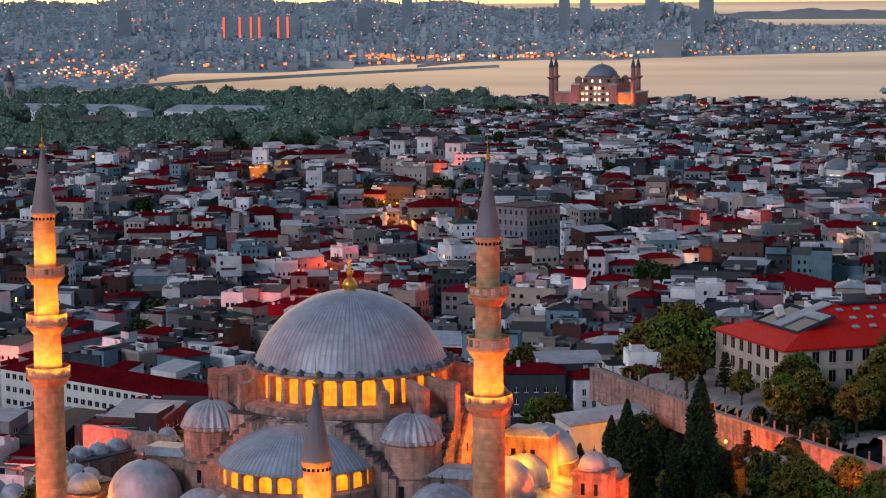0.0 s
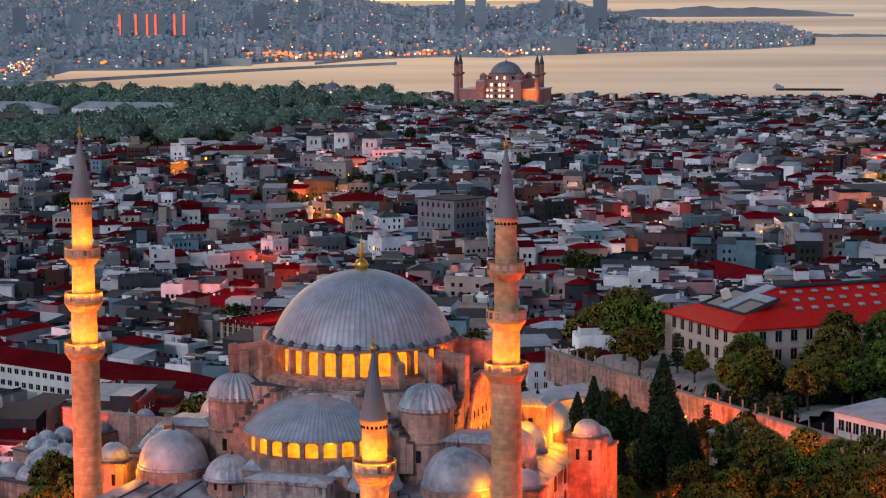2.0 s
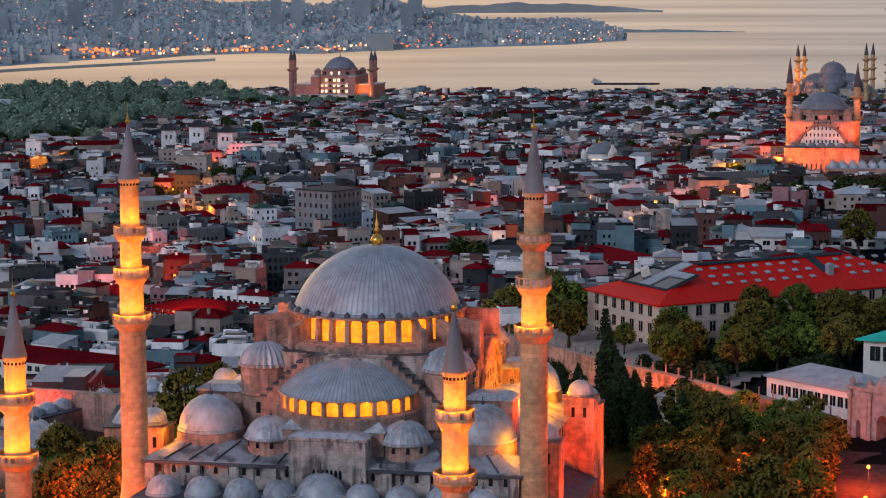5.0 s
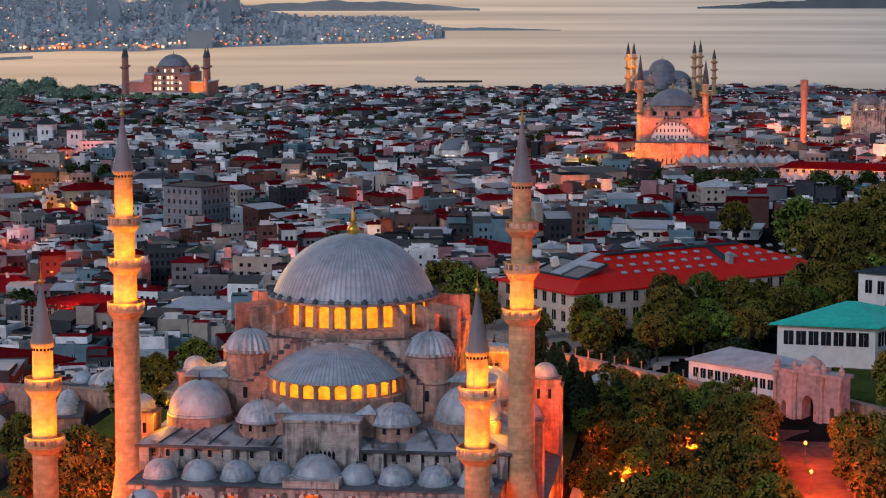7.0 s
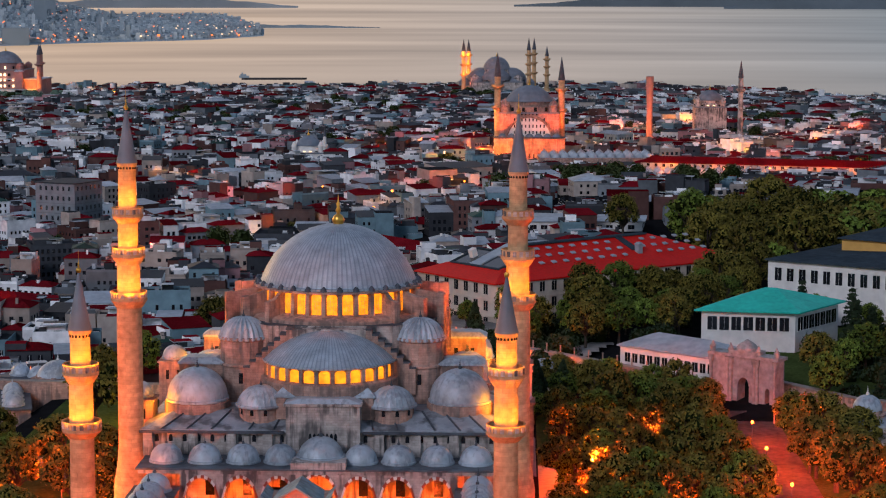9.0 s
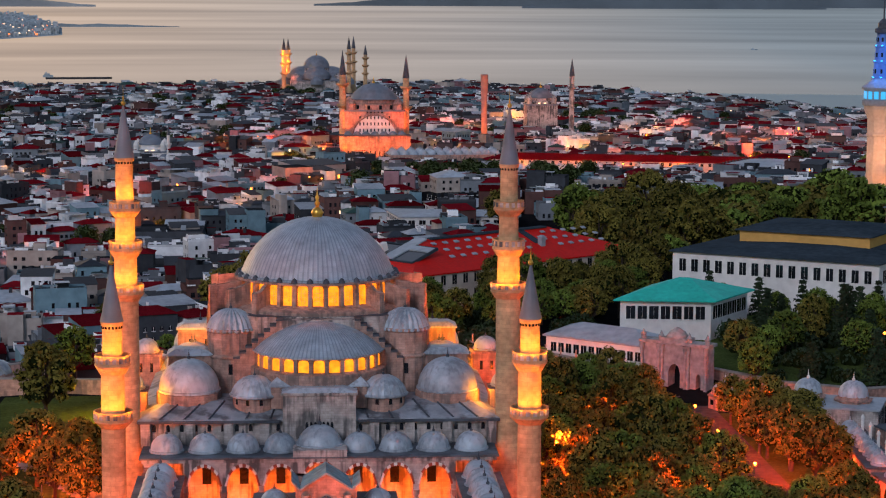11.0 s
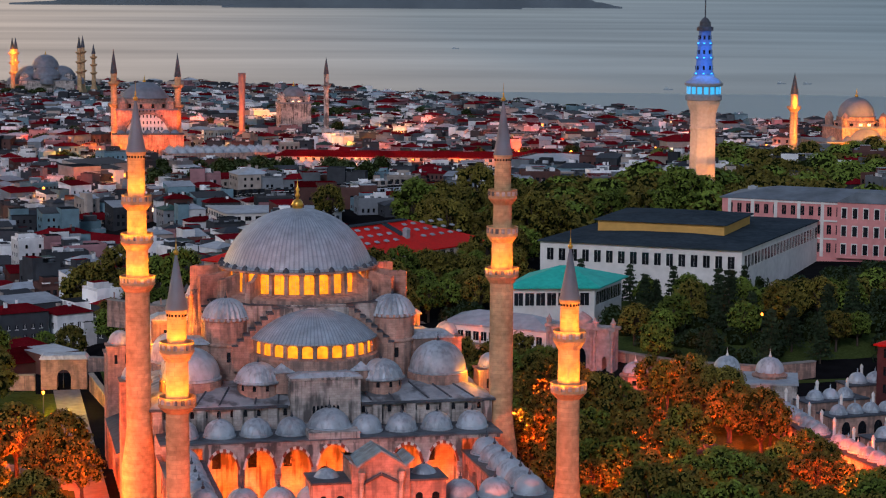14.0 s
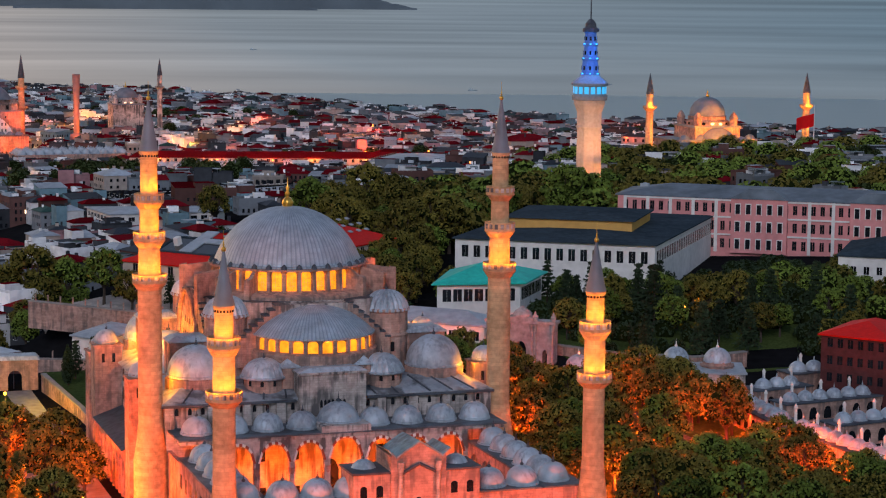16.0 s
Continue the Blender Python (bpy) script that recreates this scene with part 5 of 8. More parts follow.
for row, (zz, n) in enumerate(((-1.5, 9), (4.5, 7), (9.5, 5))):
    for k in range(n):
        b = Build()
        u = (k - (n - 1) / 2) * 4.2
        b.box(u - 1.0, -24.3, zz - hz, u + 1.0, -23.0, zz + 2.6 - hz)
        if row:
            for i in range(len(b.v)):
                b.v[i] = (b.v[i][0], b.v[i][1] + (0 if abs(u) > 26 else -0.2), b.v[i][2])
        part("window", b, LIT_WHITE if (k + row) % 3 else DARK_GLASS, basilica)
for px, py in ((-521, 1710), (-537, 1775), (-438, 1710), (-451, 1775)):
    simple_minaret("minaret", px, py, hz, 41.5 if py < 1750 else 40, 2.6, (0.62,), "stout stone minaret of the old basilica", 0.6 if px < -500 else 0.0, PINK_STONE)
flood(-450, 1690, -6, -444, 1712, 4, 60000, (1.0, 0.22, 0.006), 60)
lamp(-478, 1690, 10, 6000, (1.0, 0.25, 0.10))
lamp(-500, 1692, 4, 3500, (1.0, 0.22, 0.06))

# a small domed church of brick on the wooded point
iz = ground_z(-675, 1771)
far_mosque(-676, 1772, iz, 12, -2 - iz, 9, 3.5 - iz, 9.5 - iz, "old brick church with a broad lead dome", STONE_DARK)

# the mosque lit yellow beside the square, with its two wide-set minarets and a flag
yz = ground_z(354, 556)
by_mosque = far_mosque(354.5, 560, yz, 12.0, 30.5 - yz, 8.6, 35.8 - yz, 45.0 - yz, "domed imperial mosque floodlit in yellow light", STONE, semis=((270, 8.6, 12.0, 25.5 - yz),))
for x0, x1, y0, h in ((-21, 21, -16, 24.2), (-15, 15, -19, 22.0)):
    b = Build()
    b.box(x0, y0, -6, x1, 16, h - yz)
    b.box(x0 - 0.5, y0 - 0.5, h - yz, x1 + 0.5, 16, h + 0.7 - yz, 1)
    aisle = part("aisle", b, [STONE, FAR_LEAD], by_mosque)
    for k in range(-4, 5):
        b = Build()
        b.face([(k * 3.4 + u, y0 - 0.06, z) for u, z in arch_points(-0.8, 0.8, h - yz - 4.6, h - yz - 2.6, h - yz - 1.6, 6)])
        part("window", b, DARK_GLASS, aisle)
for x in (-17.5, -9, 9, 17.5):
    b = Build()
    b.lathe([(2.8, 24.5 - yz)] + cap_profile(2.6, 24.8 - yz, 27.2 - yz, 6), 16, x, -12)
    part("small_dome", b, FAR_LEAD, by_mosque, smooth=40)
b = Build()
b.lathe([(10.6, 30.5 - yz), (10.6, 33.0 - yz), (9.4, 33.6 - yz)], 12)
part("buttress_ring", b, STONE, by_mosque)
for px in (315.2, 398.6):
    simple_minaret("minaret", px, 541, yz, 57.5, 1.9, (0.62,), "stone minaret lit yellow at its balcony", 3.0, cone=10)
    flood(px - 3, 530, yz + 8, px, 541, 50, 14000, (1.0, 0.26, 0.03))
for px in (336, 352, 370):
    flood(px, 512, yz + 6, px, 545, yz + 14, 60000, (1.0, 0.20, 0.003), 130)
lamp(354, 536, 30.5, 8000, YELLOW)
lamp(341, 540, 34, 1600, YELLOW)
lamp(368, 540, 34, 1600, YELLOW)
fl = thing("flagpole", 381, 500, ground_z(381, 500), "tall flagpole with a waving red flag", "flagpole")
b = Build()
b.lathe([(0.3, 0), (0.12, 44 - ground_z(381, 500)), (0.02, 44.3 - ground_z(381, 500))], 8)
part("pole", b, WHITE_WALL, fl, smooth=40)
b = Build()
RED_CLOTH = material("red_flag_cloth", (0.75, 0.015, 0.015), 0.8, spread=0.1, bump=0.0)
gz = 34 - ground_z(381, 500)
for i in range(10):
    q = []
    for u, w in ((i, 0), (i + 1, 0), (i + 1, 1), (i, 1)):
        q.append((-0.1 - u * 0.95, -0.6 * math.sin(u * 0.8), gz + w * 6.0 - u * 0.22))
    b.face(q)
part("flag", b, RED_CLOTH, fl, "red flag", smooth=60)

# the white fire-watch tower with blue light
tz = ground_z(188.6, 309)
tower = thing("watch_tower", 188.6, 309, tz, "tall pale stone watch tower with a blue-lit lantern", "tower")
h0 = 56.0 - tz
b = Build()
b.lathe([(6.2, -3), (6.2, 5), (5.0, 8), (4.65, h0 - 14), (4.55, h0 - 9), (4.9, h0 - 8.6), (4.9, h0 - 8), (4.6, h0 - 7.6), (4.7, h0 - 3), (5.9, h0), (5.9, h0 + 1.2)], 8)
part("shaft", b, material("pale_tower_stone", (0.50, 0.42, 0.35), 0.8, spread=0.2, grain=0.8, stain=0.15), tower)
b = Build()
b.lathe([(6.1, h0 + 1.2), (6.3, h0 + 1.5), (6.3, h0 + 3.0), (5.7, h0 + 3.2), (5.7, h0 + 6.2), (6.5, h0 + 6.4), (6.6, h0 + 7.2), (3.4, h0 + 9.6), (3.3, h0 + 10.2)], 24)
room = part("gallery", b, material("grey_tower_wood", (0.26, 0.28, 0.32), 0.7), tower, smooth=25)
for i in range(16):
    a = 2 * math.pi * (i + 0.5) / 16
    b = Build()
    c, s = math.cos(a) * 5.75, math.sin(a) * 5.75
    b.box(c - 0.75, s - 0.08, h0 + 3.5, c + 0.75, s + 0.08, h0 + 6.0, turn=a + math.pi / 2)
    part("window", b, CYAN_LED, room, "window glowing cyan blue")
# the lamps' blue light is also put into this wall colour
BLUE_WALL = material("blue_light_tinted_iron", (0.10, 0.17, 0.30), 0.6)
zc = h0 + 10.2
for k, (r, hh) in enumerate(((3.2, 5.4), (2.75, 5.0), (2.35, 4.6))):
    b = Build()
    b.lathe([(r + 0.5, zc), (r + 0.5, zc + 0.5), (r, zc + 0.6), (r * 0.9, zc + hh - 0.5), (r + 0.1, zc + hh)], 8)
    tier = part("lantern_tier", b, BLUE_WALL, tower, "blue-lit lantern storey")
    for i in range(8):
        a = 2 * math.pi * (i + 0.5) / 8
        b = Build()
        c, s = math.cos(a) * r * 0.93, math.sin(a) * r * 0.93
        b.box(c - 0.35, s - 0.08, zc + 1.6, c + 0.35, s + 0.08, zc + 3.0, turn=a + math.pi / 2)
        part("window", b, DARK_GLASS, tier)
        if i in (4, 5, 6):
            c, s = math.cos(a) * (r + 0.62), math.sin(a) * (r + 0.62)
            b = Build()
            b.box(c - 0.3, s - 0.12, zc + 0.2, c + 0.3, s + 0.12, zc + 0.55, turn=a + math.pi / 2)
            part("light_strip", b, BLUE_LED, tier, "blue light strip")
    for a in (-140, -90, -40):
        lamp(188.6 + (r + 2.2) * math.cos(radians(a)), 309 + (r + 2.2) * math.sin(radians(a)), tz + zc + 1.0, 260, (0.005, 0.26, 1.0), 0.2)
    zc += hh
b = Build()
b.lathe([(2.9, zc), (2.9, zc + 1.2), (2.0, zc + 1.6), (1.9, zc + 3.0), (0.9, zc + 4.2), (0.25, zc + 4.6), (0.2, 92.5 - tz), (0.02, 101 - tz)], 12)
part("spire", b, LEAD_DARK, tower, smooth=30)
for px in (178, 195):
    flood(px, 295, tz + 27, 188.6, 309, 48, 7000, (1.0, 0.42, 0.14), 80)
    flood(px, 297, tz + 25, 188.6, 309, 24, 5000, (1.0, 0.30, 0.03), 90)

# the burnt column
cz = ground_z(121, 1053)
col = thing("stone_column", 121, 1053, cz, "ancient banded porphyry column floodlit orange", "column")
b = Build()
b.lathe([(4.0, -3), (4.0, 9), (2.3, 11)] + [(1.9 + 0.25 * (k % 2), 11 + k * 2.6) for k in range(9)] + [(2.2, 35), (2.6, 37.5 - cz), (0.1, 37.8 - cz)], 14)
part("shaft", b, PINK_STONE, col, smooth=30)
flood(118, 1035, cz + 3, 121, 1053, 6, 34000, (1.0, 0.17, 0.006), 60)
for dx in (-28, -14, 8, 24):
    lamp(121 + dx, 1015, cz + 9, 12000, (1.0, 0.26, 0.006))
z9 = ground_z(150, 1150)
far_mosque(168, 1130, z9, 11, 13 - z9, 8.5, 18 - z9, 25 - z9, "small domed mosque of grey stone", STONE_DARK)
simple_minaret("minaret", 186, 1095, z9, 47, 1.9, (0.66,), "dark grey stone minaret", 0.0, STONE_DARK)
z9 = ground_z(-93, 899)
far_mosque(-93.5, 905, z9, 10, -3 - z9, 7.5, 1.5 - z9, 7.5 - z9, "small pale domed mosque among houses", WHITE_WALL, semis=((270, 4.5, 13, -6 - z9), (225, 4, 13, -6 - z9), (315, 4, 13, -6 - z9)))
simple_minaret("minaret", -80.5, 868, z9, 15, 1.1, (0.6,), "small slender white stone minaret", 0.0, WHITE_WALL)
z9 = ground_z(-273, 676)
simple_minaret("minaret", -273, 676, z9, -2, 1.2, (0.66,), "small slender white stone minaret", 0.0, WHITE_WALL)
for x0, y0, x1, y1 in ((15, 800, 66, 895), (-30, 1680, 75, 1810), (-530, 1690, -420, 1800), (-690, 1750, -660, 1800), (330, 505, 385, 590), (308, 530, 322, 550), (392, 530, 406, 550), (115, 1020, 128, 1062), (150, 1085, 195, 1150), (-108, 860, -75, 925)):
    keep_free(x0, y0, x1, y1)


# ---- large buildings near the mosque ----
def block(name, corners, z0, z1, wall, roof, label, category="building", ridge=3.0, floors=2, pitch=3.4, win=(1.5, 2.4), lift=1.2, eave=0.7, inset=0.5, panes=DARK_GLASS, faces=None, first=0.9):
    """A large building over a four-cornered plan, hip roof, every window a part of its own."""
    cx, cy = sum(p[0] for p in corners) / 4, sum(p[1] for p in corners) / 4
    m = thing(name, cx, cy, z0, label, category)
    pts = [(x - cx, y - cy) for x, y in corners]
    b = Build()
    b.prism(pts, -6, z1 - z0)
    body = part("wall", b, wall, m)
    for k in range(1, floors):
        zz = (z1 - z0) * k / floors
        b = Build()
        b.prism([(x * 1.006, y * 1.006) for x, y in pts], zz - 0.15, zz + 0.15)
        part("string_course", b, wall, body)
    b = Build()
    out = [(x * (1 + eave / math.hypot(x, y)), y * (1 + eave / math.hypot(x, y))) for x, y in pts]
    b.prism(out, z1 - z0, z1 - z0 + 0.35)
    k = len(b.v)
    L01 = math.dist(pts[0], pts[1])
    L12 = math.dist(pts[1], pts[2])
    mid = lambda p, q, t: (p[0] + (q[0] - p[0]) * t, p[1] + (q[1] - p[1]) * t)
    h = z1 - z0 + 0.35
    if L01 >= L12:
        a, c = mid(out[0], out[3], 0.5), mid(out[1], out[2], 0.5)
        t = min(0.45, inset * L12 / L01)
        r0, r1 = mid(a, c, t), mid(a, c, 1 - t)
        polys = ([out[0], out[1], r1, r0], [out[1], out[2], r1], [out[2], out[3], r0, r1], [out[3], out[0], r0])
    else:
        a, c = mid(out[0], out[1], 0.5), mid(out[3], out[2], 0.5)
        t = min(0.45, inset * L01 / L12)
        r0, r1 = mid(a, c, t), mid(a, c, 1 - t)
        polys = ([out[0], out[1], r0], [out[1], out[2], r1, r0], [out[2], out[3], r1], [out[3], out[0], r0, r1])
    for q in polys:
        b.face([(p[0], p[1], h + (ridge if p in (r0, r1) else 0.02)) for p in q])
    rf = part("roof", b, roof, m)
    b = Build()
    b.box(-win[0] / 2, -0.12, 0, win[0] / 2, 0.06, win[1], 0)
    b.box(-win[0] / 2 - 0.15, -0.2, -0.18, win[0] / 2 + 0.15, 0.05, 0, 1)
    b.box(-0.025, -0.16, 0, 0.025, -0.1, win[1], 1)
    data = b.data("window", [panes, wall])
    for e in faces if faces is not None else range(4):
        p, q = pts[e], pts[(e + 1) % 4]
        L = math.dist(p, q)
        n = int((L - 1.5) / pitch)
        ang = math.degrees(math.atan2(q[1] - p[1], q[0] - p[0]))
        for i in range(n):
            t = 0.5 + (i - (n - 1) / 2) * pitch / L
            x, y = mid(p, q, t)
            for f in range(floors):
                zz = first + (z1 - z0) * f / floors + lift * 0.4
                part("window", data, None, body, at=pose(x, y, zz, 0, 0, ang))
    return m, body, rf


# turquoise-roofed hall
zt = 7.5
block("garden_hall", [(77, 142), (99.5, 139), (112.5, 157), (90, 166)], zt, 17.4, WHITE_WALL, TEAL, "white two-storey hall with a turquoise hipped roof", ridge=4.2, floors=1, pitch=2.9, win=(2.3, 3.3), eave=2.2, inset=0.75, first=4.8)
# long white building with a slate roof and an ochre clerestory
big, wl, rf = block("institute", [(99, 192), (148, 160), (200, 231), (151, 263)], 11.5, 23.6, WHITE_WALL, ZINC, "long white institute with a slate roof and barred windows", ridge=1.3, floors=1, pitch=3.5, win=(1.9, 3.4), eave=1.2, inset=0.6, first=6.4)
b = Build()
ex, ey = 0.837, -0.546
P = lambda u, v: (-26.5 + 24 + u * ex + v * 0.546 - 0, -21.5 + 18 + u * ey + v * 0.837)
b.prism([P(-22, -14), P(16, -14), P(16, 20), P(-22, 20)], 12, 16.0, 0)
cl = part("clerestory", b, OCHRE_WALL, big, "ochre clerestory with its own low roof")
b = Build()
b.prism([P(-23, -15), P(17, -15), P(17, 21), P(-23, 21)], 16.0, 16.35)
part("cornice", b, ZINC, cl)
b = Build()
b.prism([P(-23, -15), P(17, -15), P(17, 21), P(-23, 21)], 16.35, 17.6, cap=0.55)
part("clerestory_roof", b, ZINC, cl)
PALE_ZINC = material("weathered_zinc_roof", (0.15, 0.18, 0.205), 0.55, 0.1, spread=0.4, grain=0.3, stain=0.1)
# rose-coloured palace-like faculty
pink, wl, rf = block("faculty", [(174, 248), (262, 182), (278, 203), (190, 271)], 12.5, 29.5, PINK_WALL, PALE_ZINC, "rose-pink three-storey faculty with white pilasters and grey roof", ridge=3.0, floors=3, pitch=2.9, win=(1.35, 2.9), eave=0.9, inset=0.6)
b = Build()
L = math.dist((178, 245), (262, 182))
ang = math.degrees(math.atan2(-63, 84))
for i in range(15):
    t = i / 14
    x, y = 178 + 84 * t - 228, 245 - 63 * t - 224.5
    b2 = Build()
    b2.box(-0.5, -0.35, 0, 0.5, 0.3, 17.0)
    part("pilaster", b2, WHITE_WALL, pink, at=pose(x, y, 0, 0, 0, ang))
for zz in (5.6, 11.2, 16.6):
    b2 = Build()
    b2.box(-L / 2, -0.45, -0.2, L / 2, 0.2, 0.3)
    part("cornice", b2, WHITE_WALL, pink, at=pose(220 - 228, 213.5 - 224.5, zz, 0, 0, ang))
for t in (0.42, 0.78):
    b2 = Build()
    b2.box(-9, -1.6, 0, 9, 0.3, 17.4)
    b2.prism([(-9.4, -2.0), (9.4, -2.0), (9.4, 6), (-9.4, 6)], 17.4, 20.5, 1, cap=0.6)
    wing = part("projecting_bay", b2, [PINK_WALL, PALE_ZINC], pink, at=pose(178 + 84 * t - 228, 245 - 63 * t - 224.5, 0, 0, 0, ang))
    for k in range(5):
        for f in range(3):
            b3 = Build()
            b3.box(-0.7, -0.15, 0, 0.7, 0.1, 3.0, 0)
            b3.box(-0.95, -0.1, -0.3, -0.7, 0.1, 3.2, 1)
            b3.box(0.7, -0.1, -0.3, 0.95, 0.1, 3.2, 1)
            b3.box(-0.95, -0.1, 3.0, 0.95, 0.1, 3.35, 1)
            part("window", b3, [DARK_GLASS, WHITE_WALL], wing, at=pose(-6.8 + k * 3.4, -1.65, 1.4 + f * 5.6))
# roof clutter on the faculty
for i in range(9):
    b2 = Build()
    b2.box(-1.4, -0.9, 0, 1.4, 0.9, 1.1, 0)
    b2.lathe([(0.6, 1.1), (0.6, 1.35), (0.1, 1.4)], 10)
    part("roof_unit", b2, PALE_ROOF, pink, at=pose(-42 + i * 9 + 4, 26 - i * 6.8 + 6, 17.5 + 1.0, 0, 0, ang))
block("annexe", [(196, 141), (230, 118), (252, 150), (218, 172)], 9, 21.5, WHITE_WALL, ZINC, "white annexe with a steep grey roof", ridge=5.0, floors=2, pitch=3.6, win=(1.5, 2.2))
# red-roofed library with rows of skylights: a hip roof over a long plan, a shallow light well on its near end
LIB = [(4.5, 206.5), (26.7, 180.0), (95.7, 237.8), (73.6, 264.3)]
red, wl, rf = block("library", LIB, 5.0, 18.1, material("library_plaster", (0.60, 0.50, 0.42), 0.85, spread=0.2, grain=0.5, stain=0.08), BRIGHT_RED, "long library with a bright red sheet roof full of skylights", ridge=7.0, floors=3, pitch=4.2, win=(1.6, 2.6), eave=1.0, inset=0.6, faces=(0, 1, 3))
rx, ry = math.cos(0.70), math.sin(0.70)
lib_turn = math.degrees(0.70) - 90
for k in range(15):
    for row in range(3):
        u, v = -24 + k * 4.4 + (row % 2) * 1.4, 3.2 + row * 3.7
        if 10 < u < 16:
            continue
        b2 = Build()
        b2.box(-0.55, -0.75, 0, 0.55, 0.75, 0.3, 0)
        part("skylight", b2, [PALE_ROOF], rf, "pale skylight", at=pose(u * rx + v * ry, u * ry - v * rx, 13.45 + 7.0 * (1 - v / 18.3) + 0.12, 0, 21, lib_turn))
b2 = Build()
b2.box(-1.3, -23, 20.25, 1.3, 24, 20.65)
part("ridge_walk", b2, ZINC, red, "grey sheet along the ridge", at=pose(0, 0, 0, 0, 0, lib_turn))
b2 = Build()
b2.box(0.4, -1.3, 0, 9.0, 1.3, 0.3)
part("roof_band", b2, ZINC, red, "grey sheet band down the slope", at=pose(13 * rx, 13 * ry, 20.35, 0, 21, lib_turn))
b2 = Build()
b2.box(-0.8, -0.8, -1.5, 0.8, 0.8, 1.6)
b2.prism([(-1.0, -1.0), (1.0, -1.0), (1.0, 1.0), (-1.0, 1.0)], 1.6, 2.2, cap=0.6)
part("chimney", b2, PALE_ROOF, red, "pale stone chimney", at=pose(13 * rx + 9.6 * ry, 13 * ry - 9.6 * rx, 17.4, 0, 0, lib_turn))
# the well is a shallow panel; its dark colour stands in for shaded depth
well = pose(-34.0 * rx, -34.0 * ry, 17.3, 18.6, 0, lib_turn)
for name, x0, y0, x1, y1, z0, z1, mat in (("curb", -10.5, -5.2, 10.5, -4.6, -0.2, 0.5, ZINC), ("curb", -10.5, 4.6, 10.5, 5.2, -0.2, 0.5, ZINC), ("curb", -10.5, -4.6, -9.9, 4.6, -0.2, 0.5, ZINC), ("curb", 9.9, -4.6, 10.5, 4.6, -0.2, 0.5, ZINC),
                                          ("light_well", -9.9, -4.6, 9.9, 4.6, -0.2, 0.25, DARK_GLASS), ("bridge_roof", -2.6, -4.6, 1.8, 9.5, 0.25, 0.6, PALE_ROOF), ("bridge_roof", 1.8, 2.0, 9.9, 4.6, 0.25, 0.6, PALE_ROOF), ("vent", -6.8, -1.0, -5.2, 0.8, 0.25, 2.6, WHITE_WALL)):
    b2 = Build()
    b2.box(x0, y0, z0, x1, y1, z1)
    part(name, b2, mat, red, "", at=well)
block("long_shed", [(-42, 458), (-2, 408), (10, 424), (-28, 474)], ground_z(-15, 440), -4, WHITE_WALL, RED_TILE, "long hall with a dark red hipped roof", ridge=4.0, floors=2, pitch=4.0, win=(1.4, 1.6), eave=0.8)
block("garden_pavilion", [(56.5, 126), (78, 107), (86, 119), (65, 141)], 4, 11.2, WHITE_WALL, PALE_ROOF, "low white pavilion with a pale sheet roof and wide windows", ridge=2.6, floors=1, pitch=2.2, win=(1.5, 2.2), eave=0.9, lift=7)
block("red_roof_house", [(130, 29), (140, 16), (156, 30), (146, 43)], 4, 19.4, BRICK_RED, BRIGHT_RED, "dark timbered house with a bright red hipped roof", ridge=2.6, floors=4, pitch=2.4, win=(1.2, 1.9), eave=1.0)
block("guard_house", [(34.5, 106), (40.5, 104.5), (42, 110), (36, 111.5)], 3, 9.6, WHITE_WALL, PALE_ROOF, "small white guard house with a low grey roof", ridge=1.4, floors=2, pitch=2.6, win=(0.9, 1.3), eave=0.6)
block("kitchen_store", [(-18, 153), (-11, 142.5), (1, 160), (-5, 171)], ground_z(-10, 156), 6.0, WHITE_WALL, PALE_ROOF, "low store with a long pale grey sheet roof", ridge=1.6, floors=1, pitch=3.0, win=(1.2, 1.2), eave=0.8)
block("classroom_range", [(97, 38), (113, 32), (118, 45), (101, 51)], 3, 10.6, STONE_DARK, PALE_ROOF, "low domed classroom range with a pale sheet roof", ridge=0.5, floors=2, pitch=3.0, win=(1.0, 1.6), eave=0.5, faces=(1,))
block("depot_hall", [(34, 402), (78, 404), (80, 424), (30, 432)], ground_z(55, 415), 10.5, WHITE_WALL, PALE_ROOF, "long low depot with a pale grey sheet roof", ridge=1.2, floors=1, pitch=4.0, win=(2.4, 1.6), eave=1.2, first=1.0)
# valley buildings
block("office_block", [(-190, 596), (-170, 587), (-161, 606), (-181, 616)], ground_z(-175, 605), 6.5, CITY_WALLS[0], SLATE, "large grey concrete office block with ribbed walls", ridge=1.5, floors=6, pitch=3.2, win=(1.0, 1.9))
block("arcade_house", [(-212, 238), (-124, 206), (-118.3, 221), (-206.3, 253)], ground_z(-150, 225), -8.5, WHITE_WALL, RED_TILE, "wide pale house with a dark red roof and dormers", ridge=3.0, floors=3, pitch=3.0, win=(1.6, 1.5))
block("corner_house", [(-172, 335), (-132, 318), (-118, 345), (-158, 364)], ground_z(-148, 340), -10.5, CITY_WALLS[2], RED_TILE, "brown stone corner house with arched windows", ridge=3.0, floors=4, pitch=2.6, win=(1.3, 2.0))
block("old_school", [(-392, 985), (-340, 965), (-330, 990), (-382, 1010)], ground_z(-365, 985), 3, CITY_WALLS[0], SLATE, "grey old school with corner towers", ridge=3, floors=3, pitch=4, win=(1.4, 3))
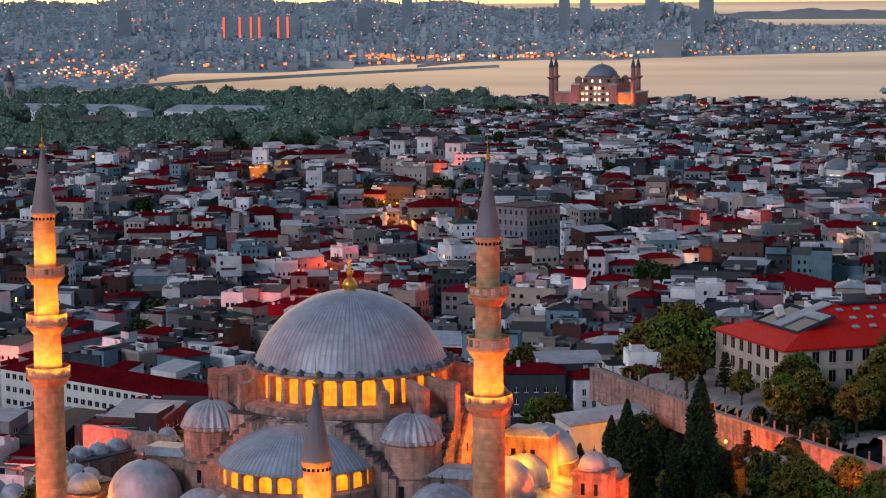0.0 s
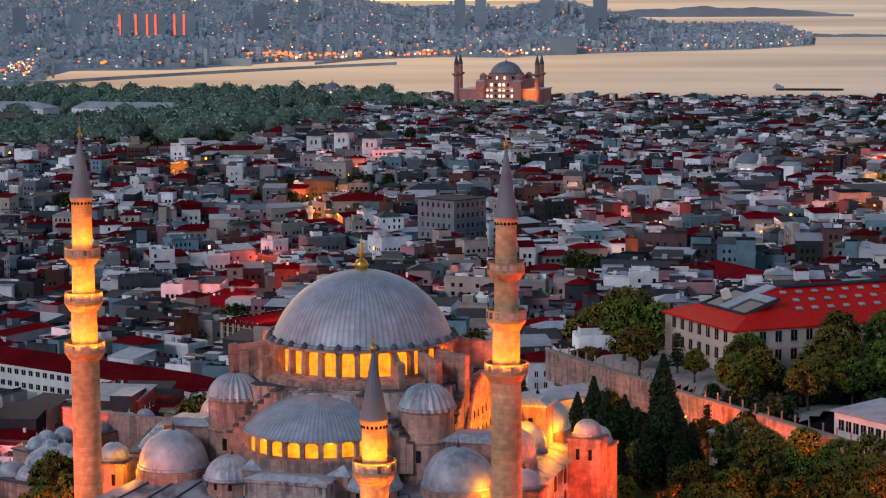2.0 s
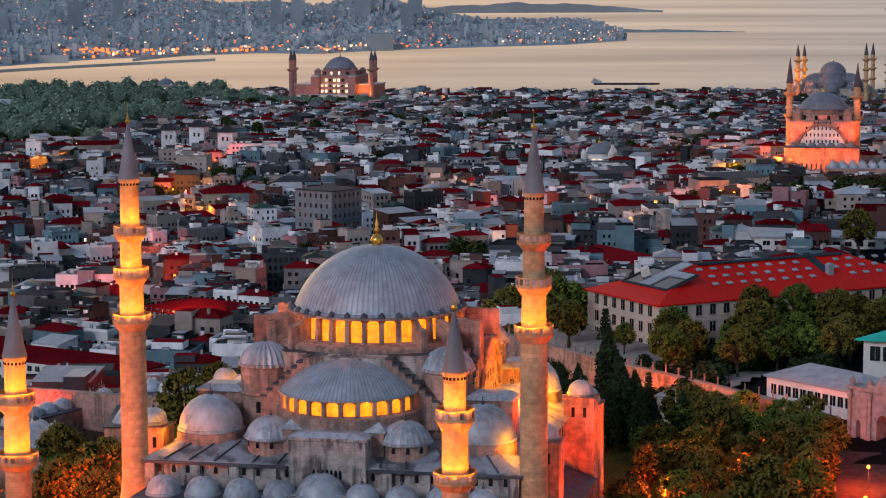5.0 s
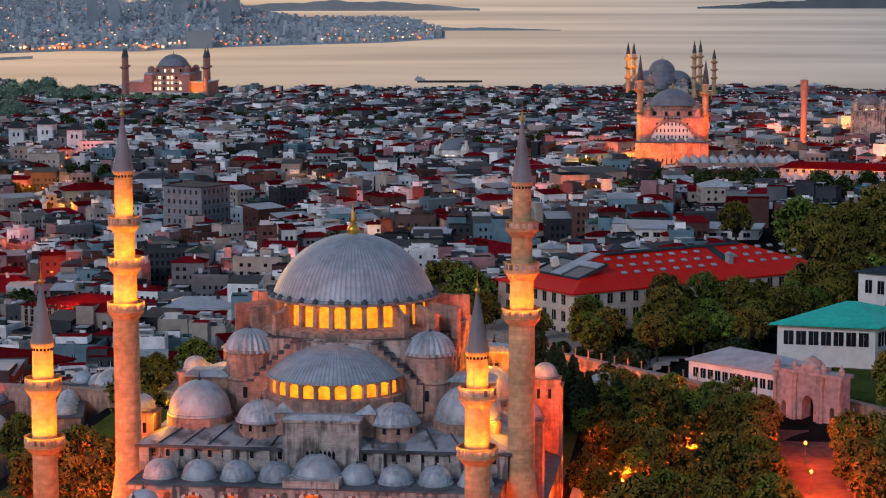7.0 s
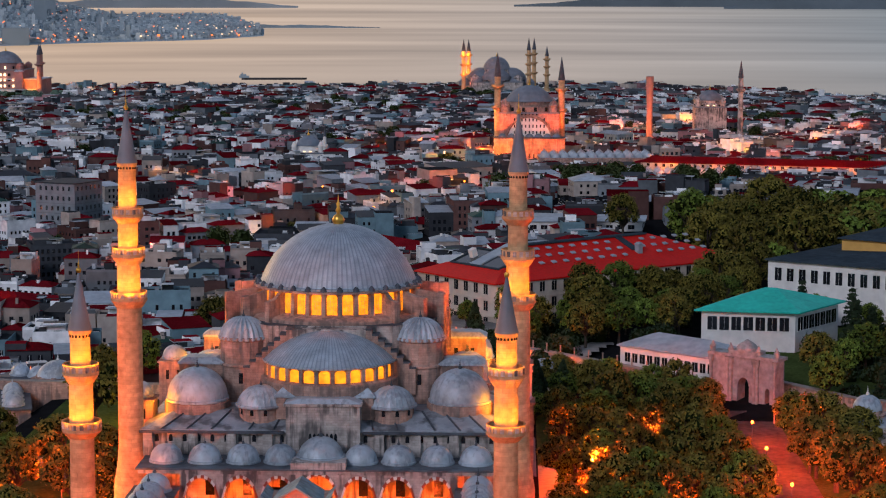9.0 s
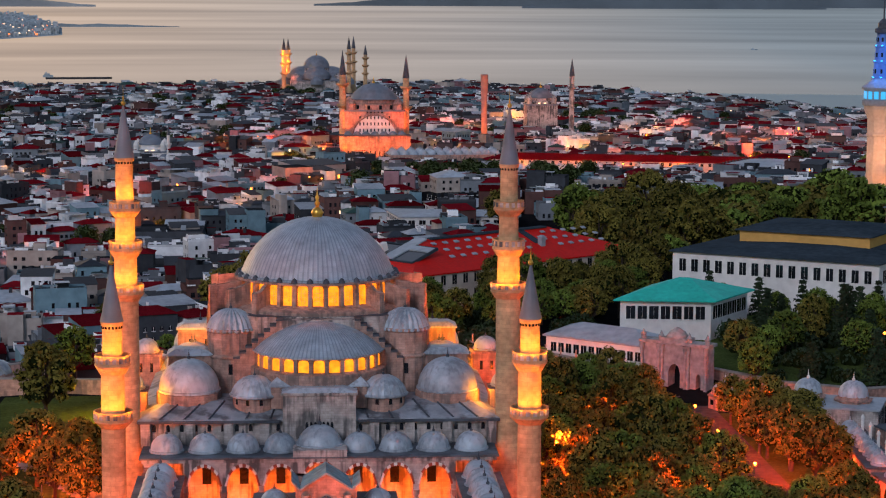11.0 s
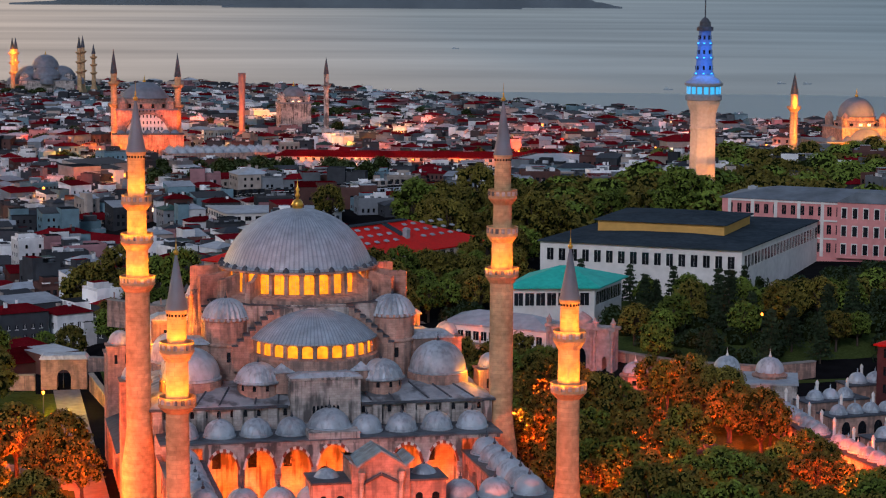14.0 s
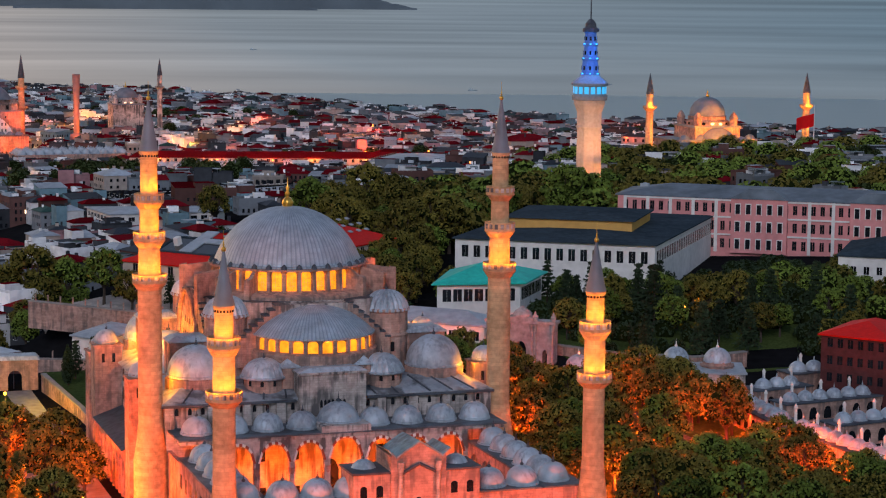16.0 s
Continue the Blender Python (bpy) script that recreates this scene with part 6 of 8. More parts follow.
for x, y in ((-388, 982), (-366, 974), (-344, 966)):
    zz = ground_z(x, y)
    block("school_tower", [(x - 5, y - 5), (x + 5, y - 5), (x + 5, y + 5), (x - 5, y + 5)], zz, 8 if x != -366 else 11, CITY_WALLS[1], SLATE, "square pale tower with a flared pyramid roof", "tower", ridge=4, floors=3, pitch=3, win=(1.2, 2.6), eave=1.5, inset=0.5)
block("market_hall", [(60, 470), (150, 520), (140, 545), (48, 500)], ground_z(100, 510), 6.5, WHITE_WALL, PALE_ROOF, "long low market hall with a pale sheet roof", ridge=1.5, floors=1, pitch=4, win=(2.2, 1.8))
block("arched_school", [(182, 560), (212, 540), (238, 580), (208, 600)], ground_z(205, 570), 16, WHITE_WALL, PALE_ROOF, "white school with tall arched openings", ridge=2, floors=2, pitch=4, win=(2.2, 3.4))
block("bazaar_office", [(95, 705), (330, 640), (333, 650), (98, 715)], ground_z(200, 680), 8, CITY_WALLS[2], RED_TILE, "long low bazaar range with a red roof", ridge=3, floors=2, pitch=4, win=(1.4, 1.6), faces=(0,))
for x0, y0, x1, y1 in ((-202, 580, -148, 635), (-214, 204, -116, 250), (-176, 315, -115, 366), (-395, 960, -326, 1012), (46, 468, 152, 547), (180, 538, 240, 602), (90, 638, 335, 716), (-45, 405, 12, 476)):
    keep_free(x0, y0, x1, y1)

# covered bazaar: two fields of small pale domes on low halls
for cx, cy, nx, ny, ang in ((75, 778, 12, 4, 4), (122, 672, 15, 3, 3)):
    zz = ground_z(cx, cy)
    hall_b = thing("bazaar_hall", cx, cy, zz, "low stone bazaar hall under rows of small pale domes", "market hall", turn=ang)
    b = Build()
    b.box(-nx * 2.6, -ny * 3.0, -6, nx * 2.6, ny * 3.0, 5.5 - zz, 0, 1)
    part("wall", b, [STONE, LEAD], hall_b)
    for i in range(nx):
        for j in range(ny):
            b = Build()
            x, y = (i - (nx - 1) / 2) * 5.0, (j - (ny - 1) / 2) * 5.6
            b.lathe([(2.3, 5.4 - zz), (2.3, 6.0 - zz)] + cap_profile(2.2, 6.0 - zz, 8.0 - zz, 5), 12, x, y)
            b.lathe([(0.5, 7.9 - zz), (0.5, 8.6 - zz), (0.05, 8.9 - zz)], 6, x, y)
            part("dome", b, PALE_ROOF, hall_b, smooth=40)
    keep_free(cx - nx * 2.9, cy - ny * 3.4, cx + nx * 2.9, cy + ny * 3.4)
    for k in range(4):
        lamp(cx - nx * 2 + k * nx * 1.5, cy - ny * 3 - 12, zz + 7, 9000, (1.0, 0.16, 0.04))


# ---- walls, gates and domed courts round the mosque ----
def stone_wall(pts, tops, thick, label, deep=7.0, posts=0.0, mat=None):
    w = thing("boundary_wall", pts[0][0], pts[0][1], 0, label, "wall", "boundary walls")
    for (p, q), (za, zb) in zip(zip(pts[:-1], pts[1:]), zip(tops[:-1], tops[1:])):
        b = Build()
        L = math.dist(p, q)
        nx, ny = -(q[1] - p[1]) / L * thick / 2, (q[0] - p[0]) / L * thick / 2
        base = [(p[0] - nx, p[1] - ny), (q[0] - nx, q[1] - ny), (q[0] + nx, q[1] + ny), (p[0] + nx, p[1] + ny)]
        base = [(x - pts[0][0], y - pts[0][1]) for x, y in base]
        k = len(b.v)
        b.prism(base, min(za, zb) - deep, za)
        for i in (5, 6):
            b.v[k + i] = (*b.v[k + i][:2], zb)
        part("wall_run", b, mat or STONE, w)
        b = Build()
        base = [((x - (p[0] + q[0]) / 2 + pts[0][0]) * 1.0 + (p[0] + q[0]) / 2 - pts[0][0], y) for x, y in base]
        k = len(b.v)
        b.prism([(x + (nx if i in (2, 3) else -nx) * 0.35, y + (ny if i in (2, 3) else -ny) * 0.35) for i, (x, y) in enumerate(base)], za, za + 0.3)
        for i in (1, 2):
            b.v[k + i] = (*b.v[k + i][:2], zb)
        for i in (5, 6):
            b.v[k + i] = (*b.v[k + i][:2], zb + 0.3)
        part("coping", b, PAVING, w)
        if posts:
            n = int(L / posts)
            for i in range(n):
                t = (i + 0.5) / n
                b = Build()
                b.box(-0.17, -0.17, 0, 0.17, 0.17, 1.8)
                b.box(-0.22, -0.22, 1.8, 0.22, 0.22, 1.95)
                part("post", b, STONE, w, at=pose(p[0] + (q[0] - p[0]) * t - pts[0][0], p[1] + (q[1] - p[1]) * t - pts[0][1], za + (zb - za) * t + 0.25))
    return w


stone_wall([(-23, 197), (18, 154), (57, 116), (73, 97)], [9.0, 8.6, 8.2, 8.0], 1.3, "high rubble retaining wall with pale coping and posts", posts=4.2)
stone_wall([(90, 99), (105, 82), (121, 74), (136, 78)], [8.0, 7.4, 7.2, 7.2], 1.2, "rough stone garden wall lit orange")
stone_wall([(-33.5, 94), (-30, 60), (-29.5, 40)], [7.0, 5.4, 5.0], 0.9, "stone yard wall beside the paved lane", deep=4)
stone_wall([(-46, 97), (-75, 105), (-120, 128)], [6.5, 5.5, 2.0], 0.9, "old stone yard wall", deep=7)
stone_wall([(-12, 140), (-60, 165), (-105, 150)], [1.5, 0.5, -3.0], 0.9, "stone terrace wall with posts", deep=6, posts=9)

# ornate gate of pale stone
g = thing("monumental_gate", 82, 92, 3, "ornate pale stone gate with a tall arch and oval crest", "gate", turn=-38)
b = Build()
fx = lambda s, off, z: (s, off, z)
arcade_wall(b, fx, -8.5, 8.5, 0, 11.5, [(-6.8, -5.6, 4.2, 5.2), (-1.5, 1.5, 5.0, 7.0), (5.6, 6.8, 4.2, 5.2)], 3.2)
GATE_STONE = material("weathered_gate_marble", (0.33, 0.325, 0.32), 0.8, spread=0.45, grain=0.9, stain=0.2, bump=0.3)
part("gate_wall", b, GATE_STONE, g)
b = Build()
b.box(-9, -0.6, 11.5, 9, 3.8, 12.2)
b.box(-3.4, -0.5, 12.2, 3.4, 3.6, 13.0)
b.lathe([(2.4, 13.0), (2.4, 13.6), (1.9, 14.3), (0.8, 15.0), (0.2, 15.4)], 16, 0, 1.5)
for x in (-8.2, -3.6, 3.6, 8.2):
    b.lathe([(0.6, 12.2), (0.6, 13.0), (0.75, 13.2), (0.35, 13.8), (0.1, 14.5)], 10, x, 0.4)
part("cornice", b, GATE_STONE, g, smooth=30)
for x in (-8.2, -3.8, -3.0, 3.0, 3.8, 8.2):
    b = Build()
    b.lathe([(0.55, 0), (0.55, 1.0), (0.4, 1.2), (0.36, 9.6), (0.6, 10.4), (0.6, 11.4)], 12, x, -0.45)
    part("column", b, GATE_STONE, g, smooth=35)

# small arched gate on the lane side
g = thing("arched_gate", -39.5, 97, 3, "plain stone gatehouse with a pointed arch", "gate", turn=-6)
b = Build()
arcade_wall(b, lambda s, off, z: (s, off, z), -5.2, 5.2, -2, 7.0, [(-1.6, 1.6, 3.0, 4.6)], 5.0)
part("gate_wall", b, STONE, g)
b = Build()
b.prism([(-5.6, -0.4), (5.6, -0.4), (5.6, 5.4), (-5.6, 5.4)], 7.0, 7.9, cap=0.15)
part("gate_roof", b, LEAD, g)

# tombs and a kiosk
def tomb(x, y, z, r, wall, top, label, lit=False):
    t = thing("tomb", x, y, z, label, "tomb", "tombs beside the mosque")
    b = Build()
    b.lathe([(r * 1.25, -2), (r * 1.25, wall - z), (r * 1.35, wall - z + 0.3), (r * 1.1, wall - z + 0.5), (r * 1.02, wall - z + 1.2)], 8)
    part("wall", b, STONE, t)
    for i in range(8):
        a = 2 * math.pi * (i + 0.5) / 8
        b = Build()
        c, s = math.cos(a) * r * 1.17, math.sin(a) * r * 1.17
        b.box(c - 0.5, s - 0.08, (wall - z) * 0.4, c + 0.5, s + 0.08, (wall - z) * 0.8, turn=a + math.pi / 2)
        part("window", b, DARK_GLASS, t)
    b = Build()
    b.lathe(cap_profile(r, wall - z + 1.0, top - z), 32, ribs=2, rib=0.04)
    d = part("dome", b, LEAD, t, smooth=35)
    b = Build()
    finial(b, 0, 0, top - z, 0.5)
    part("finial", b, WHITE_WALL, d, smooth=50)


tomb(101.4, 43.8, 3, 2.9, 11.6, 15.6, "octagonal tomb under a grey lead dome")
tomb(110.0, 40.3, 3, 3.1, 11.4, 15.6, "octagonal tomb under a grey lead dome")
tomb(90.5, 75.0, 3, 3.0, 5.8, 9.2, "low octagonal kiosk under a reddish lead cap")
tomb(153, 49, 4, 4.8, 10.0, 15.5, "square tomb hall with a large lead dome")

# domed schools on the right: wings of small domes with white chimneys
def dome_wing(x0, y0, x1, y1, z, wall, step, r, label, width=6.0, chimneys=True):
    L = math.dist((x0, y0), (x1, y1))
    w = thing("domed_wing", (x0 + x1) / 2, (y0 + y1) / 2, z, label, "school wing", "wings of the domed schools", turn=math.degrees(math.atan2(y1 - y0, x1 - x0)))
    b = Build()
    b.box(-L / 2, -width / 2, -3, L / 2, width / 2, wall - z)
    part("wall", b, STONE, w)
    b = Build()
    b.box(-L / 2 - 0.3, -width / 2 - 0.3, wall - z, L / 2 + 0.3, width / 2 + 0.3, wall - z + 0.3)
    part("roof", b, LEAD_DARK, w)
    n = max(1, int(L / step))
    for i in range(n):
        x = (i - (n - 1) / 2) * step
        b = Build()
        b.lathe([(r * 1.12, wall - z + 0.2), (r * 1.12, wall - z + 0.7), (r, wall - z + 0.75)] + cap_profile(r, wall - z + 0.75, wall - z + 0.75 + r * 0.9, 8)[1:], 20, x, 0, ribs=2, rib=0.03)
        b.lathe([(0.12, wall - z + 0.7 + r * 0.88), (0.18, wall - z + 1.0 + r * 0.9), (0.02, wall - z + 1.7 + r * 0.9)], 6, x, 0)
        part("dome", b, LEAD, w, smooth=35)
        if chimneys and i % 2 == 0:
            b = Build()
            b.lathe([(0.32, wall - z), (0.32, wall - z + 3.0), (0.42, wall - z + 3.1), (0.36, wall - z + 3.5), (0.05, wall - z + 4.0)], 8, x + step * 0.5, width * 0.36)
            part("chimney", b, WHITE_WALL, w, "white stone chimney", smooth=40)
    for i in range(n):
        x = (i - (n - 1) / 2) * step
        b = Build()
        b.face([(x + u, -width / 2 - 0.03, q) for u, q in arch_points(-1.0, 1.0, 0.6, 2.2, 3.3, 6)])
        part("window", b, DARK_GLASS, w)
    return w


for args in ((106.5, 31, 104, -5, 3, 7.4, 3.9, 1.75), (104, -8, 107, -46, 3, 7.2, 3.9, 1.75), (113, 30, 128, 33, 3, 7.6, 3.9, 1.75), (128, 42, 148, 44, 3, 8.6, 4.4, 2.0), (112, -8, 150, -2, 3, 7.4, 3.9, 1.75),
             (113, 16, 150, 22, 3, 7.2, 3.9, 1.7), (112, -46, 152, -40, 3, 7.2, 3.9, 1.75), (118, -26, 150, -22, 3, 7.0, 3.9, 1.7)):
    dome_wing(*args, "low stone school wing under a row of lead domes with chimneys")
# domed charity kitchen on the other flank
for args in ((-100, 134, -112, 100, -8, -0.5, 5.0, 2.2), (-92, 86, -112, 96, -8, 0.0, 5.0, 2.2), (-84, 60, -108, 68, -7, 1.2, 5.5, 2.5), (-80, 88, -86, 112, -6, 2.0, 5.0, 2.3), (-92, 130, -74, 122, -6, 2.5, 5.2, 2.4), (-100, 52, -124, 60, -9, 0.0, 5.5, 2.5)):
    dome_wing(*args, "low stone kitchen wing under grey lead domes", width=7.5, chimneys=False)
tomb(-76, 116, -4, 5.0, 4.0, 8.6, "square kitchen hall under a broad lead dome")
tomb(-92, 68, -5, 4.6, 2.6, 6.8, "square kitchen hall under a broad lead dome")

# paved lane, lawns and the red-lit avenue
def sheet(name, pts, mat, label, lift=0.06, step=4.0):
    xs0, xs1 = min(p[0] for p in pts), max(p[0] for p in pts)
    ys0, ys1 = min(p[1] for p in pts), max(p[1] for p in pts)
    b = Build()

    def inside(x, y):
        c = False
        for (xa, ya), (xb, yb) in zip(pts, pts[1:] + pts[:1]):
            if (ya > y) != (yb > y) and x < (xb - xa) * (y - ya) / (yb - ya) + xa:
                c = not c
        return c
    nx, ny = int((xs1 - xs0) / step) + 1, int((ys1 - ys0) / step) + 1
    for i in range(nx):
        for j in range(ny):
            x, y = xs0 + i * step, ys0 + j * step
            if inside(x + step / 2, y + step / 2):
                b.face([(u, v, ground_z(u, v) + lift) for u, v in ((x, y), (x + step, y), (x + step, y + step), (x, y + step))])
    return tagged(part(name, b, mat), label, name.split("_")[0], kind="structure")


sheet("lawn_west", [(-70, -60), (-36, -60), (-36, 92), (-70, 98)], GRASS, "mown lawn round the mosque", 0.05)
sheet("lawn_east", [(36, -90), (104, -90), (104, 70), (74, 85), (36, 110)], GRASS, "shaded lawn under trees", 0.05)
sheet("lawn_south", [(-30, 36), (36, 36), (36, 130), (-20, 150), (-30, 120)], GRASS, "graveyard lawn behind the mosque", 0.05)
sheet("lawn_garden", [(94, 80), (246, 46), (262, 178), (205, 200), (150, 158), (100, 190), (90, 130)], GRASS, "dark garden lawn under conifers and shrubs", 0.05)
sheet("lane_west", [(-42, -20), (-36, -20), (-35.5, 96), (-41.5, 96)], PAVING, "pale stone-paved lane", 0.10, 1.0)
sheet("path_west", [(-66, 40), (-63, 38), (-40, -2), (-43, -4)], PAVING, "pale gravel path across the lawn", 0.12, 1.0)
sheet("plaza_south", [(-18, 205), (20, 165), (50, 135), (56, 150), (24, 212), (-4, 232)], PAVING, "grey paved forecourt under tall trees", 0.10, 2.0)
sheet("avenue_east", [(74, -90), (86, -90), (89, 82), (75, 84)], ASPHALT, "paved avenue lit red by street lamps", 0.10, 2.0)
sheet("walk_east", [(36, -95), (46, -95), (45, 30), (36, 34)], PAVING, "paved walk along the mosque", 0.10, 2.0)


# ---- trees ----
def leaf(b, p, s, rnd, up=0.4, m=0, out=None):
    """One leaf clump: a bent quad; with out it lies along the skin of its crown."""
    if out is None:
        n = Vector((rnd.gauss(0, 1), rnd.gauss(0, 1), rnd.gauss(up, 0.8))).normalized()
    else:
        n = (Vector(out).normalized() + Vector((rnd.gauss(0, 0.42), rnd.gauss(0, 0.42), rnd.gauss(0.15, 0.42)))).normalized()
    u = n.orthogonal().normalized()
    a = rnd.uniform(0, 6.28)
    w = n.cross(u)
    u, w = u * math.cos(a) + w * math.sin(a), w * math.cos(a) - u * math.sin(a)
    p = Vector(p)
    b.face([p - u * s, p - w * s * 0.6 + n * s * 0.15, p + u * s, p + w * s * 0.6 + n * s * 0.15], m)


def tree_data(seed, h, r, leaves=900, kind="broad"):
    rnd = random.Random(seed)
    t, c = Build(), Build()
    if kind == "cypress":
        t.tube((0, 0, -0.5), (0, 0, h * 0.9), 0.25, 0.05, 6)
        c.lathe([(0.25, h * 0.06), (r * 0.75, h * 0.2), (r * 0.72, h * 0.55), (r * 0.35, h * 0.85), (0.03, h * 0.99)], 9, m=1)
        for _ in range(leaves):
            q = rnd.random() ** 0.9
            z = h * (0.06 + 0.94 * q)
            rr = r * (0.95 if q < 0.55 else 0.95 * (1 - (q - 0.55) / 0.47)) * min(1, 0.4 + q * 4)
            a = rnd.uniform(0, 6.28)
            rr *= rnd.uniform(0.75, 1.12)
            leaf(c, (rr * math.cos(a), rr * math.sin(a), z), rnd.uniform(0.25, 0.5), rnd, 0.6)
    elif kind == "pine":
        t.tube((0, 0, -0.5), (rnd.uniform(-0.4, 0.4), 0, h * 0.95), 0.35, 0.06, 7)
        tiers = 9
        for k in range(tiers):
            z = h * (0.22 + 0.74 * k / (tiers - 1))
            R = r * (1.0 - 0.85 * k / (tiers - 1)) * rnd.uniform(0.8, 1.15)
            arms = 7
            for i in range(arms):
                a = 6.28 * (i + rnd.random() * 0.8) / arms
                e = (R * math.cos(a), R * math.sin(a), z - R * 0.12 + rnd.uniform(-0.4, 0.4))
                t.tube((0, 0, z), e, 0.08, 0.02, 4)
                for _ in range(leaves // (tiers * arms)):
                    q = rnd.uniform(0.15, 1.05)
                    leaf(c, (e[0] * q + rnd.gauss(0, 0.4), e[1] * q + rnd.gauss(0, 0.4), z + (e[2] - z) * q + rnd.gauss(0.1, 0.25)), rnd.uniform(0.3, 0.6), rnd, 0.9)
    else:
        fork = h * rnd.uniform(0.22, 0.3)
        t.tube((0, 0, -0.8), (0.1, 0.1, fork), r * 0.085, r * 0.06, 8)
        n = rnd.randint(26, 32)
        for i in range(n):
            a = 6.28 * i * 0.381966 * 1.0 + rnd.uniform(-0.3, 0.3)
            q = (i + 0.5) / n
            R = r * math.sqrt(max(0, 1 - (q * 1.75 - 0.72) ** 2)) * rnd.uniform(0.55, 0.85)
            z = h * (0.36 + 0.54 * q)
            e = Vector((R * math.cos(a), R * math.sin(a), z))
            mid = Vector((R * 0.4 * math.cos(a), R * 0.4 * math.sin(a), fork + (z - fork) * 0.6))
            t.tube((0.1, 0.1, fork * 0.9), mid, r * 0.04, r * 0.025, 5)
            t.tube(mid, e, r * 0.025, r * 0.008, 5)
            cr = r * rnd.uniform(0.20, 0.34)
            k = len(c.v)
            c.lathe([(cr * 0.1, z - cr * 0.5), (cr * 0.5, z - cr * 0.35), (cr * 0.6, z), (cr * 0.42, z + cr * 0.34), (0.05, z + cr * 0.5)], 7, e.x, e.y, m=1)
            for j in range(k, len(c.v)):
                c.v[j] = tuple(v + rnd.gauss(0, cr * 0.08) for v in c.v[j])
            for _ in range(leaves // n):
                d = Vector((rnd.gauss(0, 1), rnd.gauss(0, 1), rnd.gauss(0.45, 0.8))).normalized() * cr * rnd.uniform(0.62, 1.12)
                leaf(c, e + Vector((d.x, d.y, d.z * 0.8)), rnd.uniform(0.19, 0.44), rnd, 0.9, 0, d)
    return t, c


TREES = {}


def tree_kind(key, seed, h, r, leaves, kind, mat):
    t, c = tree_data(seed, h, r, leaves, kind)
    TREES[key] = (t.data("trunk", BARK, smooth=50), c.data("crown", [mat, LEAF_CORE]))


for i in range(4):
    tree_kind(("green", i), 20 + i, 11.0 + i, 4.6 + 0.3 * i, 2300, "broad", LEAF)
    tree_kind(("olive", i), 40 + i, 12.0 + i, 5.0 + 0.3 * i, 2300, "broad", LEAF_OLIVE)
    tree_kind(("pine", i), 60 + i, 13.0 + i, 3.8, 1500, "pine", LEAF_DARK)
for i in range(2):
    tree_kind(("cypress", i), 80 + i, 13.0 + i, 2.2, 1500, "cypress", LEAF_DARK)
    tree_kind(("street", i), 90 + i, 9.0 + i, 3.8, 420, "broad", LEAF if i else LEAF_OLIVE)
TREE_LABELS = {"green": ("broadleaf tree with a full green crown", "tree"), "olive": ("broadleaf tree with olive-brown spring leaves", "tree"), "pine": ("dark conifer with layered branches", "tree"),
               "cypress": ("slim dark green cypress tree", "tree"), "street": ("small green street tree between houses", "tree")}
trnd = random.Random(5)


def plant(kind, x, y, scale=1.0, z=None, group="trees of the mosque gardens"):
    n = 4 if kind in ("green", "olive", "pine") else 2
    t, c = TREES[(kind, trnd.randrange(n))]
    ob = thing("tree", x, y, ground_z(x, y) if z is None else z, *TREE_LABELS[kind], group, trnd.uniform(0, 360))
    s = scale * trnd.uniform(0.88, 1.12)
    ob.scale = (s, s, s * trnd.uniform(0.92, 1.08))
    part("trunk", t, None, ob)
    part("crown", c, None, ob)
    return ob


def in_library(x, y, r=5.0):
    u, v = (x - 26.7) * math.cos(0.70) + (y - 180.0) * math.sin(0.70), -(x - 26.7) * math.sin(0.70) + (y - 180.0) * math.cos(0.70)
    return -r < u < 90 + r and -r < v < 34.6 + r


def grove(kinds, x0, y0, x1, y1, count, scale=1.0, gap=6.5, avoid=(), group="trees of the mosque gardens"):
    done = []
    for _ in range(count * 12):
        if len(done) >= count:
            break
        x, y = trnd.uniform(x0, x1), trnd.uniform(y0, y1)
        if in_library(x, y) or any(math.dist((x, y), p) < gap * scale for p in done) or any(a < x < c and b_ < y < d for a, b_, c, d in avoid):
            continue
        done.append((x, y))
        plant(trnd.choice(kinds), x, y, scale, group=group)


# between the mosque and the domed schools
grove(("olive", "green", "olive"), 48, -92, 73, 20, 34, 1.0, 7.0)
grove(("olive", "olive", "green"), 47, 20, 72, 82, 16, 0.85, 7.5)
grove(("olive", "olive", "green"), 40, -66, 49, 64, 15, 0.7, 8.0)
grove(("green", "olive"), 88, 26, 98, 66, 5, 0.8, 6.0)
grove(("olive", "green"), 60, 64, 76, 96, 8, 0.8, 5.5)
grove(("green", "olive"), 88, -95, 93, 25, 8, 0.8, 7.0)
grove(("olive", "green"), 76, -95, 88, -32, 9, 0.95, 7.0)
grove(("olive",), 92, 52, 125, 62, 3, 0.5, 6.5)
grove(("green", "olive"), 100, -95, 160, -52, 16, 1.0, 7.5)
for x, y, k in ((94, 31, 1.05), (96, 20, 1.0), (92, 40, 1.0), (98, 35, 0.9), (91, 13, 1.0), (97, 6, 0.95), (92, -2, 1.0), (88, 28, 0.95)):
    plant("olive", x, y, k)
# cypresses and shrubs behind the mosque
for x, y, k in ((3, 124, 0.9), (8, 118, 1.0), (15, 100, 1.0), (18, 103, 1.1), (22, 121, 1.2), (27, 104, 1.1), (30, 82, 1.3), (32.5, 85, 1.2), (28, 78, 1.1), (36, 80, 1.15), (13, 108, 0.9), (0, 104, 0.8), (42, 88, 0.9), (5, 96, 0.8), (24, 72, 0.9), (35, 74, 0.9)):
    plant("cypress", x, y, k)
grove(("olive", "olive", "green"), 38, 84, 60, 112, 7, 0.75, 7.0)
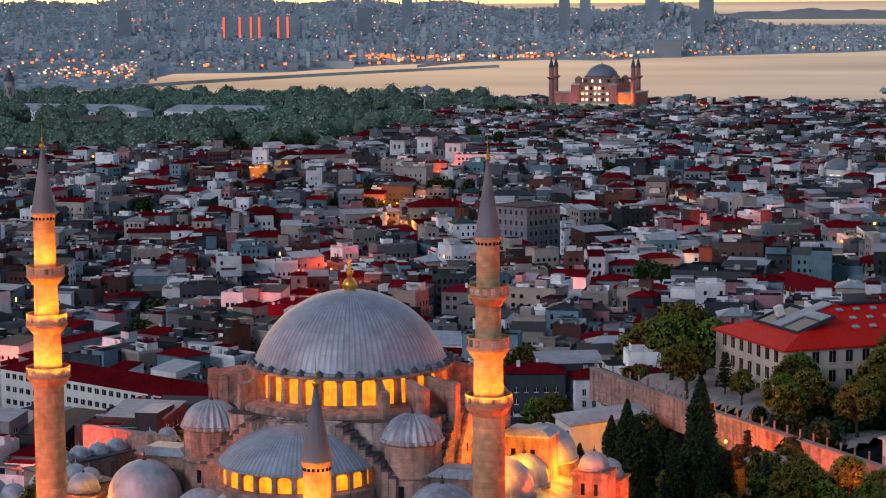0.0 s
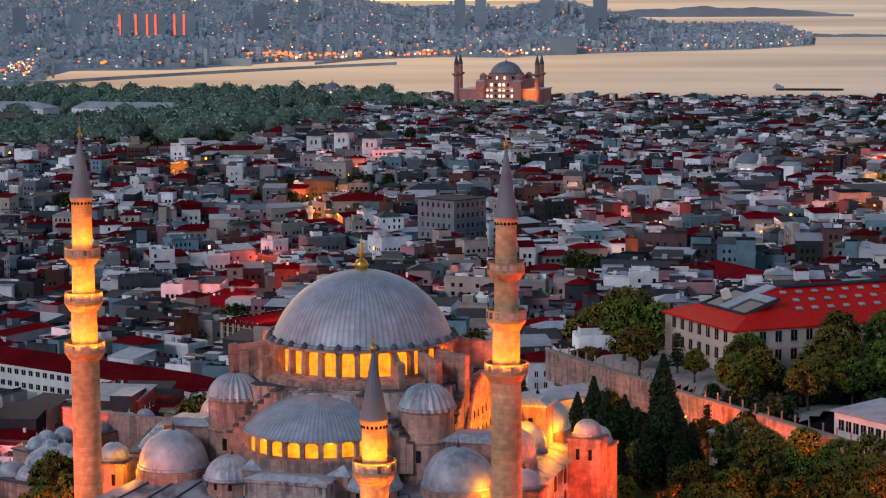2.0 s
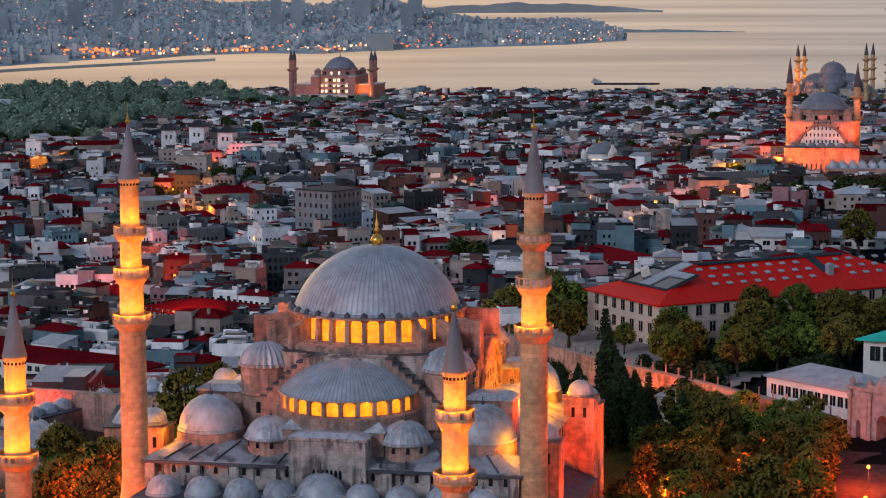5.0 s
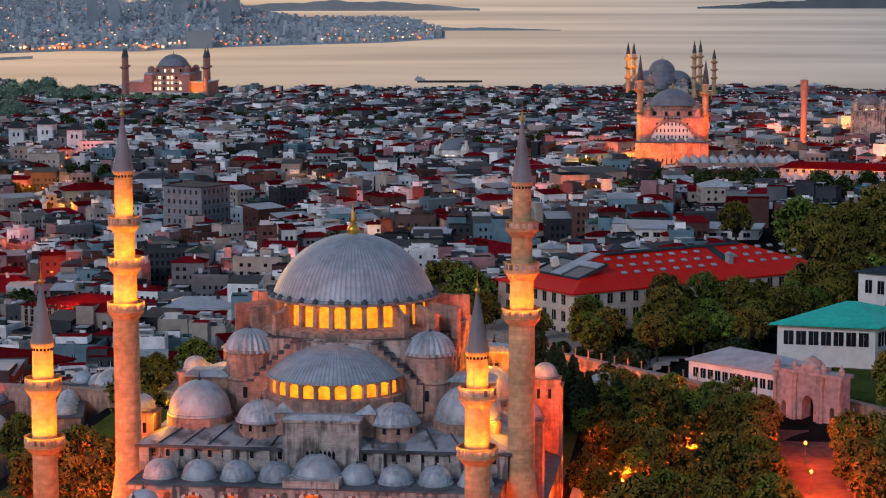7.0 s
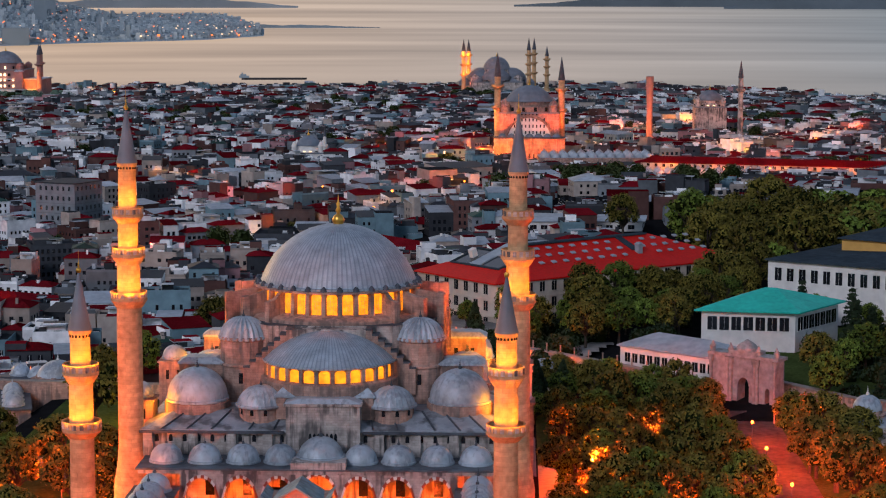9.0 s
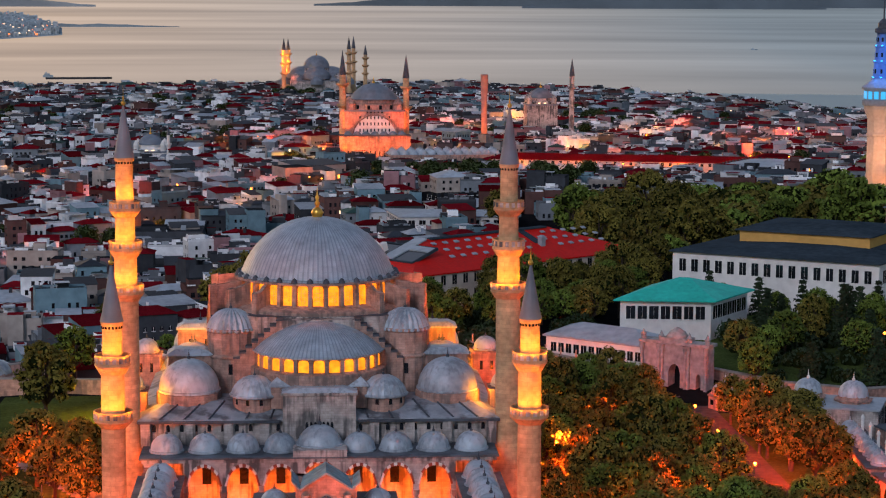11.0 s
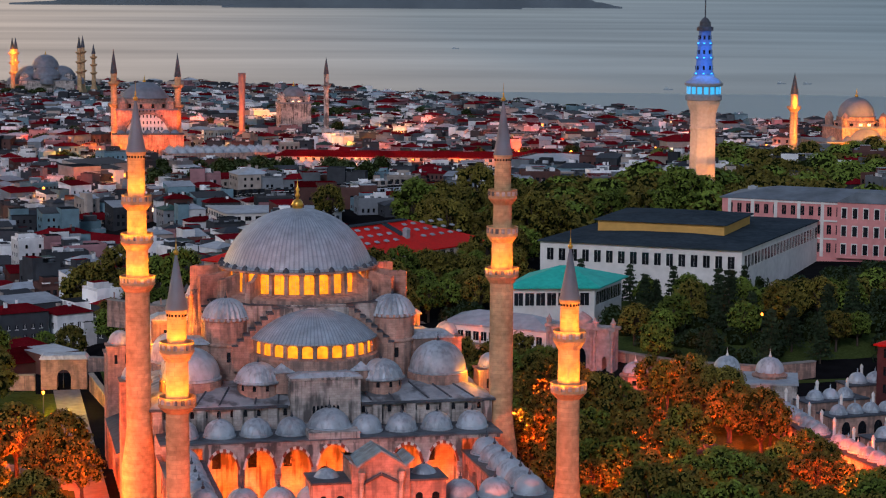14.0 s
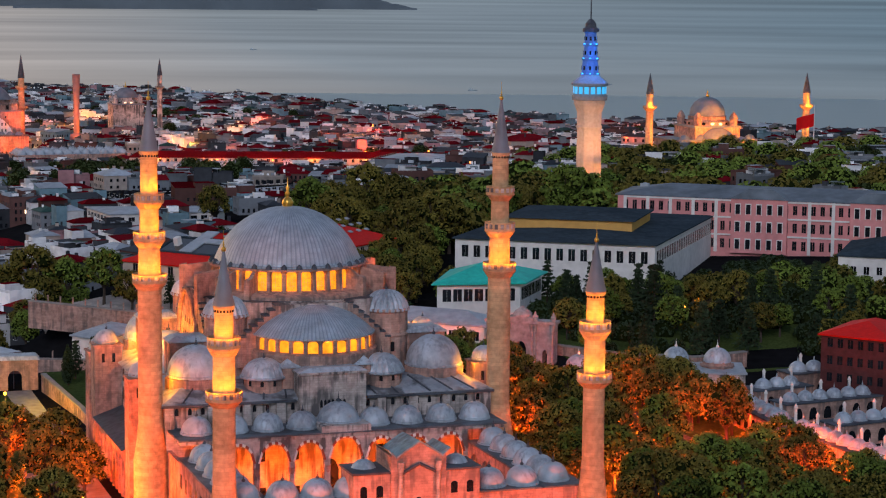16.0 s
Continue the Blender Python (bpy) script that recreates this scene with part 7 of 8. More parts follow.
grove(("olive", "green", "olive", "pine"), 6, 62, 36, 96, 9, 0.6, 6.0)
grove(("green", "pine", "olive"), 10, 98, 44, 126, 9, 0.6, 6.0)
plant("olive", 8, 130, 0.8)
# garden of the institute
grove(("pine", "green", "pine", "olive"), 100, 82, 205, 136, 36, 0.9, 6.5, avoid=((125, 50, 160, 50),))
grove(("pine", "green"), 115, 134, 150, 152, 8, 0.8, 6.0)
grove(("green", "olive", "green"), 30, 140, 74, 215, 20, 0.85, 7.0)
grove(("green", "olive"), 58, 215, 92, 260, 12, 0.95, 7.0)
grove(("green", "olive", "olive"), 56, 160, 96, 225, 18, 0.9, 6.0, group="tall trees round the square")
grove(("green", "olive"), 24, 150, 60, 214, 6, 1.0, 6.5, group="tall trees round the square")
grove(("olive", "green", "olive"), 88, 268, 128, 350, 26, 1.6, 5.2, group="tall trees round the square")
FAR_GROVES = ((150, 128, 205, 150, 20, 4.2), (160, 52, 240, 108, 44, 3.8), (128, 290, 178, 405, 50, 8.2), (199, 285, 240, 405, 34, 8.2), (172, 277, 204, 296, 16, 9.5), (178, 322, 200, 405, 16, 8.5), (205, 165, 262, 180, 14, 4.5), (235, 380, 460, 520, 150, 6.6), (280, 255, 420, 380, 90, 7.5), (205, 262, 262, 290, 22, 8.0))
# plateau trees in front of the library and below the wall
for x, y, k, s in ((-14, 238, "olive", 1.2), (-5, 232, "green", 1.15), (-20, 226, "olive", 1.05), (-33, 200, "olive", 1.0), (-40, 207, "green", 0.9), (-48, 196, "olive", 0.9), (-3, 194, "green", 1.15), (3, 184, "olive", 1.0), (13, 180, "pine", 0.6), (19, 170, "green", 0.6), (94, 221, "olive", 1.35), (100, 229, "olive", 1.4), (106, 238, "green", 1.3), (101, 247, "olive", 1.4), (110, 252, "olive", 1.3), (88, 212, "olive", 1.1)):
    plant(k, x, y, s)
for x, y, k, s in ((173, 287, "green", 2.0), (163, 291, "olive", 1.9), (183, 290, "green", 1.85), (168, 283, "green", 1.7), (192, 284, "olive", 1.7), (152, 296, "green", 1.8), (-15, 250, "olive", 1.75), (-26, 258, "olive", 1.6), (-6, 246, "green", 1.4), (-57, 250, "olive", 1.2), (-48, 262, "green", 1.1), (100, 348, "olive", 1.3), (107, 356, "olive", 1.4), (115, 346, "olive", 1.3), (122, 338, "olive", 1.35), (129, 352, "green", 1.35), (70, 385, "olive", 1.1)):
    plant(k, x, y, s, group="tall trees round the square")
for i in range(9):
    q = i / 8
    plant("pine" if i % 2 else "green", 98 + 46 * q + trnd.uniform(-2, 2), 176 - 31 * q + trnd.uniform(-3, 2), 0.8, group="trees of the institute garden")
# on the lane side
for x, y, k, s in ((-43, 4, "olive", 1.0), (-52, 8, "olive", 1.1), (-47, -8, "olive", 1.0), (-58, -2, "olive", 1.0), (-41, -14, "olive", 0.8), (-62, 10, "green", 1.0), (-56, 112, "green", 1.0), (-63, 104, "olive", 0.9), (-52, 30, "green", 0.5), (-46, 40, "green", 0.35),
                   (-57, 65, "olive", 1.45), (-24, 108, "pine", 0.6), (-18, 118, "pine", 0.6), (-27, 100, "cypress", 0.7), (-22, 215, "green", 1.1), (-70, 30, "olive", 0.9), (-75, 40, "green", 0.8), (-60, -30, "olive", 1.0), (-50, -40, "olive", 0.9), (-46, -60, "olive", 0.9)):
    plant(k, x, y, s)
# trees among the houses
city_spots = []
for _ in range(6000):
    if len(city_spots) >= 640:
        break
    x, y = trnd.uniform(-900, 800), trnd.uniform(150, 1650)
    if not (100 - (y + 290) * 0.66 < x < -80 + (y + 390) * 0.6) or not is_free(x, y, 3) or y > shore_y(x) - 90:
        continue
    if math.sin(x * 0.025 + y * 0.02) + math.sin(y * 0.013 - x * 0.011) < 0.5:
        continue
    r = trnd.uniform(3.5, 6.5)
    city_spots.append((x, y, ground_z(x, y) + 3, r))
    keep_free(x - r * 0.5, y - r * 0.5, x + r * 0.5, y + r * 0.5)


for x0, y0, x1, y1, n in ((-14, 806, 14, 838, 9), (68, 815, 100, 850, 9), (-30, 1660, 20, 1690, 12), (60, 760, 90, 790, 4)):
    for _ in range(n):
        x, y = trnd.uniform(x0, x1), trnd.uniform(y0, y1)
        city_spots.append((x, y, ground_z(x, y) + 3, trnd.uniform(4.5, 7.5)))
        keep_free(x - 3, y - 3, x + 3, y + 3)


# ---- park and far woods ----
def woodland(name, spots, label, mat=LEAF_FAR, leaves=46, size=1.0):
    b = Build()
    rnd = random.Random(11)
    for x, y, z, r in spots:
        h = r * rnd.uniform(1.1, 1.6)
        k = len(b.v)
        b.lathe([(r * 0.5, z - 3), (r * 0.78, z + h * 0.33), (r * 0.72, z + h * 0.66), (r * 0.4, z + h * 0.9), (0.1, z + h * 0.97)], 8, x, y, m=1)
        for j in range(k, len(b.v)):
            b.v[j] = tuple(v + rnd.gauss(0, r * 0.07) for v in b.v[j])
        for _ in range(leaves):
            a, q = rnd.uniform(0, 6.28), rnd.uniform(0.1, 1.0)
            rr = r * math.sqrt(max(0.0, 1 - (q * 1.2 - 0.25) ** 2)) * rnd.uniform(0.85, 1.12)
            leaf(b, (x + rr * math.cos(a), y + rr * math.sin(a), z + h * q * 1.03), r * size * rnd.uniform(0.10, 0.22), rnd, 0.9, 0, (math.cos(a), math.sin(a), (q * 1.2 - 0.25) * 1.3))
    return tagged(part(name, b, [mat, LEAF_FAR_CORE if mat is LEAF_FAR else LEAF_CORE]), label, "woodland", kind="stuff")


woodland("street_trees", city_spots, "round street trees between the houses", LEAF_STREET, 200, 0.75)
wr = random.Random(3)
keep_free(-1110, 1525, -890, 1600)
keep_free(-870, 1490, -730, 1570)
keep_free(-870, 1275, -770, 1370)
spots = []
for x0, y0, x1, y1, count, r in FAR_GROVES:
    for _ in range(count):
        x, y = wr.uniform(x0, x1), wr.uniform(y0, y1)
        if is_free(x, y, 0) or y < 410:
            spots.append((x, y, ground_z(x, y) + 2.5, r * wr.uniform(0.7, 1.2)))
woodland("garden_trees", spots[::2], "tall green and olive trees round the square", LEAF, 420, 0.62)
woodland("garden_trees", spots[1::2], "tall olive-brown trees round the square", LEAF_OLIVE, 420, 0.62)
spots = []
for _ in range(5200):
    x, y = wr.uniform(-1350, -380), wr.uniform(980, 2000)
    edge = 975 + 0.16 * (x + 900) + 50 * math.sin(x * 0.012)
    right = -490 - 0.14 * (y - 1000) + 40 * math.sin(y * 0.02)
    if y < edge or x > right or not is_free(x, y, 14) or (1330 < y < 1470 and x < -760) or y > shore_y(x) - 60:
        continue
    if math.sin(x * 0.021) * math.cos(y * 0.017) > 0.72:
        continue
    spots.append((x, y, ground_z(x, y) + 2, wr.choice((wr.uniform(7.0, 11.0), wr.uniform(10.0, 15.0)))))
    if len(spots) > 1500:
        break
for _ in range(260):
    x = wr.uniform(-640, 90)
    y = 1800 + wr.uniform(-40, 60) if x > -430 or x < -540 else 1690 + wr.uniform(-30, -8)
    if is_free(x, y, 5):
        spots.append((x, y, ground_z(x, y), wr.uniform(4.5, 7.5)))
for _ in range(90):
    x, y = wr.uniform(-570, -390), wr.uniform(1625, 1685)
    spots.append((x, y, ground_z(x, y), wr.uniform(4.5, 8.0)))
keep_free(-560, 1600, -400, 1700)
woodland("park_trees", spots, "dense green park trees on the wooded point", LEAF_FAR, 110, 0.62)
keep_free(-1400, 990, -590, 2100)
keep_free(-590, 1040, -515, 1300)
spots = []
for x0, y0, x1, y1, count in ((100, 82, 210, 150, 150), (160, 45, 245, 110, 90), (22, 130, 76, 215, 70), (115, 135, 150, 158, 30), (150, 130, 205, 190, 80), (60, 205, 95, 262, 40)):
    for _ in range(count):
        x, y = wr.uniform(x0, x1), wr.uniform(y0, y1)
        if 148 + (x - 99) * 0.0 < y and x > 98 and (x - 148) * 0.81 + (y - 160) * -0.59 < -4 and y > 192 - (x - 99) * 0.65 - 3:
            continue
        if 74 < x < 114 and 138 < y < 168:
            continue
        spots.append((x, y, ground_z(x, y) + 0.5, wr.uniform(1.6, 3.6)))
woodland("garden_shrubs", spots, "dark dense shrubs under the garden trees", LEAF_DARK, 130)
# palace ranges in the park
block("palace_range", [(-1090, 1560), (-900, 1562), (-900, 1596), (-1090, 1594)], -22, -10, CITY_WALLS[1], PALE_ROOF, "long low pale palace range with a grey roof", ridge=6, floors=2, pitch=7, win=(2, 3), faces=(0,))
block("palace_range", [(-860, 1545), (-735, 1538), (-735, 1560), (-860, 1567)], -22, -8, CITY_WALLS[1], PALE_ROOF, "long low pale palace range with a grey roof", ridge=6, floors=2, pitch=7, win=(2, 3), faces=(0,))
block("palace_hall", [(-850, 1328), (-780, 1320), (-776, 1356), (-846, 1364)], -22, -5, CITY_WALLS[4], SLATE, "grey palace hall with a dark roof", ridge=4, floors=2, pitch=6, win=(2, 3.4), faces=(0,))
simple_minaret("palace_tower", -1080, 1620, -20, 31, 6, (), "slim stone palace tower with a pointed roof", 0.0, STONE_DARK, cone=14)


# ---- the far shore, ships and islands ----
# distance haze is mixed into these pale bluish base colours
HAZE_LAND = material("haze_tinted_hillside", (0.29, 0.36, 0.40), 0.95, spread=0.3, grain=0.01, stain=0.002, bump=0.0)
HAZE_WALLS = [material("haze_tinted_facade_" + n, c, 0.9, spread=0.2, grain=0.02, stain=0.004, bump=0.0, island=0.16) for n, c in
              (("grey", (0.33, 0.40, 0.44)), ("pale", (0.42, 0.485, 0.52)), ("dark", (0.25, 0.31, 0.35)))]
FAR_LIGHT = glow("far_orange_light", (1.0, 0.22, 0.05), 1.1)
FAR_WHITE = glow("far_white_light", (1.0, 0.70, 0.42), 0.9)
COASTLINE = [(-60, 3600), (-34, 3650), (-30.5, 3700), (-28.2, 3700), (-26.65, 3800), (-26.4, 4540), (-23.1, 4560), (-20.5, 5025), (-16.2, 5450), (-14.6, 5320), (-13.9, 5500), (-11.7, 5780), (-8.1, 6150), (-6.4, 6700), (-6.3, 7000)]


def interp(table, x):
    for (a, u), (c, v) in zip(table[:-1], table[1:]):
        if x <= c:
            return u + (v - u) * max(0.0, (x - a) / (c - a))
    return table[-1][1]


def hill(az, d):
    """Height of the far land over the sea."""
    base = interp(COASTLINE, az)
    t = max(0.0, d - base)
    k = smoothstep(t, 0, 700) * 14 + smoothstep(t, 600, 5000) * 55 * (0.8 + 0.3 * math.sin(az * 0.9) + 0.2 * math.sin(az * 2.3 + 1))
    return 2.0 + 6 * smoothstep(t, 0, 500) + (k + 40 * smoothstep(t, 4000, 9000) * (1 + 1.6 * smoothstep(-az, 17, 23))) * smoothstep(-az, 10.4, 13.5)


def FP(az, d, h):
    """A point of the far land, a little nearer than the water behind it."""
    return far_point(az, d, h, 0.985)


b = Build()
azs = [-60 + i * 0.5 for i in range(108)]
steps = [0, 30, 250, 600, 1000, 1600, 2400, 3400, 4800, 6500, 8000]
for az in azs:
    c0 = interp(COASTLINE, az)
    lim = 700 + 4600 * smoothstep(-az, 6.4, 8.0) + 6700 * smoothstep(-az, 10.2, 12.4)
    for s in steps:
        d = c0 + s * min(1.0, lim / 8000 * (1.0 if az < -9 else 1.0))
        b.v.append(FP(az, d, -1.0 if s == 0 else hill(az, d)))
ns = len(steps)
for i in range(len(azs) - 1):
    for j in range(ns - 1):
        b.f.append((i * ns + j, (i + 1) * ns + j, (i + 1) * ns + j + 1, i * ns + j + 1))
        b.m.append(0)
tagged(part("far_shore", b, HAZE_LAND, smooth=60), "low haze-tinted hills of the far shore", "shore", kind="structure")

frnd = random.Random(21)


def far_box(b, az, d, w, dep, h, m, base=None, lights=0.0):
    """A building on the far shore: w across, dep deep, h high (true metres, drawn together with the distance)."""
    g = hill(az, d) if base is None else base
    half = math.degrees(w / 2 / d)
    lo = [FP(az - half, d, g - 3), FP(az + half, d, g - 3), FP(az + half, d + dep, g - 3), FP(az - half, d + dep, g - 3)]
    hi = [FP(az - half, d, g + h), FP(az + half, d, g + h), FP(az + half, d + dep, g + h), FP(az - half, d + dep, g + h)]
    k = len(b.v)
    b.v += lo + hi
    for f in ((0, 1, 5, 4), (1, 2, 6, 5), (3, 0, 4, 7), (4, 5, 6, 7)):
        b.f.append(tuple(k + i for i in f))
        b.m.append(m)


b = Build()
lights = Build()


def far_light(az, d, h, s, m):
    p, q = FP(az, d, h), FP(az, d, h + s)
    r = (q[2] - p[2]) * 0.55
    lights.box(p[0] - r, p[1] - r, p[2], p[0] + r, p[1] + r, q[2], m)


for _ in range(30000):
    az = frnd.uniform(-36, -6.6)
    c0 = interp(COASTLINE, az)
    span = 500 + 4600 * smoothstep(-az, 6.4, 8.0) + 3400 * smoothstep(-az, 10.2, 12.4)
    d = c0 + 60 + span * frnd.random() ** 1.5
    tall = frnd.random()
    port = az < -24.5 and d < 4700
    h = frnd.uniform(5, 15) if tall < 0.93 else frnd.uniform(18, 32) if tall < 0.993 else frnd.uniform(40, 62)
    if az > -10:
        h = min(h, 24)
    if port:
        h = frnd.uniform(2.5, 8)
    far_box(b, az, d, frnd.uniform(5, 14) * (1 + 0.4 * (d > 8500)), frnd.uniform(8, 18), h * 0.85, frnd.choices((0, 1, 2), (0.5, 0.3, 0.2))[0])
    if frnd.random() < 0.045:
        far_light(az, d - 2, hill(az, d) + frnd.uniform(2, 12), frnd.uniform(2, 4), 0 if frnd.random() < 0.6 else 1)
for az, d, w, h in ((-15.9, 7500, 38, 165), (-15.35, 7500, 38, 160), (-27.5, 6400, 40, 80), (-26.0, 6600, 40, 70), (-21.2, 7200, 50, 90), (-20.1, 8200, 40, 130), (-12.4, 7600, 45, 85), (-13.6, 8600, 60, 130), (-12.2, 9000, 60, 120)):
    far_box(b, az, d, w, 50, h, 2)
far_box(b, -13.05, 5600, 70, 50, 42, 2)
tagged(part("far_city", b, HAZE_WALLS), "haze-tinted far city of countless blocks and towers", "city", kind="stuff")
for _ in range(150):
    az = frnd.choice((frnd.uniform(-21, -13.5), frnd.uniform(-36, -7)))
    if -30 < az < -26.4:
        continue
    far_light(az, interp(COASTLINE, az) + frnd.uniform(5, 120), frnd.uniform(3, 14), frnd.uniform(3, 6), 0 if frnd.random() < 0.8 else 1)
for _ in range(200):
    az = frnd.uniform(-29.6, -26.9)
    far_light(az, frnd.uniform(3900, 4400), frnd.uniform(2, 26), frnd.uniform(1.5, 3.2), 0 if frnd.random() < 0.5 else 1)
for _ in range(50):
    far_light(frnd.uniform(-21.6, -20.2), frnd.uniform(5080, 5250), frnd.uniform(6, 18), frnd.uniform(3, 6), 0)
tagged(part("far_lights", lights, [FAR_LIGHT, FAR_WHITE]), "orange and white lamps along the far shore", "lights", kind="stuff")


def far_thing(name, label, category, group=""):
    ob = new(name)
    return tagged(ob, label, category, group)


# office towers outlined in red light
for az in (-24.84, -24.42, -24.12, -23.9, -23.4, -23.15):
    t = far_thing("office_tower", "dark office tower edged with red light", "tower", "red-lit towers")
    b = Build()
    far_box(b, az + 0.06, 6510, 34, 30, 70, 2, 40)
    part("body", b, HAZE_WALLS, t)
    b = Build()
    far_box(b, az - 0.06, 6500, 6, 4, 60, 0, 44)
    part("light_strip", b, RED_LED, t, "red light strip")
for az, h in ((-29.7, 36), (-28.6, 38), (-26.4, 36)):
    t = far_thing("port_crane", "steel container crane of the port", "crane", "port cranes")
    b = Build()
    far_box(b, az, 4200, 5, 5, h, 2, 0)
    far_box(b, az, 4202, 40, 5, 4, 2, h - 8)
    part("frame", b, HAZE_WALLS, t)
for az, d, w in ((-29.0, 4250, 120), (-28.0, 4300, 140), (-27.1, 4250, 80), (-29.8, 4350, 90), (-24.8, 4640, 160), (-23.3, 4640, 90), (-22.0, 4800, 120)):
    t = far_thing("port_shed", "long low quay shed", "shed", "quay sheds")
    b = Build()
    far_box(b, az, d, w, 40, frnd.uniform(10, 18), frnd.randrange(3), 1)
    part("body", b, HAZE_WALLS, t)
# breakwaters
for a0, d0, a1, d1 in ((-26.8, 3790, -17.4, 4810), (-19.6, 4840, -18.0, 5320)):
    t = far_thing("breakwater", "long dark stone breakwater in calm sea", "breakwater", "breakwaters")
    b = Build()
    n = 24
    for i in range(n):
        p, q = i / n, (i + 1) / n
        A, B_ = (a0 + (a1 - a0) * p, d0 + (d1 - d0) * p), (a0 + (a1 - a0) * q, d0 + (d1 - d0) * q)
        b.face([FP(*A, -1), FP(*B_, -1), FP(B_[0], B_[1], 4.5), FP(A[0], A[1], 4.5)])
        b.face([FP(*A, 4.5), FP(*B_, 4.5), FP(B_[0], B_[1] + 24, 4.5), FP(A[0], A[1] + 24, 4.5)])
    part("mole", b, HAZE_WALLS[2], t)

def island(az0, az1, d, heights, label, colour=(0.12, 0.15, 0.175), deep=700):
    t = far_thing("island", label, "island", "far islands")
    b = Build()
    n = 60
    for i in range(n):
        pts = []
        for k in (i, i + 1):
            q = k / n
            h = interp(heights, q) * (0.94 + 0.08 * math.sin(q * 37) + 0.05 * math.sin(q * 91))
            pts.append((az0 + (az1 - az0) * q, max(1.0, h)))
        (a, ha), (c, hc) = pts
        b.face([FP(a, d, 0), FP(c, d, 0), FP(c, d + deep, hc), FP(a, d + deep, ha)])
        b.face([FP(a, d + deep, ha), FP(c, d + deep, hc), FP(c, d + deep * 2.6, hc * 0.5), FP(a, d + deep * 2.6, ha * 0.5)])
    # haze over the land is part of this colour, stronger in paler values
    part("land", b, material("haze_tinted_island", colour, 0.95, spread=0.3, grain=0.01, stain=0.002, bump=0.0), t, smooth=60)


island(-8.3, -3.4, 8000, [(0, 17), (0.12, 12), (0.25, 15), (0.45, 10), (0.6, 12), (0.8, 6), (1, 1)], "thin wooded headland reaching into the sea", (0.20, 0.25, 0.28), 40)
island(0.2, 8.6, 18000, [(0, 5), (0.25, 60), (0.5, 90), (0.8, 160), (1, 120)], "low hazy blue island on the horizon")
island(5.8, 13.9, 16200, [(0, 6), (0.3, 90), (0.6, 170), (0.8, 190), (0.93, 60), (1, 2)], "hilly hazy island with a village on its shore")
island(13.0, 16.6, 17500, [(0, 120), (0.4, 150), (0.8, 60), (1, 2)], "hazy blue island on the horizon")
island(-14.5, -5.6, 16500, [(0, 20), (0.3, 45), (0.55, 80), (0.8, 60), (1, 3)], "hazy headland on the horizon", (0.25, 0.29, 0.32))

# tanker under tow
sx, sy, sz = far_point(-6.2, 3420, 0)
ship = thing("cargo_ship", sx, sy, sz, "long low dark cargo ship at anchor", "ship", turn=6.2)
b = Build()
b.prism([(-48, -7), (46, -7), (54, 0), (46, 7), (-48, 7)], -1.5, 3.2)
part("hull", b, material("dark_ship_steel", (0.035, 0.035, 0.04), 0.6), ship)
b = Build()
b.box(-52, -6, 3.2, -36, 6, 6.5)
b.box(-50, -4.5, 6.5, -41, 4.5, 9)
b.lathe([(1.0, 9), (0.9, 11.5), (0.1, 11.6)], 8, -47, 0)
part("bridge", b, HAZE_WALLS[2], ship)
for az, d in ((17.5, 3100), (20.6, 3350), (21.3, 3350), (12.0, 5200)):
    x, y, z = far_point(az, d, 0)
    bt = thing("fishing_boat", x, y, z, "small dark fishing boat on the sea", "boat", "fishing boats")
    b = Build()
    b.prism([(-6, -1.8), (5, -1.8), (8, 0), (5, 1.8), (-6, 1.8)], -0.5, 1.8)
    part("hull", b, HAZE_WALLS[2], bt)
    b = Build()
    b.box(-4, -1.2, 1.8, -0.5, 1.2, 4.2)
    part("cabin", b, HAZE_WALLS[1], bt)

# ---- street light among the houses ----
STREETS = ((-86, 640, "r"), (-190, 430, "r"), (-150, 325, "o"), (-250, 560, "r"), (-60, 500, "o"), (-330, 900, "r"), (-20, 640, "r"), (150, 620, "r"), (210, 720, "r"), (250, 800, "r"), (300, 700, "o"), (180, 860, "r"), (90, 930, "o"),
           (10, 790, "o"), (-5, 830, "o"), (70, 800, "r"), (-360, 1690, "o"), (-250, 300, "r"), (-110, 420, "r"), (340, 640, "r"), (60, 1010, "o"), (230, 620, "o"), (-150, 760, "o"), (-95, 150, "r"), (-118, 118, "r"), (340, 1100, "r"), (400, 1210, "r"), (480, 1240, "o"), (500, 1160, "r"), (290, 980, "r"), (585, 1200, "r"), (430, 1000, "r"), (380, 900, "o"), (460, 1050, "r"), (560, 900, "r"), (-450, 1000, "r"), (-300, 760, "o"),
           (105, 1200, "r"), (113, 1133, "o"), (162, 1267, "o"), (268, 1003, "r"), (264, 917, "o"), (181, 958, "o"), (-32, 1056, "r"), (10, 939, "o"), (281, 1186, "r"), (252, 1122, "o"), (-46, 974, "o"), (-4, 960, "r"), (-262, 680, "o"), (-309, 764, "o"), (-204, 471, "r"), (-32, 576, "o"), (7, 646, "o"), (-220, 412, "r"), (-431, 857, "o"), (234, 1065, "o"), (297, 1023, "r"), (167, 914, "o"), (319, 962, "o"))
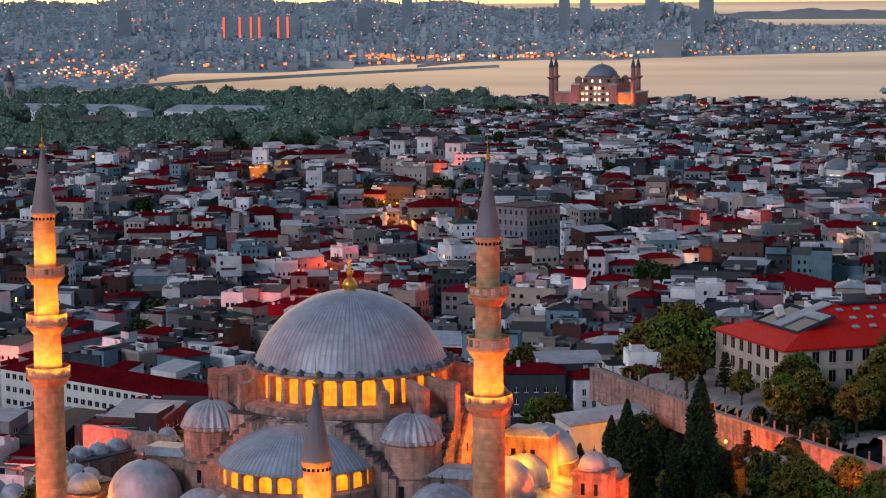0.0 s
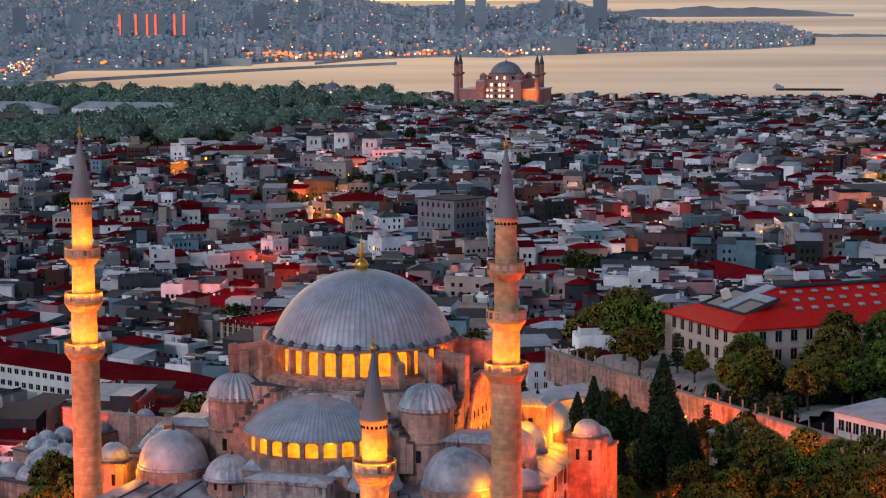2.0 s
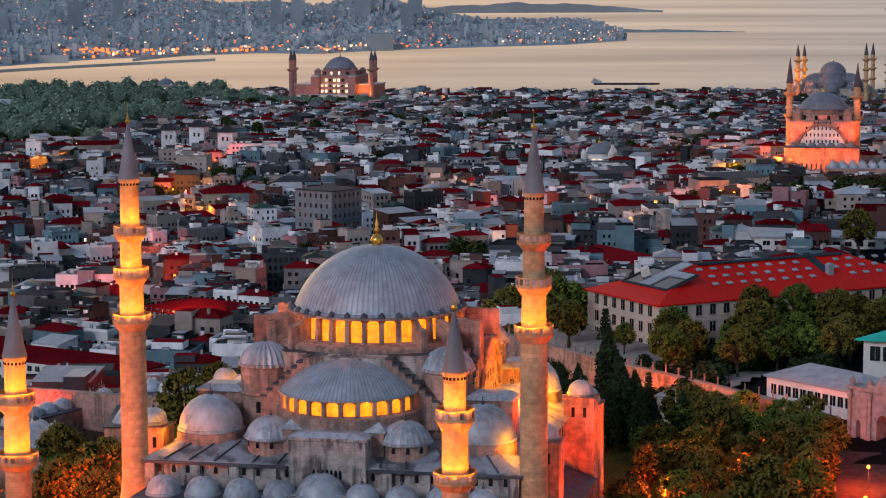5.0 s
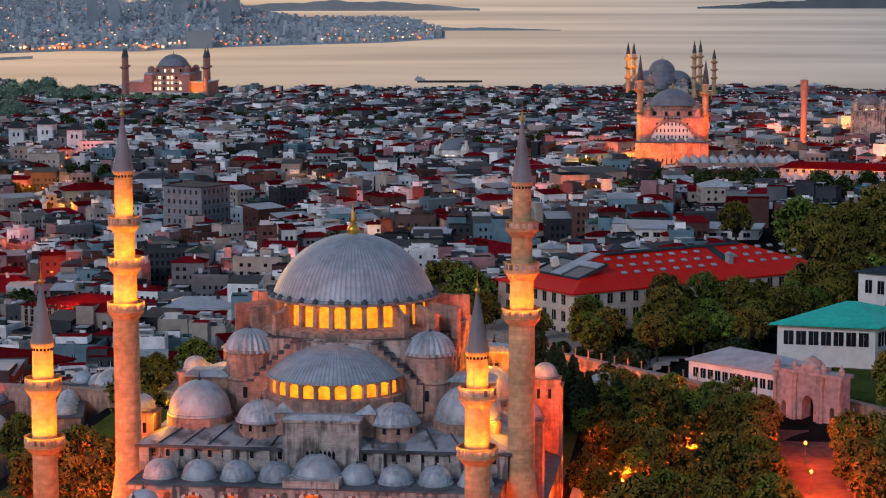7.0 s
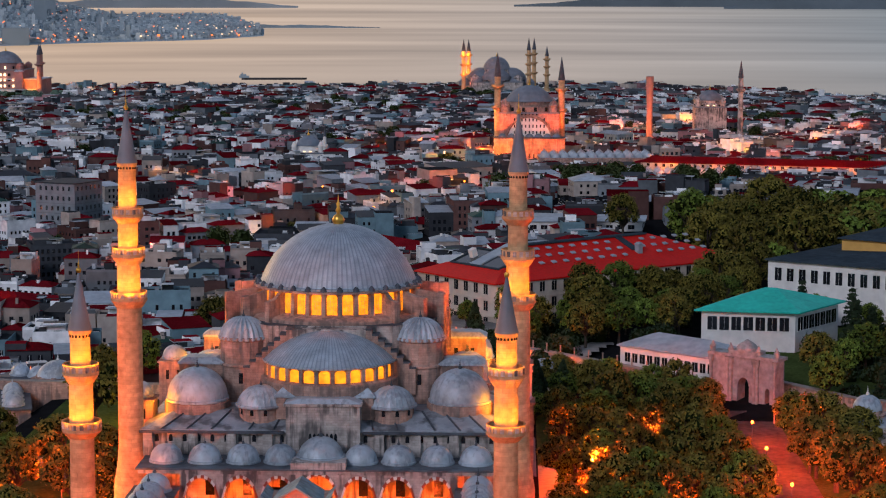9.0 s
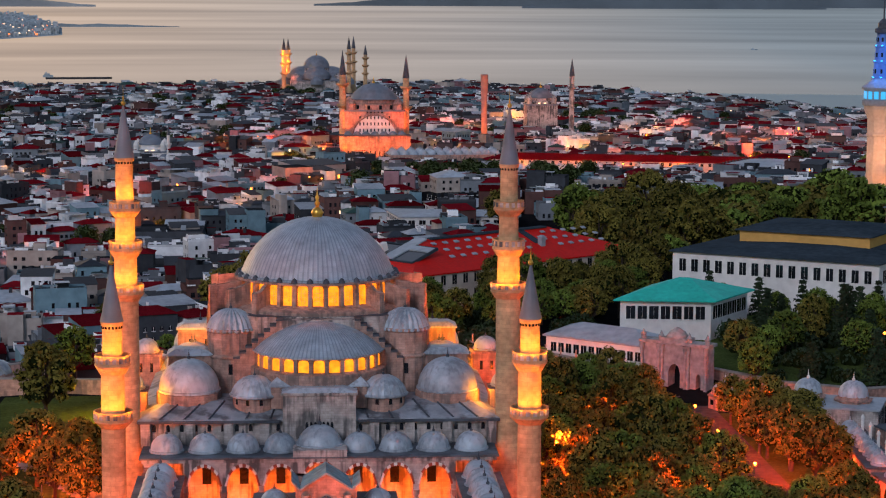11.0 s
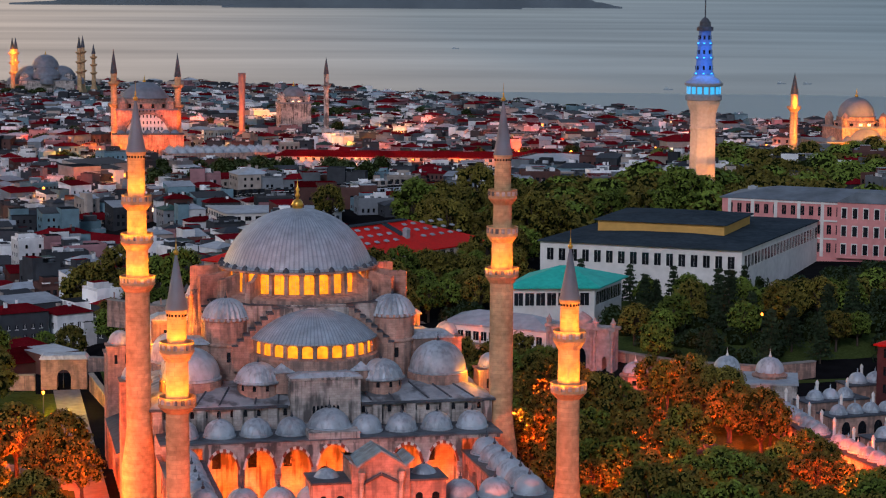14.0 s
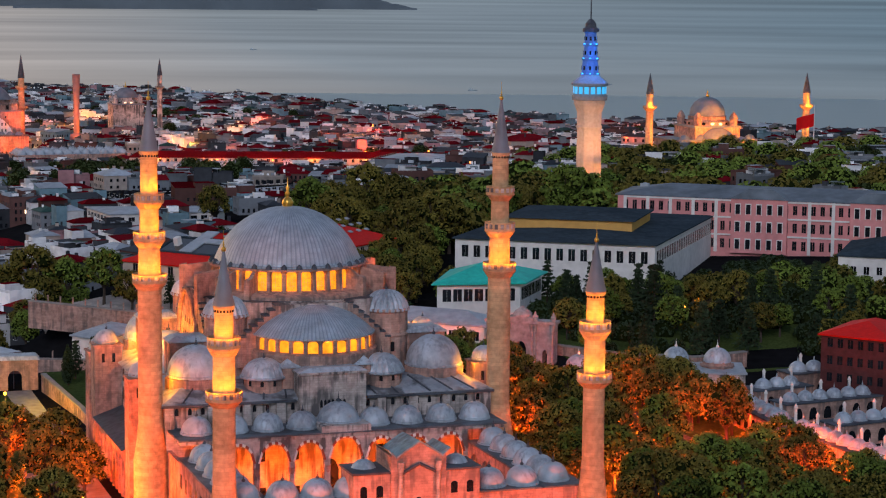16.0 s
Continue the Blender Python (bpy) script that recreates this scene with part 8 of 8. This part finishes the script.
for x, y, k in STREETS:
    z = ground_z(x, y)
    keep_free(x - 2, y - 14, x + 2, y + 6)
    s = thing("street_lamp", x, y, z, "street lamp glowing orange between houses", "street lamp", "street lamps")
    b = Build()
    b.lathe([(0.15, -0.5), (0.1, 8.5)], 6)
    b.tube((0, 0, 8.4), (0.0, -1.2, 8.8), 0.06, 0.05, 5)
    part("pole", b, LEAD_DARK, s)
    b = Build()
    b.lathe([(0.05, 8.4), (0.4, 8.5), (0.45, 8.8), (0.05, 9.0)], 8, 0, -1.3)
    part("lantern", b, STREET_GLOW, s, "glowing lantern")
    lamp(x, y - 1.4, z + 13.0, (13000 if k == "r" else 12000) * (2.2 if y > 800 else 1.0), (1.0, 0.065, 0.012) if k == "r" else (1.0, 0.22, 0.01), 0.5)
for k in range(9):
    lamp(108 + k * 26, 695 - k * 7.2, ground_z(200, 680) + 6, 6500, (1.0, 0.17, 0.01), 0.5)
# lamps in the gardens beside the mosque
for x, y, w, c in ((80, 55, 2200, (1.0, 0.10, 0.02)), (80, 30, 4500, (1.0, 0.10, 0.02)), (81, 0, 4500, (1.0, 0.10, 0.02)), (81, -30, 4500, (1.0, 0.10, 0.02)), (81, -62, 4500, (1.0, 0.10, 0.02)),
                   (45, -45, 5000, (1.0, 0.11, 0.02)), (44, -12, 5000, (1.0, 0.12, 0.02)), (58, -62, 4000, (1.0, 0.11, 0.02)), (60, -34, 4000, (1.0, 0.11, 0.02)), (60, -6, 3500, (1.0, 0.11, 0.02)), (58, 40, 3000, (1.0, 0.12, 0.02)), (92, -48, 3500, (1.0, 0.12, 0.02)), (46, 18, 4000, (1.0, 0.14, 0.02)), (98, 8, 3500, (1.0, 0.12, 0.02)), (97, -22, 3500, (1.0, 0.12, 0.02)), (96, 62, 4000, (1.0, 0.16, 0.02)),
                   (8, 140, 1400, (1.0, 0.5, 0.06)), (24, 134, 700, (1.0, 0.14, 0.02)), (44, 112, 500, (1.0, 0.14, 0.02)), (36, 122, 700, (1.0, 0.14, 0.02)), (57, 100, 900, (1.0, 0.12, 0.02)), (-44, -30, 5000, (1.0, 0.12, 0.02)), (-50, -2, 4500, (1.0, 0.12, 0.02)), (-39.5, 99.5, 1300, (1.0, 0.5, 0.2)), (-45, 70, 2600, (0.9, 0.75, 0.12)), (138, 118, 600, (1.0, 0.3, 0.08))):
    z = ground_z(x, y)
    s = thing("garden_lamp", x, y, z, "garden lamp glowing orange under the trees", "garden lamp", "garden lamps")
    b = Build()
    b.lathe([(0.12, -0.5), (0.08, 4.2)], 6)
    part("pole", b, LEAD_DARK, s)
    b = Build()
    b.lathe([(0.05, 4.2), (0.3, 4.35), (0.32, 4.7), (0.05, 4.9)], 8)
    part("lantern", b, STREET_GLOW, s, "glowing lantern")
    lamp(x, y - 0.6, z + 5.4, w * (4.0 if x < 0 else 10.0 if x < 79 and c[1] < 0.15 else 5.5 if x < 84 and y < 50 else 3.5 if x < 84 or y < 50 else 1.2), (1.0, c[1] * 0.68, 0.006), 0.4)


# ---- houses ----
def scatter_city():
    plots = city_seed()
    near = sorted(range(len(plots)), key=lambda i: math.hypot(plots[i][0] - 20, plots[i][1] + 340))
    own = set(near[:115])
    far = Build()
    panes = {}
    for i, (x, y, turn, w, d, h, wall, roof, kind) in enumerate(plots):
        z = ground_z(x, y)
        ww, wh = rng.choice((0.9, 1.1, 1.3)), rng.choice((1.3, 1.6))
        if i in own:
            b = Build()
            wins, pieces = house_mesh(b, 0, 0, 0, w, d, h, 0, wall, roof, kind)
            names = ("grey", "white", "cream", "rose", "concrete", "bluish", "brown")
            tops = {"hip": "tiled hip roof", "flat": "flat roof and clutter", "shed": "lean-to roof"}[kind]
            ob = thing("house", x, y, z, "%s plastered old-town house with %s" % (names[wall], tops), "house", "houses of the old town", math.degrees(turn))
            walls, top, extra = Build(), Build(), [Build() for _ in pieces]
            for n, (f, m) in enumerate(zip(b.f, b.m)):
                own_piece = [e for e, (_, k0, k1) in zip(extra, pieces) if k0 <= n < k1]
                (own_piece[0] if own_piece else walls if m == wall else top).face([b.v[k] for k in f], m)
            body = part("wall", walls, HOUSE_MATS, ob)
            part("roof", top, HOUSE_MATS, ob)
            for e, (piece, _, _) in zip(extra, pieces):
                part(piece, e, HOUSE_MATS, ob)
            key = (ww, wh, wall)
            if key not in panes:
                p = Build()
                p.box(-ww / 2, -0.05, 0, ww / 2, 0.05, wh, 0)
                p.box(-ww / 2 - 0.12, -0.16, -0.14, ww / 2 + 0.12, 0.05, 0, 1)
                p.box(-0.04, -0.09, 0, 0.04, -0.04, wh, 1)
                panes[key] = p.data("window", [DARK_GLASS, CITY_WALLS[1]])
            for face, u, q in wins:
                if face == 1 and x > 40 or face == 3 and x < -40 and y < 300:
                    continue
                if rng.random() < 0.2:
                    continue
                nx, ny, off = window_frame(face, w, d)
                lx, ly = (u, off) if ny else (off, u)
                part("window", panes[key], None, body, at=pose(lx, ly, q, 0, 0, {0: 0, 1: 90, 3: -90}[face]))
            continue
        wins, pieces = house_mesh(far, x, y, z, w, d, h, turn, wall, roof, kind)
        c, s = math.cos(turn), math.sin(turn)
        skip = rng.random() * 0.35
        for face, u, q in wins:
            if rng.random() < skip:
                continue
            nx, ny, off = window_frame(face, w, d)
            lx, ly = (u, off + ny * 0.05) if ny else (off + nx * 0.05, u)
            tx, ty = (1, 0) if ny else (0, nx)
            pts = []
            for a, e in ((-ww / 2, 0), (ww / 2, 0), (ww / 2, wh), (-ww / 2, wh)):
                px, py = lx + tx * a, ly + ty * a
                pts.append((x + px * c - py * s, y + px * s + py * c, z + q + e))
            far.face(pts, 13 if rng.random() < 0.006 else 14 if rng.random() < 0.006 else 12)
    tagged(part("city_houses", far, HOUSE_MATS), "dense old-town houses with red and grey roofs", "houses", kind="stuff")


scatter_city()
